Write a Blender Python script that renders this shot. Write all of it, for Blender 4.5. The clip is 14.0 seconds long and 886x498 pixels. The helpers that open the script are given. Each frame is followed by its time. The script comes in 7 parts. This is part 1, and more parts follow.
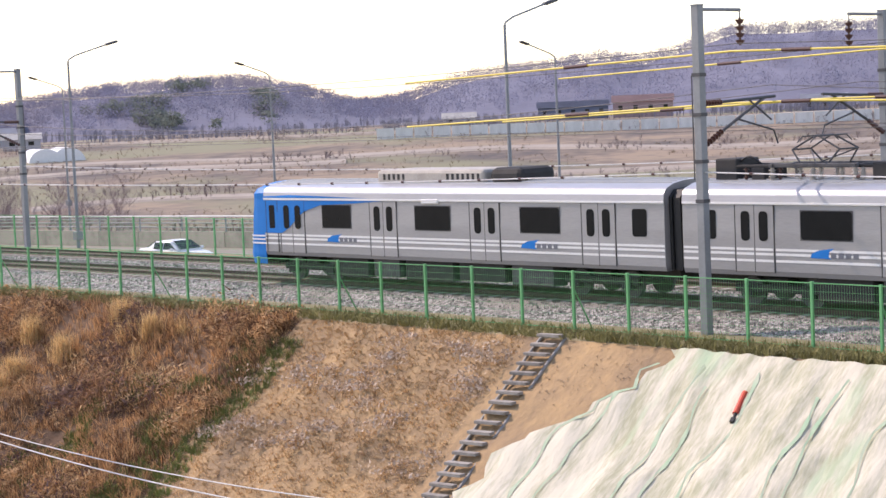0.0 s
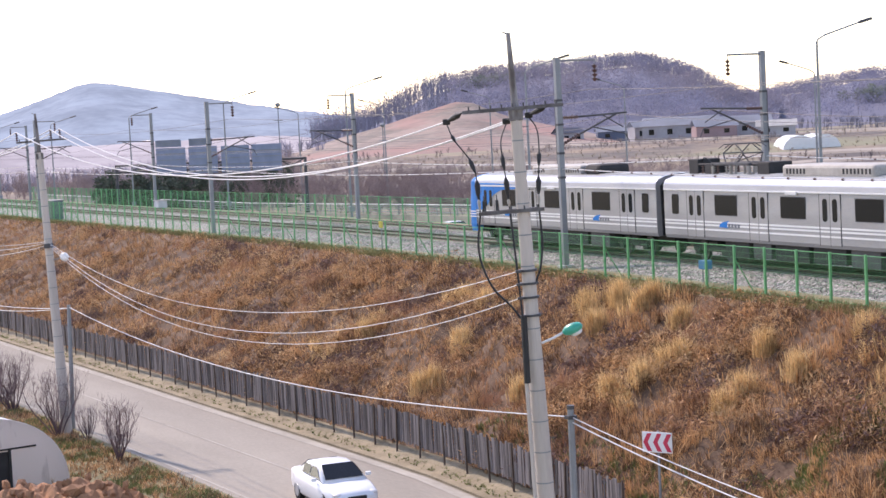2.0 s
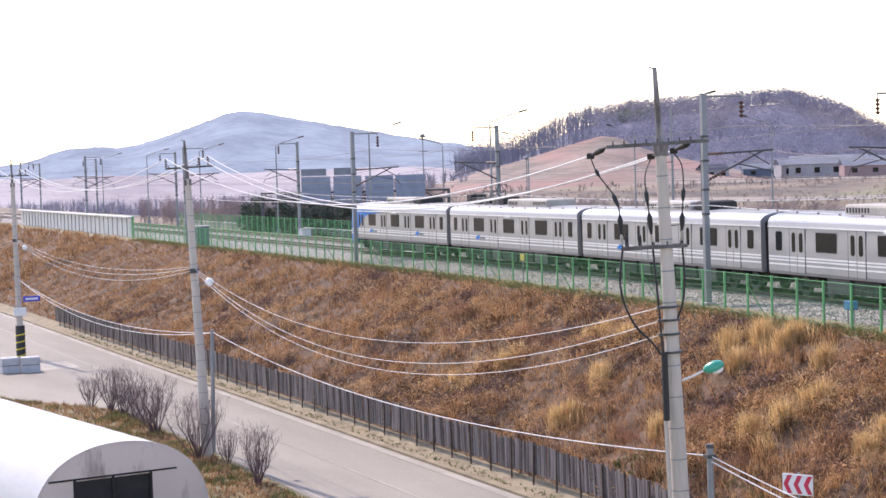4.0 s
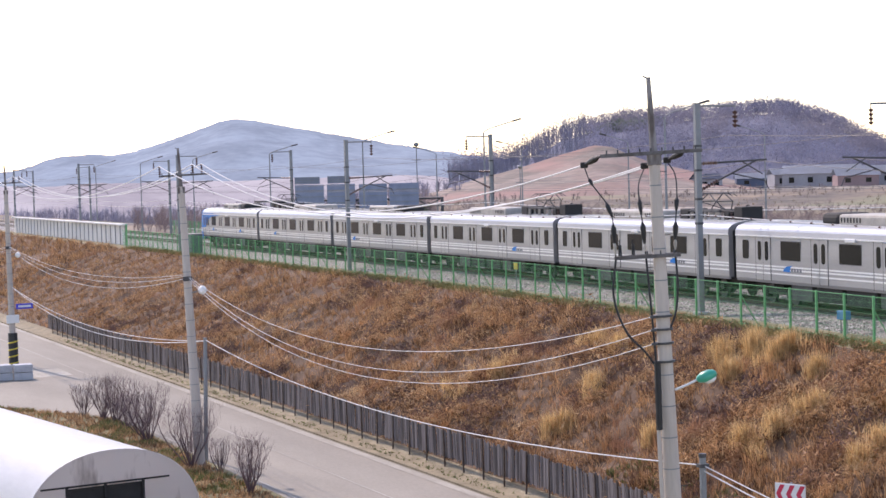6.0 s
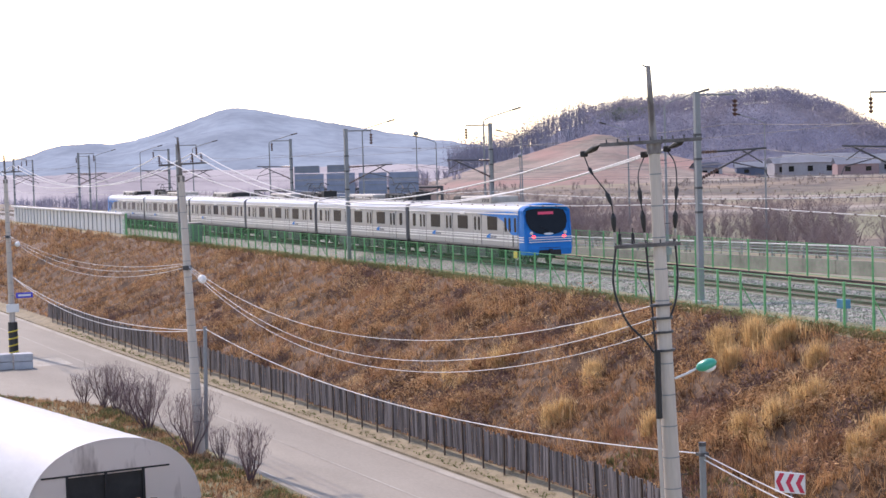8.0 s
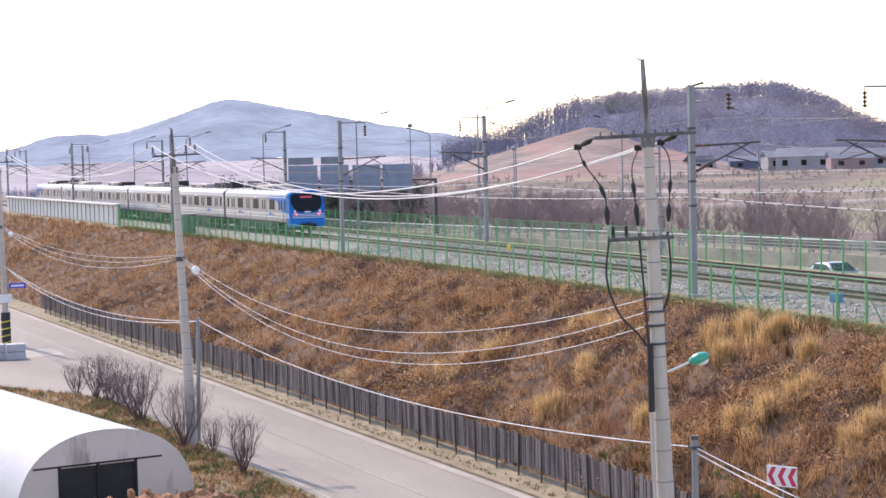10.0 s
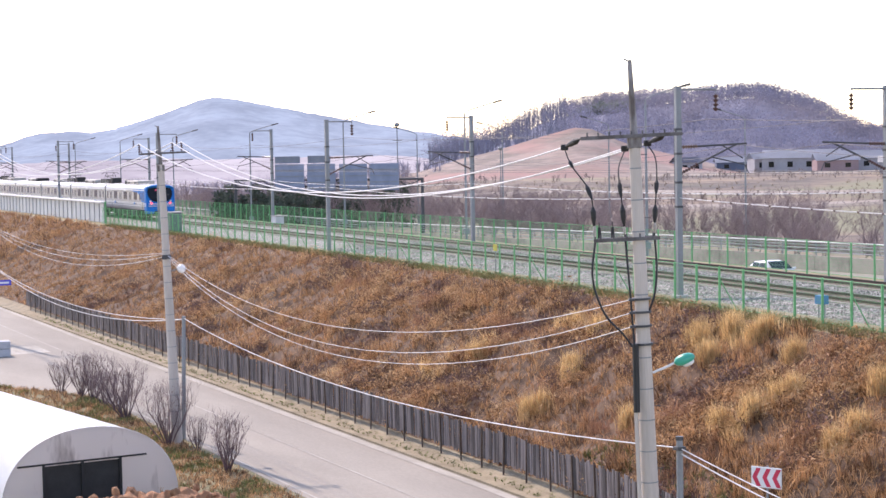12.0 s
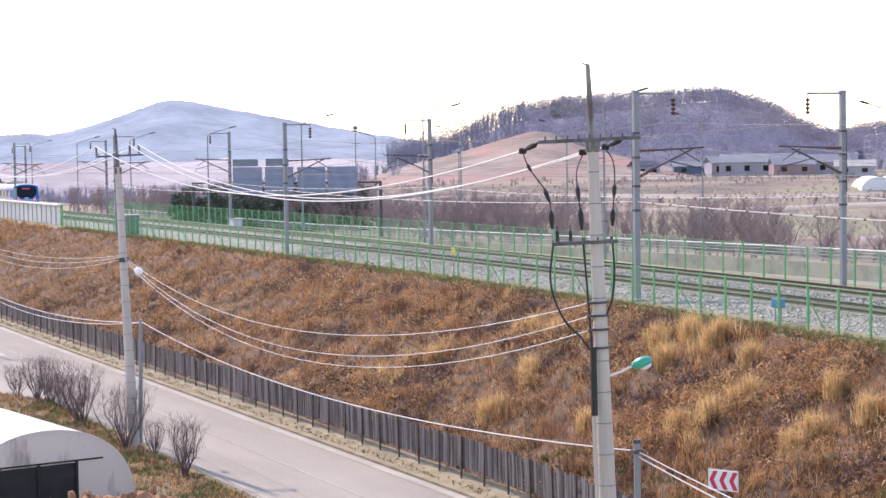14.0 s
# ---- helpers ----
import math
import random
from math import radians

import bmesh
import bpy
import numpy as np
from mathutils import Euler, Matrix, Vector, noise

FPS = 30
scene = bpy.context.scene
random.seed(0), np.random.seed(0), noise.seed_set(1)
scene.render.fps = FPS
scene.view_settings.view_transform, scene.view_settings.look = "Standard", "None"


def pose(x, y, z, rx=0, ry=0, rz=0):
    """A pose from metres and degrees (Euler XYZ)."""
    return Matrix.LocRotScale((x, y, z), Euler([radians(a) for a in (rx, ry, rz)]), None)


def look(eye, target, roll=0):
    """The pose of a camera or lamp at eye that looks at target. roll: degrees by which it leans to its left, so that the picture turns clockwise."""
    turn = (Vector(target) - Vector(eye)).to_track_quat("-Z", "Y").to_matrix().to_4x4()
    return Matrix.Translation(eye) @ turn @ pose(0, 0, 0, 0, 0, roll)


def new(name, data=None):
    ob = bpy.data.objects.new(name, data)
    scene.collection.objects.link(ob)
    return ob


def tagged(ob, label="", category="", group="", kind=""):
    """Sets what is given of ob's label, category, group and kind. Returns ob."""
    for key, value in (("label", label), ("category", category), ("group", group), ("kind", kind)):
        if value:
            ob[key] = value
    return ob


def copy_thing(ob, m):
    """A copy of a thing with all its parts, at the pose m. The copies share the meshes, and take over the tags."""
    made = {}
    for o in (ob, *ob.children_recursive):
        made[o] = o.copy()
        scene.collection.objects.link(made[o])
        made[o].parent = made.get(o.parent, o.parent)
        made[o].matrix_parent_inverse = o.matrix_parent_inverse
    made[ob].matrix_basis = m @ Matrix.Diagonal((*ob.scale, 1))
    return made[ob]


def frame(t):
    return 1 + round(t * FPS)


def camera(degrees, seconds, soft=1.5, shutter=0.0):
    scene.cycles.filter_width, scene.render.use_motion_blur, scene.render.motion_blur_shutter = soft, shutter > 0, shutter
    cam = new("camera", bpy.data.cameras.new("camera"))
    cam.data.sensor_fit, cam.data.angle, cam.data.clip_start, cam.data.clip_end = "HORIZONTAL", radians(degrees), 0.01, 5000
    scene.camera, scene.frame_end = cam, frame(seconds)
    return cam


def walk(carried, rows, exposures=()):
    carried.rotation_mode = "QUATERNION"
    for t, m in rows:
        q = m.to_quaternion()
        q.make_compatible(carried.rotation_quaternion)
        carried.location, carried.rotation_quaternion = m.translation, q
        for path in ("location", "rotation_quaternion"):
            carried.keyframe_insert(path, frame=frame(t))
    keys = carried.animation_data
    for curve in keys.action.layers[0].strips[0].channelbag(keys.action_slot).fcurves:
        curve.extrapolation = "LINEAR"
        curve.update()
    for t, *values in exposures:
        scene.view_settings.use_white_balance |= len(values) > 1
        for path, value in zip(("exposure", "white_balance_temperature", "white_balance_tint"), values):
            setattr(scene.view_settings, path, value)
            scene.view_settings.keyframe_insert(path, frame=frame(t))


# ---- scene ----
cam = camera(27.18, 14.0, soft=1.5)


def aim(eye, az, el, roll):
    a, e = radians(az), radians(el)
    way = Vector((math.sin(a) * math.cos(e), math.cos(a) * math.cos(e), math.sin(e)))
    return look(eye, Vector(eye) + way * 10, roll)


walk(cam, [(t, aim(eye, az, el, roll)) for t, eye, az, el, roll in (
    (0.0, (-5.64, -6.04, 6.10), 50.78, -4.41, -2.46),
    (0.5, (-5.29, -7.30, 6.10), 43.48, -4.03, -2.55),
    (1.0, (-4.82, -8.83, 6.10), 35.78, -3.72, -2.09),
    (1.5, (-1.21, -2.77, 6.10), 31.66, -3.36, -1.97),
    (2.0, (0.00, 0.00, 6.10), 27.43, -3.76, -2.90),
    (2.5, (0.00, 0.00, 6.10), 25.26, -3.29, -2.65),
    (3.0, (0.00, 0.00, 6.10), 24.21, -3.16, -2.23),
    (3.5, (0.00, 0.00, 6.10), 23.49, -2.96, -1.99),
    (4.0, (0.00, 0.00, 6.10), 23.05, -2.56, -1.83),
    (6.5, (0.00, 0.00, 6.10), 23.29, -2.29, -1.62),
    (7.0, (0.00, 0.00, 6.10), 23.24, -2.39, -1.70),
    (9.5, (0.00, 0.00, 6.10), 23.28, -2.91, -1.62),
    (10.0, (0.00, 0.00, 6.10), 23.46, -2.89, -1.40),
    (10.5, (0.00, 0.00, 6.10), 23.61, -2.77, -1.42),
    (11.0, (0.00, 0.00, 6.10), 23.64, -2.70, -1.23),
    (11.5, (0.00, 0.00, 6.10), 23.71, -2.77, -1.15),
    (12.0, (0.00, 0.00, 6.10), 23.89, -2.91, -1.05),
    (12.5, (0.00, 0.00, 6.10), 24.08, -3.04, -1.04),
    (13.0, (0.00, 0.00, 6.10), 24.16, -3.11, -0.96),
    (13.5, (0.00, 0.00, 6.10), 24.65, -3.02, -0.98),
    (14.0, (0.00, 0.00, 6.10), 25.20, -2.83, -0.91),
)], exposures=[(t, e, k, 25) for t, e, k in ((0.0, 0.58, 7450), (0.5, 0.66, 7350), (1.0, 0.76, 7350), (2.0, 0.70, 7200), (2.5, 0.81, 7150), (3.0, 0.85, 7150), (4.0, 0.75, 7150), (6.5, 0.48, 7150), (7.0, 0.47, 7150), (9.5, 0.63, 7150), (11.0, 0.78, 7150), (14.0, 0.85, 7150))])

# ---- sky and sun ----
SUN_AZ, SUN_EL = -8.0, 44.0            # degrees: from +Y towards +X, above the horizon
world = bpy.data.worlds.new("sky")
scene.world = world
world.use_nodes = True
sky = world.node_tree.nodes.new("ShaderNodeTexSky")
sky.sky_type, sky.sun_disc = "NISHITA", False
sky.sun_elevation, sky.sun_rotation = radians(SUN_EL), radians(SUN_AZ)
sky.air_density, sky.dust_density, sky.ozone_density = 1.0, 0.6, 1.5
back = world.node_tree.nodes["Background"]
back.inputs["Strength"].default_value = 0.22
world.node_tree.links.new(sky.outputs[0], back.inputs[0])
lamp = bpy.data.lights.new("sun", "SUN")
lamp.energy, lamp.angle, lamp.color = 2.75, radians(0.8), (1.0, 0.95, 0.88)
a, e = radians(SUN_AZ), radians(SUN_EL)
sun_way = Vector((math.sin(a) * math.cos(e), math.cos(a) * math.cos(e), math.sin(e)))
new("sun", lamp).matrix_world = look(sun_way * 100, (0, 0, 0))

# ---- materials ----
def mat(name, base, rough=0.7, metal=0.0, second=None, scale=2.0, grain=40.0, bump=0.0, bump_scale=60.0, coords="Object",
        island=0.0, per_object=0.0, emit=None, emit_strength=0.0, spec=0.5, stretch=None, span=(0.5, 1.0), third=None):
    """Two scales of noise mix the base with a second colour; fine relief by bump."""
    m = bpy.data.materials.new(name)
    m.use_nodes = True
    nt = m.node_tree
    nodes, links = nt.nodes, nt.links
    b = nodes["Principled BSDF"]
    b.inputs["Roughness"].default_value, b.inputs["Metallic"].default_value = rough, metal
    b.inputs["Specular IOR Level"].default_value = spec
    second = second or tuple(c * 0.78 for c in base)
    tc = nodes.new("ShaderNodeTexCoord")
    src = tc.outputs[coords]
    if stretch:
        mp = nodes.new("ShaderNodeMapping")
        mp.inputs["Scale"].default_value = stretch
        links.new(src, mp.inputs[0])
        src = mp.outputs[0]
    n1, n2 = nodes.new("ShaderNodeTexNoise"), nodes.new("ShaderNodeTexNoise")
    n1.inputs["Scale"].default_value, n1.inputs["Detail"].default_value = scale, 5.0
    n2.inputs["Scale"].default_value, n2.inputs["Detail"].default_value = grain, 3.0
    for n in (n1, n2):
        links.new(src, n.inputs["Vector"])
    add = nodes.new("ShaderNodeMath")
    add.operation = "ADD"
    mul = nodes.new("ShaderNodeMath")
    mul.operation, mul.inputs[1].default_value = "MULTIPLY", 0.5
    links.new(n2.outputs["Fac"], mul.inputs[0])
    links.new(n1.outputs["Fac"], add.inputs[0])
    links.new(mul.outputs[0], add.inputs[1])
    last = add.outputs[0]
    for amount, kind, sock in ((island, "ShaderNodeNewGeometry", "Random Per Island"), (per_object, "ShaderNodeObjectInfo", "Random")):
        if amount:
            g = nodes.new(kind)
            s = nodes.new("ShaderNodeMath")
            s.operation, s.inputs[1].default_value, s.inputs[2].default_value = "MULTIPLY_ADD", amount, -amount / 2
            links.new(g.outputs[sock], s.inputs[0])
            ad = nodes.new("ShaderNodeMath")
            links.new(last, ad.inputs[0])
            links.new(s.outputs[0], ad.inputs[1])
            last = ad.outputs[0]
    ramp = nodes.new("ShaderNodeValToRGB")
    ramp.color_ramp.elements[0].position, ramp.color_ramp.elements[1].position = span
    ramp.color_ramp.elements[0].color, ramp.color_ramp.elements[1].color = (*second, 1), (*base, 1)
    links.new(last, ramp.inputs[0])
    colour = ramp.outputs[0]
    if third:
        # a third colour in patches: (colour, noise scale, from, to)
        n3, r3, mix = nodes.new("ShaderNodeTexNoise"), nodes.new("ShaderNodeMapRange"), nodes.new("ShaderNodeMixRGB")
        n3.inputs["Scale"].default_value, n3.inputs["Detail"].default_value = third[1], 4.0
        r3.inputs["From Min"].default_value, r3.inputs["From Max"].default_value = third[2:]
        links.new(src, n3.inputs["Vector"])
        links.new(n3.outputs["Fac"], r3.inputs["Value"])
        links.new(r3.outputs[0], mix.inputs["Fac"])
        links.new(colour, mix.inputs["Color1"])
        mix.inputs["Color2"].default_value = (*third[0], 1)
        colour = mix.outputs[0]
    links.new(colour, b.inputs["Base Color"])
    if bump:
        bn, nz = nodes.new("ShaderNodeBump"), nodes.new("ShaderNodeTexNoise")
        nz.inputs["Scale"].default_value, nz.inputs["Detail"].default_value = bump_scale, 4.0
        links.new(src, nz.inputs["Vector"])
        bn.inputs["Strength"].default_value, bn.inputs["Distance"].default_value = bump, 0.05
        links.new(nz.outputs["Fac"], bn.inputs["Height"])
        links.new(bn.outputs[0], b.inputs["Normal"])
    if emit:
        b.inputs["Emission Color"].default_value = (*emit, 1)
        b.inputs["Emission Strength"].default_value = emit_strength
    return m


def soften(m, share):
    """Lets a share of the light through, as thin dry blades and twigs do."""
    nodes, links = m.node_tree.nodes, m.node_tree.links
    b = nodes["Principled BSDF"]
    tr, mx = nodes.new("ShaderNodeBsdfTranslucent"), nodes.new("ShaderNodeMixShader")
    links.new(b.inputs["Base Color"].links[0].from_socket, tr.inputs["Color"])
    mx.inputs[0].default_value = share
    links.new(b.outputs[0], mx.inputs[1])
    links.new(tr.outputs[0], mx.inputs[2])
    links.new(mx.outputs[0], nodes["Material Output"].inputs["Surface"])
    return m


M_soil = mat("dry_slope", (0.17, 0.10, 0.058), 0.95, second=(0.085, 0.05, 0.03), scale=0.35, grain=6, bump=0.8, bump_scale=5)
M_field = mat("fallow_field", (0.27, 0.20, 0.135), 0.95, second=(0.085, 0.068, 0.06), scale=0.035, grain=0.3, stretch=(1, 1, 1), bump=0.7, bump_scale=0.9, span=(0.6, 0.9), third=((0.20, 0.19, 0.11), 0.02, 0.5, 0.62))
M_ballast = mat("ballast", (0.46, 0.43, 0.40), 0.95, second=(0.10, 0.092, 0.085), scale=7.0, grain=15, bump=1.0, bump_scale=14, span=(0.64, 0.86), third=((0.26, 0.23, 0.20), 0.5, 0.5, 0.7))
M_asphalt = mat("worn_asphalt", (0.315, 0.280, 0.226), 0.9, second=(0.225, 0.20, 0.162), scale=0.35, grain=12, bump=0.2, bump_scale=40, stretch=(1, 0.25, 1))
M_highway = mat("pale_highway", (0.28, 0.258, 0.215), 0.9, second=(0.20, 0.185, 0.155), scale=0.2, grain=5, stretch=(1, 0.1, 1))
M_concrete = mat("concrete", (0.48, 0.46, 0.43), 0.9, second=(0.36, 0.345, 0.32), scale=1.2, grain=20, bump=0.25, bump_scale=30)
M_arm = mat("weathered_angle", (0.15, 0.14, 0.14), 0.7, 0.2, second=(0.085, 0.075, 0.07), scale=3, grain=14, span=(0.58, 0.9))
M_ext = mat("stained_extension", (0.27, 0.25, 0.245), 0.8, second=(0.09, 0.07, 0.06), scale=2.5, grain=9, stretch=(1, 1, 0.3), span=(0.6, 0.85))
M_pole = mat("pole_concrete", (0.58, 0.505, 0.44), 0.9, second=(0.44, 0.385, 0.335), scale=1.5, grain=14, bump=0.2, bump_scale=25, stretch=(1, 1, 0.15))
M_steel = mat("galvanised_steel", (0.27, 0.285, 0.29), 0.6, 0.2, second=(0.20, 0.21, 0.215), scale=1.0, grain=12)
M_darksteel = mat("dark_steel", (0.10, 0.10, 0.105), 0.6, 0.4, second=(0.06, 0.06, 0.062), scale=2, grain=20)
M_rail = mat("rail_steel", (0.10, 0.068, 0.05), 0.6, 0.2, second=(0.055, 0.038, 0.03), scale=3, grain=30)
M_sleeper = mat("concrete_sleeper", (0.36, 0.34, 0.31), 0.9, second=(0.24, 0.22, 0.20), scale=2, grain=20)
M_green = mat("green_coated_wire", (0.13, 0.42, 0.17), 0.6, second=(0.09, 0.33, 0.13), scale=2, grain=20)
M_black = mat("black_rubber", (0.018, 0.018, 0.019), 0.6, second=(0.012, 0.012, 0.013), scale=4)
M_silver = mat("brushed_silver", (0.35, 0.35, 0.355), 0.42, 0.3, second=(0.275, 0.275, 0.28), scale=1.2, grain=30, stretch=(0.15, 1, 1))
M_white = mat("white_paint", (0.74, 0.74, 0.73), 0.4, second=(0.66, 0.66, 0.645), scale=1.5, grain=20)
M_roof = mat("train_roof_grey", (0.44, 0.45, 0.47), 0.32, 0.45, second=(0.36, 0.37, 0.385), scale=1.0, grain=10, stretch=(0.3, 1, 1))
M_blue = mat("train_blue", (0.006, 0.19, 0.56), 0.4, second=(0.004, 0.165, 0.49), scale=2, spec=0.12)
M_cant = mat("cant_rail_grey", (0.48, 0.48, 0.49), 0.45, second=(0.40, 0.40, 0.41), scale=1.5, grain=20, stretch=(0.2, 1, 1))
M_glass = mat("dark_glass", (0.012, 0.014, 0.016), 0.12, second=(0.008, 0.010, 0.012), scale=2, spec=0.25)
M_beige = mat("unit_beige", (0.46, 0.42, 0.365), 0.6, second=(0.32, 0.29, 0.25), scale=2, grain=15)
M_under = mat("underframe", (0.036, 0.034, 0.033), 0.8, second=(0.02, 0.019, 0.018), scale=2, grain=20)
M_wire = mat("bare_cable", (0.74, 0.72, 0.70), 0.45, 0.0, second=(0.56, 0.545, 0.53), scale=2)
M_insul = mat("brown_insulator", (0.10, 0.045, 0.035), 0.35, second=(0.07, 0.03, 0.025), scale=5)
M_redlamp = mat("tail_lamp", (0.6, 0.02, 0.02), 0.3, emit=(1.0, 0.05, 0.05), emit_strength=2.5)


# ---- building helpers ----
def finish(name, bm, material, smooth=False):
    me = bpy.data.meshes.new(name)
    bmesh.ops.recalc_face_normals(bm, faces=bm.faces)
    bm.to_mesh(me)
    bm.free()
    for m in material if isinstance(material, (list, tuple)) else (material,):
        me.materials.append(m)
    if smooth:
        me.shade_smooth()
    return me


def part(name, bm, material, parent=None, label="", smooth=False):
    ob = new(name, finish(name, bm, material, smooth))
    if parent is not None:
        ob.parent = parent
    return tagged(ob, label)


def raw(name, verts, faces, material, parent=None, smooth=False):
    me = bpy.data.meshes.new(name)
    me.from_pydata([tuple(v) for v in verts], [], [tuple(f) for f in faces])
    for m in material if isinstance(material, (list, tuple)) else (material,):
        me.materials.append(m)
    if smooth:
        me.shade_smooth()
    ob = new(name, me)
    if parent is not None:
        ob.parent = parent
    return ob


def box(bm, lo, hi, bevel=0.0, m=None):
    c = [(a + b) / 2 for a, b in zip(lo, hi)]
    mt = Matrix.Translation(c) @ Matrix.Diagonal((hi[0] - lo[0], hi[1] - lo[1], hi[2] - lo[2], 1))
    r = bmesh.ops.create_cube(bm, size=1, matrix=(m @ mt) if m else mt)
    if bevel:
        edges = list({e for v in r["verts"] for e in v.link_edges})
        bmesh.ops.bevel(bm, geom=edges, offset=bevel, segments=2, affect="EDGES", profile=0.5)


def rod(bm, p, q, r0, r1=None, n=8):
    p, q = Vector(p), Vector(q)
    d = q - p
    m = Matrix.Translation((p + q) / 2) @ d.to_track_quat("Z", "Y").to_matrix().to_4x4()
    bmesh.ops.create_cone(bm, cap_ends=True, segments=n, radius1=r0, radius2=r0 if r1 is None else r1, depth=d.length, matrix=m)


def tube(bm, pts, r, n=5):
    rings = []
    pts = [Vector(p) for p in pts]
    for i, p in enumerate(pts):
        d = (pts[min(i + 1, len(pts) - 1)] - pts[max(i - 1, 0)]).normalized()
        s = d.cross(Vector((0, 0, 1)))
        s = s.normalized() if s.length > 1e-4 else Vector((1, 0, 0))
        u = s.cross(d)
        rings.append([bm.verts.new(p + (s * math.cos(k * 2 * math.pi / n) + u * math.sin(k * 2 * math.pi / n)) * r) for k in range(n)])
    for a, b in zip(rings, rings[1:]):
        for k in range(n):
            bm.faces.new((a[k], a[(k + 1) % n], b[(k + 1) % n], b[k]))


def curve(pts, n=5):
    """A smooth line through the points."""
    pts = [Vector(p) for p in pts]
    ext = [pts[0] * 2 - pts[1]] + pts + [pts[-1] * 2 - pts[-2]]
    out = []
    for a, b, c, d in zip(ext, ext[1:], ext[2:], ext[3:]):
        for i in range(n):
            t = i / n
            out.append(((b * 2) + (c - a) * t + (a * 2 - b * 5 + c * 4 - d) * t * t + (b * 3 - a - c * 3 + d) * t ** 3) / 2)
    return out + [pts[-1]]


def sag(p, q, drop, n=16):
    p, q = Vector(p), Vector(q)
    return [p.lerp(q, i / n) - Vector((0, 0, drop * 4 * (i / n) * (1 - i / n))) for i in range(n + 1)]


def root(name, m, label, category, group="", kind=""):
    ob = new(name)
    ob.empty_display_size = 0.3
    ob.matrix_world = m
    return tagged(ob, label, category, group, kind)


def smoothstep(a, b, x):
    t = min(1.0, max(0.0, (x - a) / (b - a)))
    return t * t * (3 - 2 * t)


# the line of the near rail: a gentle curve that runs straight on after 120 m
def rail_line(y):
    if y <= 120:
        return 38.31 + 0.1431 * y - 0.00049 * y * y, 0.1431 - 0.00098 * y
    return 38.31 + 0.1431 * 120 - 0.00049 * 14400 + 0.0255 * (y - 120), 0.0255


def P(y, u, z=0.0):
    """The point u metres to the far side of the near rail, y metres along."""
    x, m = rail_line(y)
    c = 1 / math.sqrt(1 + m * m)
    return Vector((x + u * c, y - u * m * c, z))


ARC = [0.0]
for i in range(1, 1600):
    ARC.append(ARC[-1] + 0.5 * math.sqrt(1 + rail_line(-100 + i * 0.5)[1] ** 2))
ARC0 = ARC[200]


def y_at(s):
    """The y at the arc length s along the track from y = 0."""
    return -100 + 0.5 * float(np.interp(s + ARC0, ARC, range(len(ARC))))


def strip(ys, profile, wobble=None):
    """Verts and faces of a long strip: profile(y) gives points (u, z) or vectors."""
    verts, faces = [], []
    n = 0
    for i, y in enumerate(ys):
        row = profile(y)
        n = len(row)
        verts += [p if isinstance(p, Vector) else P(y, *p) for p in row]
        if i:
            o = (i - 1) * n
            faces += [(o + k, o + k + 1, o + n + k + 1, o + n + k) for k in range(n - 1)]
    return verts, faces


# ---- the ground, the road and the embankment ----
ROAD_Z = -6.55
YS = [-60 + 2 * i for i in range(60)] + [60 + 3 * i for i in range(50)] + [210 + 12 * i for i in range(50)]


def toe_x(y):
    """The foot of the embankment's near slope."""
    return min(31.1, P(y, -5.0).x - 9.0)


def bank_relief(p):
    """Humps and slanting gullies of the overgrown part; the bare part is smoother."""
    wild = smoothstep(34.0, 38.0, p.y)
    gully = noise.noise(Vector(((p.y + 1.1 * p.x) * 0.30, (p.y - p.x) * 0.07, 3.0)))
    return 0.35 * noise.noise(p * 0.22) + (0.25 + 0.17 * wild) * noise.noise(p * 0.7) + wild * 0.45 * gully


def slope_row(y, n=34):
    a = P(y, -4.9, -0.62)
    b = Vector((toe_x(y), a.y, ROAD_Z + 0.35))
    row = []
    for i in range(n + 1):
        p = b.lerp(a, i / n)
        k = math.sin(math.pi * i / n)
        p.z += k * (bank_relief(p) + 0.10 * noise.noise(p * 2.3))
        row.append(p)
    return row


M_bare = mat("bare_slope_soil", (0.42, 0.275, 0.135), 0.95, second=(0.22, 0.15, 0.09), scale=0.5, grain=3.5, bump=0.9, bump_scale=6, stretch=(0.5, 1, 1))
for name, ys, material, label in (
        ("embankment_slope_bare", [-30 + 0.5 * i for i in range(131)], M_bare, "bare raked soil slope of the railway bank"),
        ("embankment_slope", [35 + 0.5 * i for i in range(352)] + [211 + 10 * i for i in range(40)], M_soil, "steep railway embankment of brown soil under dry grass")):
    v, f = strip(ys, slope_row)
    tagged(raw(name, v, f, material, smooth=True), label, "embankment", kind="structure")


# pale erosion sheet laid over the slope south of the stairs
def sheet_row(y0):
    row = []
    for i in range(31):
        k = i / 30
        edge = 22.9 - 3.6 * smoothstep(0.45, 0.97, k) + 0.3 * noise.noise(Vector((k * 9, 0, 0)))
        y = min(y0, edge + 0.25 * math.sin(i * 1.7))
        a, b = P(y, -5.1, -0.66), None
        b = Vector((toe_x(y), a.y, ROAD_Z + 0.35))
        p = b.lerp(a, k)
        w = math.sin(math.pi * k)
        p.z += w * bank_relief(p) + 0.10
        p.z += 0.016 * math.sin(p.y * 6.2 + 2.5 * noise.noise(p * 0.5)) + 0.05 * noise.noise(Vector((p.x * 0.7, p.y * 2.4, 0))) + 0.05 * noise.noise(p * 2.6)
        row.append(p)
    return row


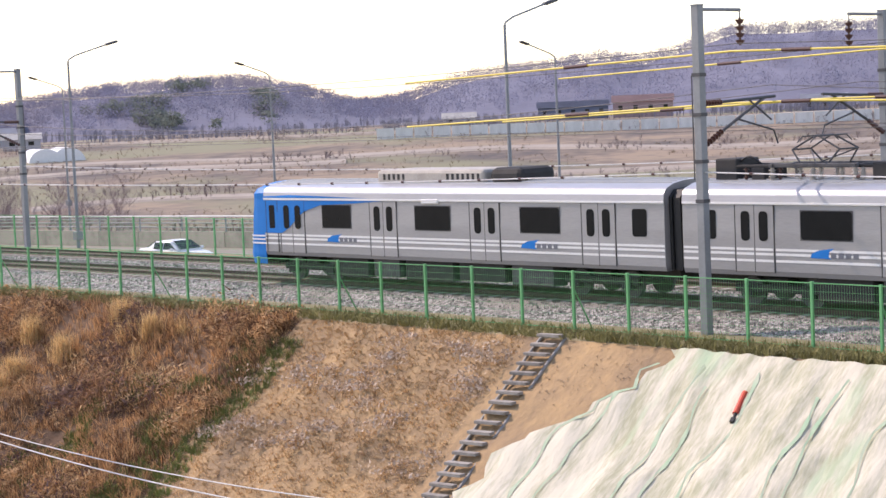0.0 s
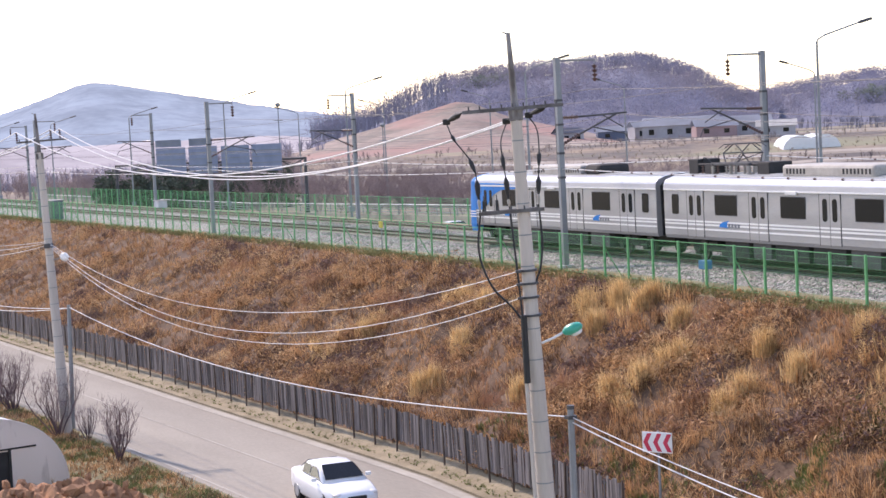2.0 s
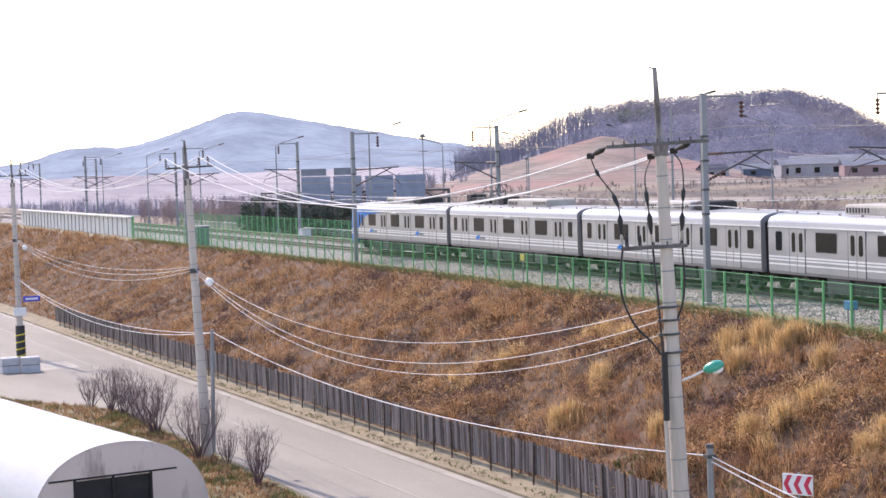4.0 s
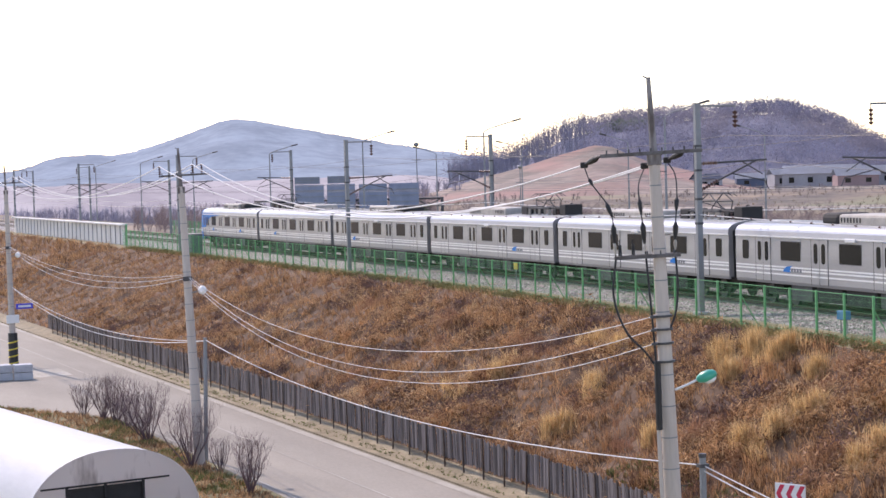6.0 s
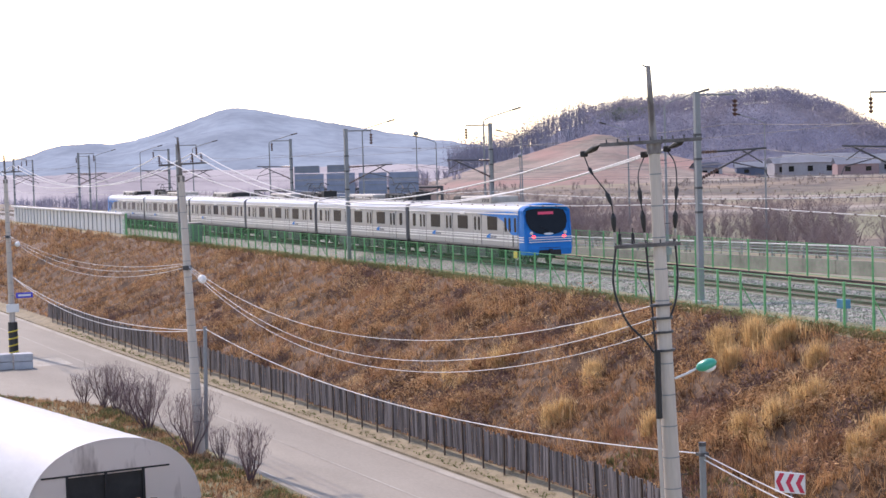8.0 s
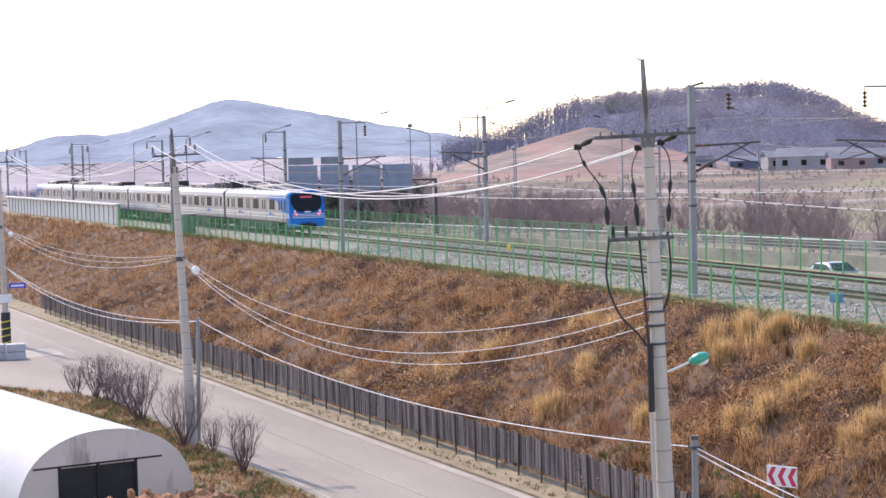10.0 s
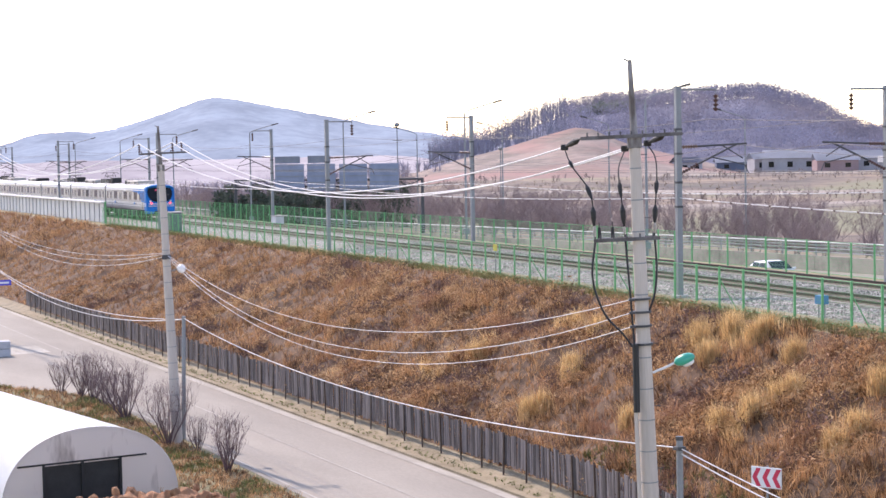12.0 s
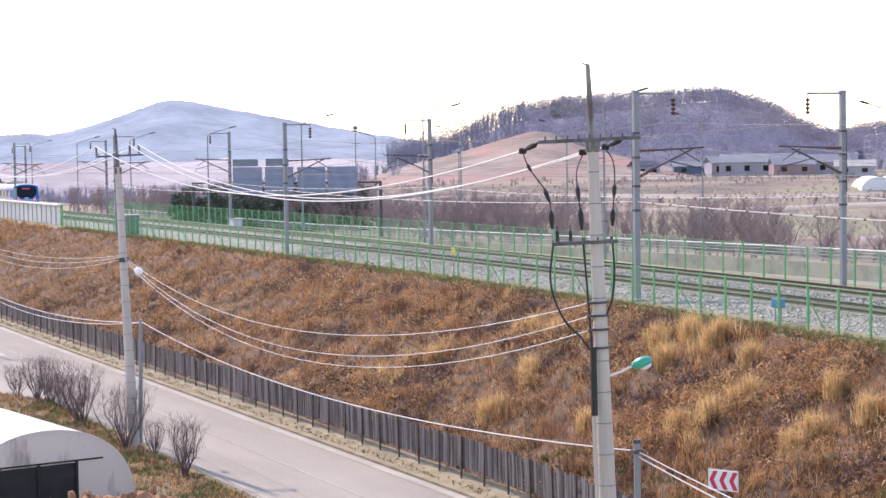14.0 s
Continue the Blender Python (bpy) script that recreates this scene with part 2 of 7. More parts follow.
M_sheet = mat("erosion_sheet", (0.56, 0.52, 0.41), 0.9, second=(0.33, 0.33, 0.22), scale=1.3, grain=9, bump=0.5, bump_scale=7, stretch=(0.3, 1.3, 0.3), span=(0.58, 0.86), third=((0.36, 0.46, 0.30), 0.7, 0.56, 0.68))
v, f = strip([-20 + 0.12 * i for i in range(366)], sheet_row)
sheet = tagged(raw("erosion_sheet", v, f, M_sheet, smooth=True), "cream erosion-control sheet in overlapping strips on the slope", "slope sheet")
M_moss = mat("green_net_strip", (0.36, 0.52, 0.33), 0.9, second=(0.50, 0.52, 0.38), scale=0.8, grain=4)
for k in range(14):
    y = 21.3 - k * 1.35 + 0.5 * math.sin(k * 2.2)
    bm = bmesh.new()
    pts = [sheet_row(y)[i] + Vector((0, 0.35 * noise.noise(Vector((k * 3.1, i * 0.2, 0))), 0.035)) for i in range(2 + k % 3, 29 - 2 * (k % 2))]
    prev = None
    for i, p in enumerate(pts):
        w = 0.02 + 0.09 * abs(noise.noise(Vector((i * 0.6, k * 2.0, 1))))
        pair = [bm.verts.new(p + Vector((0, -w, 0))), bm.verts.new(p + Vector((0, w, 0.02)))]
        if prev:
            bm.faces.new((prev[0], prev[1], pair[1], pair[0]))
        prev = pair
    part("green_strip", bm, M_moss, sheet, "faded green net strip between sheets")

# the top of the bank: path beside the fence, and the verge behind the far track
v, f = strip(YS, lambda y: [(-4.9, -0.62), (-4.2, -0.55), (-3.4, -0.52), (-2.0, -0.55), (0, -0.6), (6, -0.6), (9.2, -0.5), (10.2, -0.4)])
tagged(raw("embankment_top", v, f, mat("bank_verge", (0.30, 0.25, 0.14), 0.95, second=(0.17, 0.15, 0.08), scale=0.6, grain=5, bump=0.5, bump_scale=8)),
       "flat top of the railway bank, dry grass and grit", "embankment", kind="structure")


def ballast_row(y):
    row = []
    for u, z in ((-2.35, -0.56), (-1.9, -0.42), (-1.4, -0.24), (-0.9, -0.19), (0.0, -0.2), (0.72, -0.21), (1.45, -0.2), (2.4, -0.2), (3.3, -0.22),
                 (4.3, -0.2), (5.2, -0.21), (6.2, -0.2), (7.0, -0.2), (7.7, -0.35), (8.3, -0.52)):
        row.append(P(y, u, z + 0.035 * noise.noise(Vector((u * 3, y * 2.1, 0)))))
    return row


v, f = strip([-40 + 0.7 * i for i in range(300)] + [170 + 6 * i for i in range(90)], ballast_row)
tagged(raw("ballast_bed", v, f, M_ballast), "grey crushed-stone ballast bed under two tracks", "ballast", kind="structure")

# loose stones on the near shoulder and between the tracks
srng = np.random.default_rng(3)
sv, sf = [], []
for _ in range(24000):
    y = 14 + 110 * srng.random() ** 1.4
    u = srng.uniform(-2.3, -0.75) if srng.random() < 0.6 else srng.uniform(2.3, 4.2)
    q = P(y, u, float(np.interp(u, (-2.35, -1.9, -1.4, -0.9, 0.0), (-0.56, -0.42, -0.24, -0.19, -0.2))))
    r = srng.uniform(0.02, 0.045)
    o = len(sv)
    for d in ((1, 0, 0), (-1, 0, 0), (0, 1, 0), (0, -1, 0), (0, 0, 1), (0, 0, -1)):
        sv.append(q + Vector(d) * r * srng.uniform(0.6, 1.3) + Vector(srng.normal(0, r * 0.25, 3)))
    sf += [(o, o + 2, o + 4), (o + 2, o + 1, o + 4), (o + 1, o + 3, o + 4), (o + 3, o, o + 4), (o + 2, o, o + 5), (o + 1, o + 2, o + 5), (o + 3, o + 1, o + 5), (o, o + 3, o + 5)]
M_stone = mat("ballast_stone", (0.40, 0.36, 0.325), 0.9, second=(0.12, 0.105, 0.095), scale=3.0, grain=14, island=0.7)
tagged(raw("ballast_stones", sv, sf, M_stone), "loose angular grey ballast stones beside the rails", "ballast", kind="stuff")

M_rust = mat("rust_stained_ballast", (0.27, 0.21, 0.165), 0.95, second=(0.06, 0.046, 0.037), scale=5.0, grain=13, bump=1.0, bump_scale=9, span=(0.60, 0.92))
for u0 in (-0.55, 4.30):
    v, f = strip([-40 + 1.4 * i for i in range(260)], lambda y: [(u0, -0.178), (u0 + 0.6, -0.155), (u0 + 1.9, -0.155), (u0 + 2.5, -0.178)])
    tagged(raw("track_bed", v, f, M_rust), "rust-stained ballast between the rails", "ballast", kind="structure")

# the highway behind the far fence and the land beyond it
def parapet_z(y):
    """The top of the highway's far parapet, falling gently along the line."""
    return 0.08 - 0.0109 * (min(max(y, 70), 190) - 93)


v, f = strip(YS, lambda y: [(10.2, -0.4), (10.8, -0.6), (11.6, parapet_z(y) - 1.92), (17, parapet_z(y) - 1.86), (24.1, parapet_z(y) - 1.92)])
tagged(raw("highway", v, f, M_highway), "pale concrete highway behind the railway", "road", kind="structure")
v, f = strip(YS, lambda y: [(24.1, parapet_z(y) - 1.92), (25.5, parapet_z(y) - 1.5), (41, -2.6), (44, -2.7), (58, -6.6), (64, -7.2)])
tagged(raw("highway_bank", v, f, M_field), "grassy bank falling away behind the highway", "embankment", kind="structure")


def land_z(x, y):
    """The height of the open land: low by the railway, rising towards the hills."""
    r, az = math.hypot(x, y), math.degrees(math.atan2(x, y))
    up = smoothstep(190, 430, r) * smoothstep(17, 25, az) * (1 - smoothstep(75, 100, az))
    return -7.0 + 8.0 * up + (0.8 * noise.noise(Vector((x, y, 0)) * 0.012) if r > 150 else 0.0)


v, f = [], []
R = [0, 25, 50, 80, 120, 150, 180, 210, 240, 270, 300, 330, 360, 400, 450, 520, 600, 800, 1200, 2200, 4600]
N = 180
for r in R:
    for k in range(N):
        a = 2 * math.pi * k / N
        x, y = r * math.sin(a), r * math.cos(a)
        v.append((x, y, land_z(x, y)))
for i in range(len(R) - 1):
    for k in range(N):
        f.append((i * N + k, i * N + (k + 1) % N, (i + 1) * N + (k + 1) % N, (i + 1) * N + k))
tagged(raw("ground", v, f, M_field), "fallow winter fields reaching the hills", "ground", kind="structure")


# the local road along the foot of the bank
def road_far(y):
    return toe_x(y) - 1.45


def road_near(y):
    return road_far(y) - 7.0 - 4.8 * smoothstep(97, 109, y)


RY = [-40 + 3 * i for i in range(110)]
v, f = strip(RY, lambda y: [Vector((road_near(y) - 0.0, y, ROAD_Z)), Vector((road_far(y) - 3.5, y, ROAD_Z + 0.05)), Vector((road_far(y), y, ROAD_Z))])
tagged(raw("road", v, f, M_asphalt), "worn grey two-lane asphalt road", "road", kind="structure")
v, f = strip(RY, lambda y: [Vector((road_far(y), y, ROAD_Z - 0.02)), Vector((road_far(y), y, ROAD_Z + 0.09)), Vector((road_far(y) + 0.35, y, ROAD_Z + 0.10)),
                            Vector((road_far(y) + 0.36, y, ROAD_Z + 0.03)), Vector((road_far(y) + 1.0, y, ROAD_Z + 0.12)), Vector((toe_x(y) + 0.05, y, ROAD_Z + 0.36))])
tagged(raw("road_verge", v, f, mat("sandy_verge", (0.33, 0.27, 0.175), 0.95, second=(0.17, 0.135, 0.08), scale=0.8, grain=8, bump=0.4, bump_scale=10)),
       "sandy verge and low kerb between road and fence", "verge", kind="structure")
v, f = strip(RY, lambda y: [Vector((-60, y, ROAD_Z - 0.3)), Vector((road_near(y) - 6.0, y, ROAD_Z - 0.15)), Vector((road_near(y) - 1.2, y, ROAD_Z + 0.02)), Vector((road_near(y), y, ROAD_Z - 0.004))])
M_yard = mat("grassy_yard", (0.24, 0.20, 0.11), 0.95, second=(0.13, 0.13, 0.05), scale=0.5, grain=6, bump=0.6, bump_scale=8)
tagged(raw("yard", v, f, M_yard), "rough grassy ground on the near side of the road", "ground", kind="structure")

# pale gutter strip and worn line on the road
M_line = mat("worn_line", (0.42, 0.385, 0.325), 0.9, second=(0.27, 0.245, 0.20), scale=1.2, grain=8, stretch=(1, 0.2, 1))
for off, w, name, label in ((-0.55, 0.42, "road_gutter", "pale concrete gutter along the road edge"), (-3.55, 0.10, "road_line", "worn pale centre line"), (-6.75, 0.10, "road_line", "worn pale edge line")):
    v, f = strip(RY, lambda y: [Vector((road_far(y) + off, y, ROAD_Z + 0.012 + (0.05 * (1 - abs(off + 3.5) / 3.5)))), Vector((road_far(y) + off + w, y, ROAD_Z + 0.012 + (0.05 * (1 - abs(off + w + 3.5) / 3.5))))])
    tagged(raw(name, v, f, M_line), label, "road marking", kind="structure")
v, f = strip([122 + i for i in range(6)], lambda y: [Vector((15, y, ROAD_Z + 0.02)), Vector((19, y, ROAD_Z + 0.03)), Vector((22.5, y, ROAD_Z + 0.03)), Vector((25.3, y, ROAD_Z + 0.055))])
tagged(raw("side_road_apron", v, f, M_line), "pale concrete apron of the side road", "road", kind="structure")

# ---- railway: rails, sleepers, fences ----
def rail_pair(u0, name):
    for du in (0.0, 1.435):
        bm = bmesh.new()
        ys = [-40 + 2.5 * i for i in range(160)]
        prev = None
        for y in ys:
            ring = [bm.verts.new(P(y, u0 + du + a, z)) for a, z in ((-0.07, -0.16), (-0.065, -0.145), (-0.012, -0.12), (-0.012, -0.04), (-0.036, -0.03), (-0.036, 0.0),
                                                                    (0.036, 0.0), (0.036, -0.03), (0.012, -0.04), (0.012, -0.12), (0.065, -0.145), (0.07, -0.16))]
            if prev:
                for k in range(len(ring) - 1):
                    bm.faces.new((prev[k], prev[k + 1], ring[k + 1], ring[k]))
            prev = ring
        tagged(part("rail", bm, M_rail), "rusty steel running rail on concrete sleepers", "rail", "rails")


rail_pair(0.0, "near")
rail_pair(4.85, "far")

bm = bmesh.new()
box(bm, (-1.25, -0.13, -0.24), (1.25, 0.13, -0.155), 0.03)
sleeper_mesh = finish("sleeper", bm, M_sleeper)
bed = root("sleepers", Matrix.Identity(4), "rows of concrete sleepers half sunk in ballast", "sleepers", kind="structure")
for u0 in (0.72, 5.57):
    for i in range(150):
        y = 14 + i * 0.64
        ob = new("sleeper", sleeper_mesh)
        ob.parent = bed
        ob.matrix_world = Matrix.Translation(P(y, u0)) @ pose(0, 0, 0, 0, 0, -math.degrees(math.atan(rail_line(y)[1])))
    vv, ff = [], []
    for i in range(330):
        y = 14 + (150 + i) * 0.64
        q = P(y, u0)
        a = -math.atan(rail_line(y)[1])
        o = len(vv)
        for dx, dy, z in ((-1.25, -0.13, -0.24), (1.25, -0.13, -0.24), (1.25, 0.13, -0.24), (-1.25, 0.13, -0.24), (-1.25, -0.11, -0.155), (1.25, -0.11, -0.155), (1.25, 0.11, -0.155), (-1.25, 0.11, -0.155)):
            vv.append((q.x + dx * math.cos(a) - dy * math.sin(a), q.y + dx * math.sin(a) + dy * math.cos(a), z))
        ff += [(o + 4, o + 5, o + 6, o + 7), (o, o + 1, o + 5, o + 4), (o + 1, o + 2, o + 6, o + 5), (o + 2, o + 3, o + 7, o + 6), (o + 3, o, o + 4, o + 7)]
    tagged(raw("distant_sleepers", vv, ff, M_sleeper), "far concrete sleepers running to the horizon", "sleepers", kind="stuff")


def fence_bay(height, wires, width=2.07):
    """One bay of welded mesh and its post, along local +y."""
    ob = root("mesh_fence_bay", Matrix.Identity(4), "green coated steel mesh fence bay", "fence", "trackside fence bays")
    bm = bmesh.new()
    box(bm, (-0.04, -0.04, -0.1), (0.04, 0.04, height), 0.008)
    part("post", bm, M_green, ob)
    bm = bmesh.new()
    for i in range(wires):
        y = width * (i + 0.5) / wires
        box(bm, (-0.0025, y - 0.002, 0.05), (0.002, y + 0.002, height - 0.03))
    for i in range(int(height / 0.2) + 1):
        z = 0.06 + (height - 0.11) * i / int(height / 0.2)
        box(bm, (-0.0075, 0.03, z - 0.003), (-0.0025, width - 0.03, z + 0.003))
    for z in (0.06, height - 0.04):
        box(bm, (-0.02, 0.02, z - 0.012), (0.012, width - 0.02, z + 0.012))
    part("mesh_panel", bm, M_green, ob)
    return ob


def place_fence(proto, u, s0, n, z, step=2.07, height=1.75):
    for i in range(n):
        y, y2 = y_at(s0 + i * step), y_at(s0 + (i + 1) * step)
        p, q = P(y, u, z), P(y2, u, z)
        m = Matrix.Translation(p) @ pose(0, 0, 0, 0, 0, math.degrees(math.atan2(q.y - p.y, q.x - p.x)) - 90)
        if i == 0:
            proto.matrix_world = m
        else:
            ob = copy_thing(proto, m)
            if u < 0 and i % 5 == 2:
                bm = bmesh.new()
                rod(bm, (0.0, 0.0, height * 0.72), (0.75, 0.0, 0.0), 0.025, n=6)
                part("brace", bm, M_green, ob)


place_fence(fence_bay(1.75, 26), -3.9, 9.7, 90, -0.5)
place_fence(fence_bay(1.75, 24), 9.4, 2.0, 110, -0.35)

# ---- the train ----
CAR = 20.45                 # coupling to coupling
BODY = 19.75
SIDE = [(1.50, 0.96), (1.55, 1.10), (1.56, 2.2), (1.54, 3.0)]
BAND = [(1.56, 3.0), (1.57, 3.06), (1.555, 3.24)]
ROOF = [(1.555, 3.24), (1.51, 3.34), (1.40, 3.44), (1.05, 3.56), (0.55, 3.63), (0.0, 3.65)]


def extrude(bm, half, x0, x1, caps=False, closed=False):
    """A shell along x from a half profile of (y, z), mirrored."""
    full = list(half) + [(-y, z) for y, z in reversed(half) if y > 0.001]
    rows = [[bm.verts.new((x, y, z)) for y, z in full] for x in (x0, x1)]
    n = len(full)
    for k in range(n if closed else n - 1):
        bm.faces.new((rows[0][k], rows[0][(k + 1) % n], rows[1][(k + 1) % n], rows[1][k]))
    if caps:
        bm.faces.new(rows[0])
        bm.faces.new(rows[1])


def wall_panel(bm, side, x0, x1, z0, z1, off, t=0.012):
    """A thin plate on one side wall, off metres proud of it."""
    y = 1.56 + off
    lo, hi = (y - t, y) if side > 0 else (-y, -y + t)
    box(bm, (min(x0, x1), lo, z0), (max(x0, x1), hi, z1))


def rounded_plate(bm, side, x0, x1, z0, z1, off, r):
    y = (1.56 + off) * side
    pts = []
    for cx, cz, a0 in ((x1 - r, z1 - r, 0), (x0 + r, z1 - r, 90), (x0 + r, z0 + r, 180), (x1 - r, z0 + r, 270)):
        for k in range(4):
            a = radians(a0 + 30 * k)
            pts.append((cx + r * math.cos(a), cz + r * math.sin(a)))
    a = [bm.verts.new((x, y, z)) for x, z in pts]
    b = [bm.verts.new((x, y - 0.015 * side, z)) for x, z in pts]
    bm.faces.new(a)
    for k in range(len(a)):
        bm.faces.new((a[k], a[(k + 1) % len(a)], b[(k + 1) % len(a)], b[k]))


def bogie(parent, x):
    bm = bmesh.new()
    for s in (-1, 1):
        box(bm, (x - 1.5, s * 0.98 - 0.09, 0.42), (x + 1.5, s * 0.98 + 0.09, 0.66), 0.04)
        for dx in (-1.05, 1.05):
            box(bm, (x + dx - 0.2, s * 1.0 - 0.13, 0.28), (x + dx + 0.2, s * 1.0 + 0.13, 0.62), 0.04)
    box(bm, (x - 0.35, -1.0, 0.5), (x + 0.35, 1.0, 0.86), 0.05)
    b = part("bogie_frame", bm, M_under, parent)
    for dx in (-1.05, 1.05):
        bm = bmesh.new()
        for s in (-1, 1):
            rod(bm, (x + dx, s * 0.66, 0.43), (x + dx, s * 0.80, 0.43), 0.43, n=20)
        rod(bm, (x + dx, -0.8, 0.43), (x + dx, 0.8, 0.43), 0.09, n=8)
        part("wheelset", bm, M_darksteel, b)


def pantograph(parent, x):
    bm = bmesh.new()
    for s in (-1, 1):
        box(bm, (x - 1.5, s * 0.6 - 0.06, 3.98), (x + 1.5, s * 0.6 + 0.06, 4.10), 0.02)
    for dx in (-1.4, 1.4):
        box(bm, (x + dx - 0.06, -0.7, 3.98), (x + dx + 0.06, 0.7, 4.08))
    pan = part("pantograph", bm, M_darksteel, parent, "folding steel pantograph raised on the roof")
    rods = []
    for s in (-1, 1):
        for a, b in (((-0.45, 0.55, 4.08), (-0.8, 0.45, 4.48)), ((-0.8, 0.45, 4.48), (-0.1, 0.4, 4.84)),
                     ((0.45, 0.55, 4.08), (0.8, 0.45, 4.48)), ((0.8, 0.45, 4.48), (0.1, 0.4, 4.84))):
            rods.append(((a[0], s * a[1], a[2]), (b[0], s * b[1], b[2]), 0.028))
    for dx in (-0.8, 0.8):
        rods += [((dx, -0.45, 4.48), (dx, 0.45, 4.48), 0.025), ((dx, -0.45, 4.48), (0.0, 0.45, 4.08), 0.02)]
    for a, b, r in rods:
        bm = bmesh.new()
        rod(bm, (x + a[0], a[1], a[2]), (x + b[0], b[1], b[2]), r, n=6)
        part("arm", bm, M_darksteel, pan)
    bm = bmesh.new()
    for dx in (-0.22, 0.22):
        box(bm, (x + dx - 0.04, -0.75, 4.84), (x + dx + 0.04, 0.75, 4.88), 0.01)
        for s in (-1, 1):
            rod(bm, (x + dx, s * 0.75, 4.86), (x + dx, s * 1.0, 4.70), 0.018, n=6)
    part("collector_head", bm, M_darksteel, pan)
    for dx in (-1.4, 0.0, 1.4):
        for s in (-1, 1):
            bm = bmesh.new()
            rod(bm, (x + dx, s * 0.6, 3.55), (x + dx, s * 0.6, 3.98), 0.07, 0.06, n=10)
            for k in range(4):
                rod(bm, (x + dx, s * 0.6, 3.62 + k * 0.09), (x + dx, s * 0.6, 3.65 + k * 0.09), 0.11, n=10)
            part("insulator", bm, M_beige, pan)


def roof_unit(parent, x0, x1, material, name, label, w=0.95, z1=4.02):
    bm = bmesh.new()
    box(bm, (x0, -w, 3.5), (x1, w, z1), 0.12)
    u = part(name, bm, material, parent, label)
    bm = bmesh.new()
    n = max(3, int((x1 - x0) * 4))
    for s in (-1, 1):
        for k in range(n):
            if 0.3 < k / n < 0.72:
                continue
            x = x0 + 0.2 + (x1 - x0 - 0.4) * k / n
            box(bm, (x, s * w - 0.01, 3.68), (x + 0.11, s * w + 0.01, z1 - 0.14))
    tagged(part("grille", bm, M_under, u), kind="stuff")


def make_car(cab, power, label):
    ob = root("train_car", Matrix.Identity(4), label, "train car", "cars of the commuter train")
    x0, x1 = -BODY / 2, BODY / 2 - (1.0 if cab else 0.0)
    bm = bmesh.new()
    extrude(bm, SIDE, x0, x1)
    for x in ((x0,) if cab else (x0, x1)):
        full = SIDE + BAND[1:] + ROOF[1:]
        full = full + [(-y, z) for y, z in reversed(full) if y > 0.001]
        bm.faces.new([bm.verts.new((x, y, z)) for y, z in full])
    box(bm, (x0, -1.46, 0.98), (x1, 1.46, 1.06))
    body = part("body", bm, M_silver, ob)
    bm = bmesh.new()
    extrude(bm, ROOF, x0, x1)
    roof = part("roof", bm, M_roof, ob, "white ribbed roof with rain gutter", smooth=True)
    bm = bmesh.new()
    for s in (-1, 1):
        rows = [[bm.verts.new((x, s * y, z)) for y, z in BAND] for x in (x0, x1)]
        for k in range(2):
            bm.faces.new((rows[0][k], rows[0][k + 1], rows[1][k + 1], rows[1][k]))
    part("cant_rail", bm, M_cant, body, "white band above the doors")
    bm = bmesh.new()
    for s in (-1, 1):
        box(bm, (x0, s * 1.565 - 0.02, 2.985), (x1, s * 1.565 + 0.02, 3.05), 0.008)
    part("gutter", bm, M_white, roof)
    for dy in (-1.0, -0.75, -0.5, -0.25, 0.25, 0.5, 0.75, 1.0):
        bm = bmesh.new()
        box(bm, (x0 + 0.1, dy - 0.012, 3.55), (x1 - 0.1, dy + 0.012, float(np.interp(abs(dy), (0.0, 0.55, 1.05), (3.675, 3.655, 3.59)))))
        part("roof_rib", bm, M_roof, roof)
    # doors, windows and stripes; the outer end of a cab car is at +x
    doors = [BODY / 2 - d for d in (2.60, 7.46, 12.32, 17.18)]
    for s in (-1, 1):
        for k, xd in enumerate(doors):
            bm = bmesh.new()
            for d in (-1, 1):
                wall_panel(bm, s, xd + d * 0.012, xd + d * 0.66, 1.08, 2.96, 0.006)
            door = part("door", bm, M_silver, body)
            bm = bmesh.new()
            for d in (-1, 1):
                a, b = sorted((xd + d * 0.16, xd + d * 0.47))
                rounded_plate(bm, s, a, b, 1.95, 2.80, 0.012, 0.12)
            part("door_glass", bm, M_glass, door)
            bm = bmesh.new()
            for dx in (-0.68, 0.0, 0.68):
                wall_panel(bm, s, xd + dx - 0.018, xd + dx + 0.018, 1.06, 2.98, 0.004)
            part("door_seal", bm, M_black, door)
        for k in range(3):
            xc = (doors[k] + doors[k + 1]) / 2
            w = 0.84 if not (cab and k == 0) else 0.76
            bm = bmesh.new()
            rounded_plate(bm, s, xc - w, xc + w, 2.02, 2.82, 0.006, 0.09)
            win = part("window", bm, M_glass, body)
            bm = bmesh.new()
            box(bm, (xc - w - 0.025, s * 1.56 - 0.004, 1.995), (xc + w + 0.025, s * 1.56 + 0.004, 2.845))
            part("window_frame", bm, M_darksteel, win)
        for xe in ((x0 + 0.95,) if cab else (x0 + 0.95, x1 - 0.95)):
            bm = bmesh.new()
            rounded_plate(bm, s, xe - 0.28, xe + 0.28, 1.98, 2.82, 0.006, 0.09)
            part("window", bm, M_glass, body)
        edges = [x0] + sum([[d - 0.70, d + 0.70] for d in reversed(doors)], []) + [x1]
        for z in (1.36, 1.55, 1.68):
            bm = bmesh.new()
            for a, b in zip(edges[0::2], edges[1::2]):
                if b - a > 0.1:
                    wall_panel(bm, s, a + 0.02, b - 0.02, z, z + 0.07, 0.003)
            for d in doors:
                wall_panel(bm, s, d - 0.64, d - 0.03, z, z + 0.07, 0.010)
                wall_panel(bm, s, d + 0.03, d + 0.64, z, z + 0.07, 0.010)
            part("stripe", bm, M_white, body, "thin white stripe along the side")
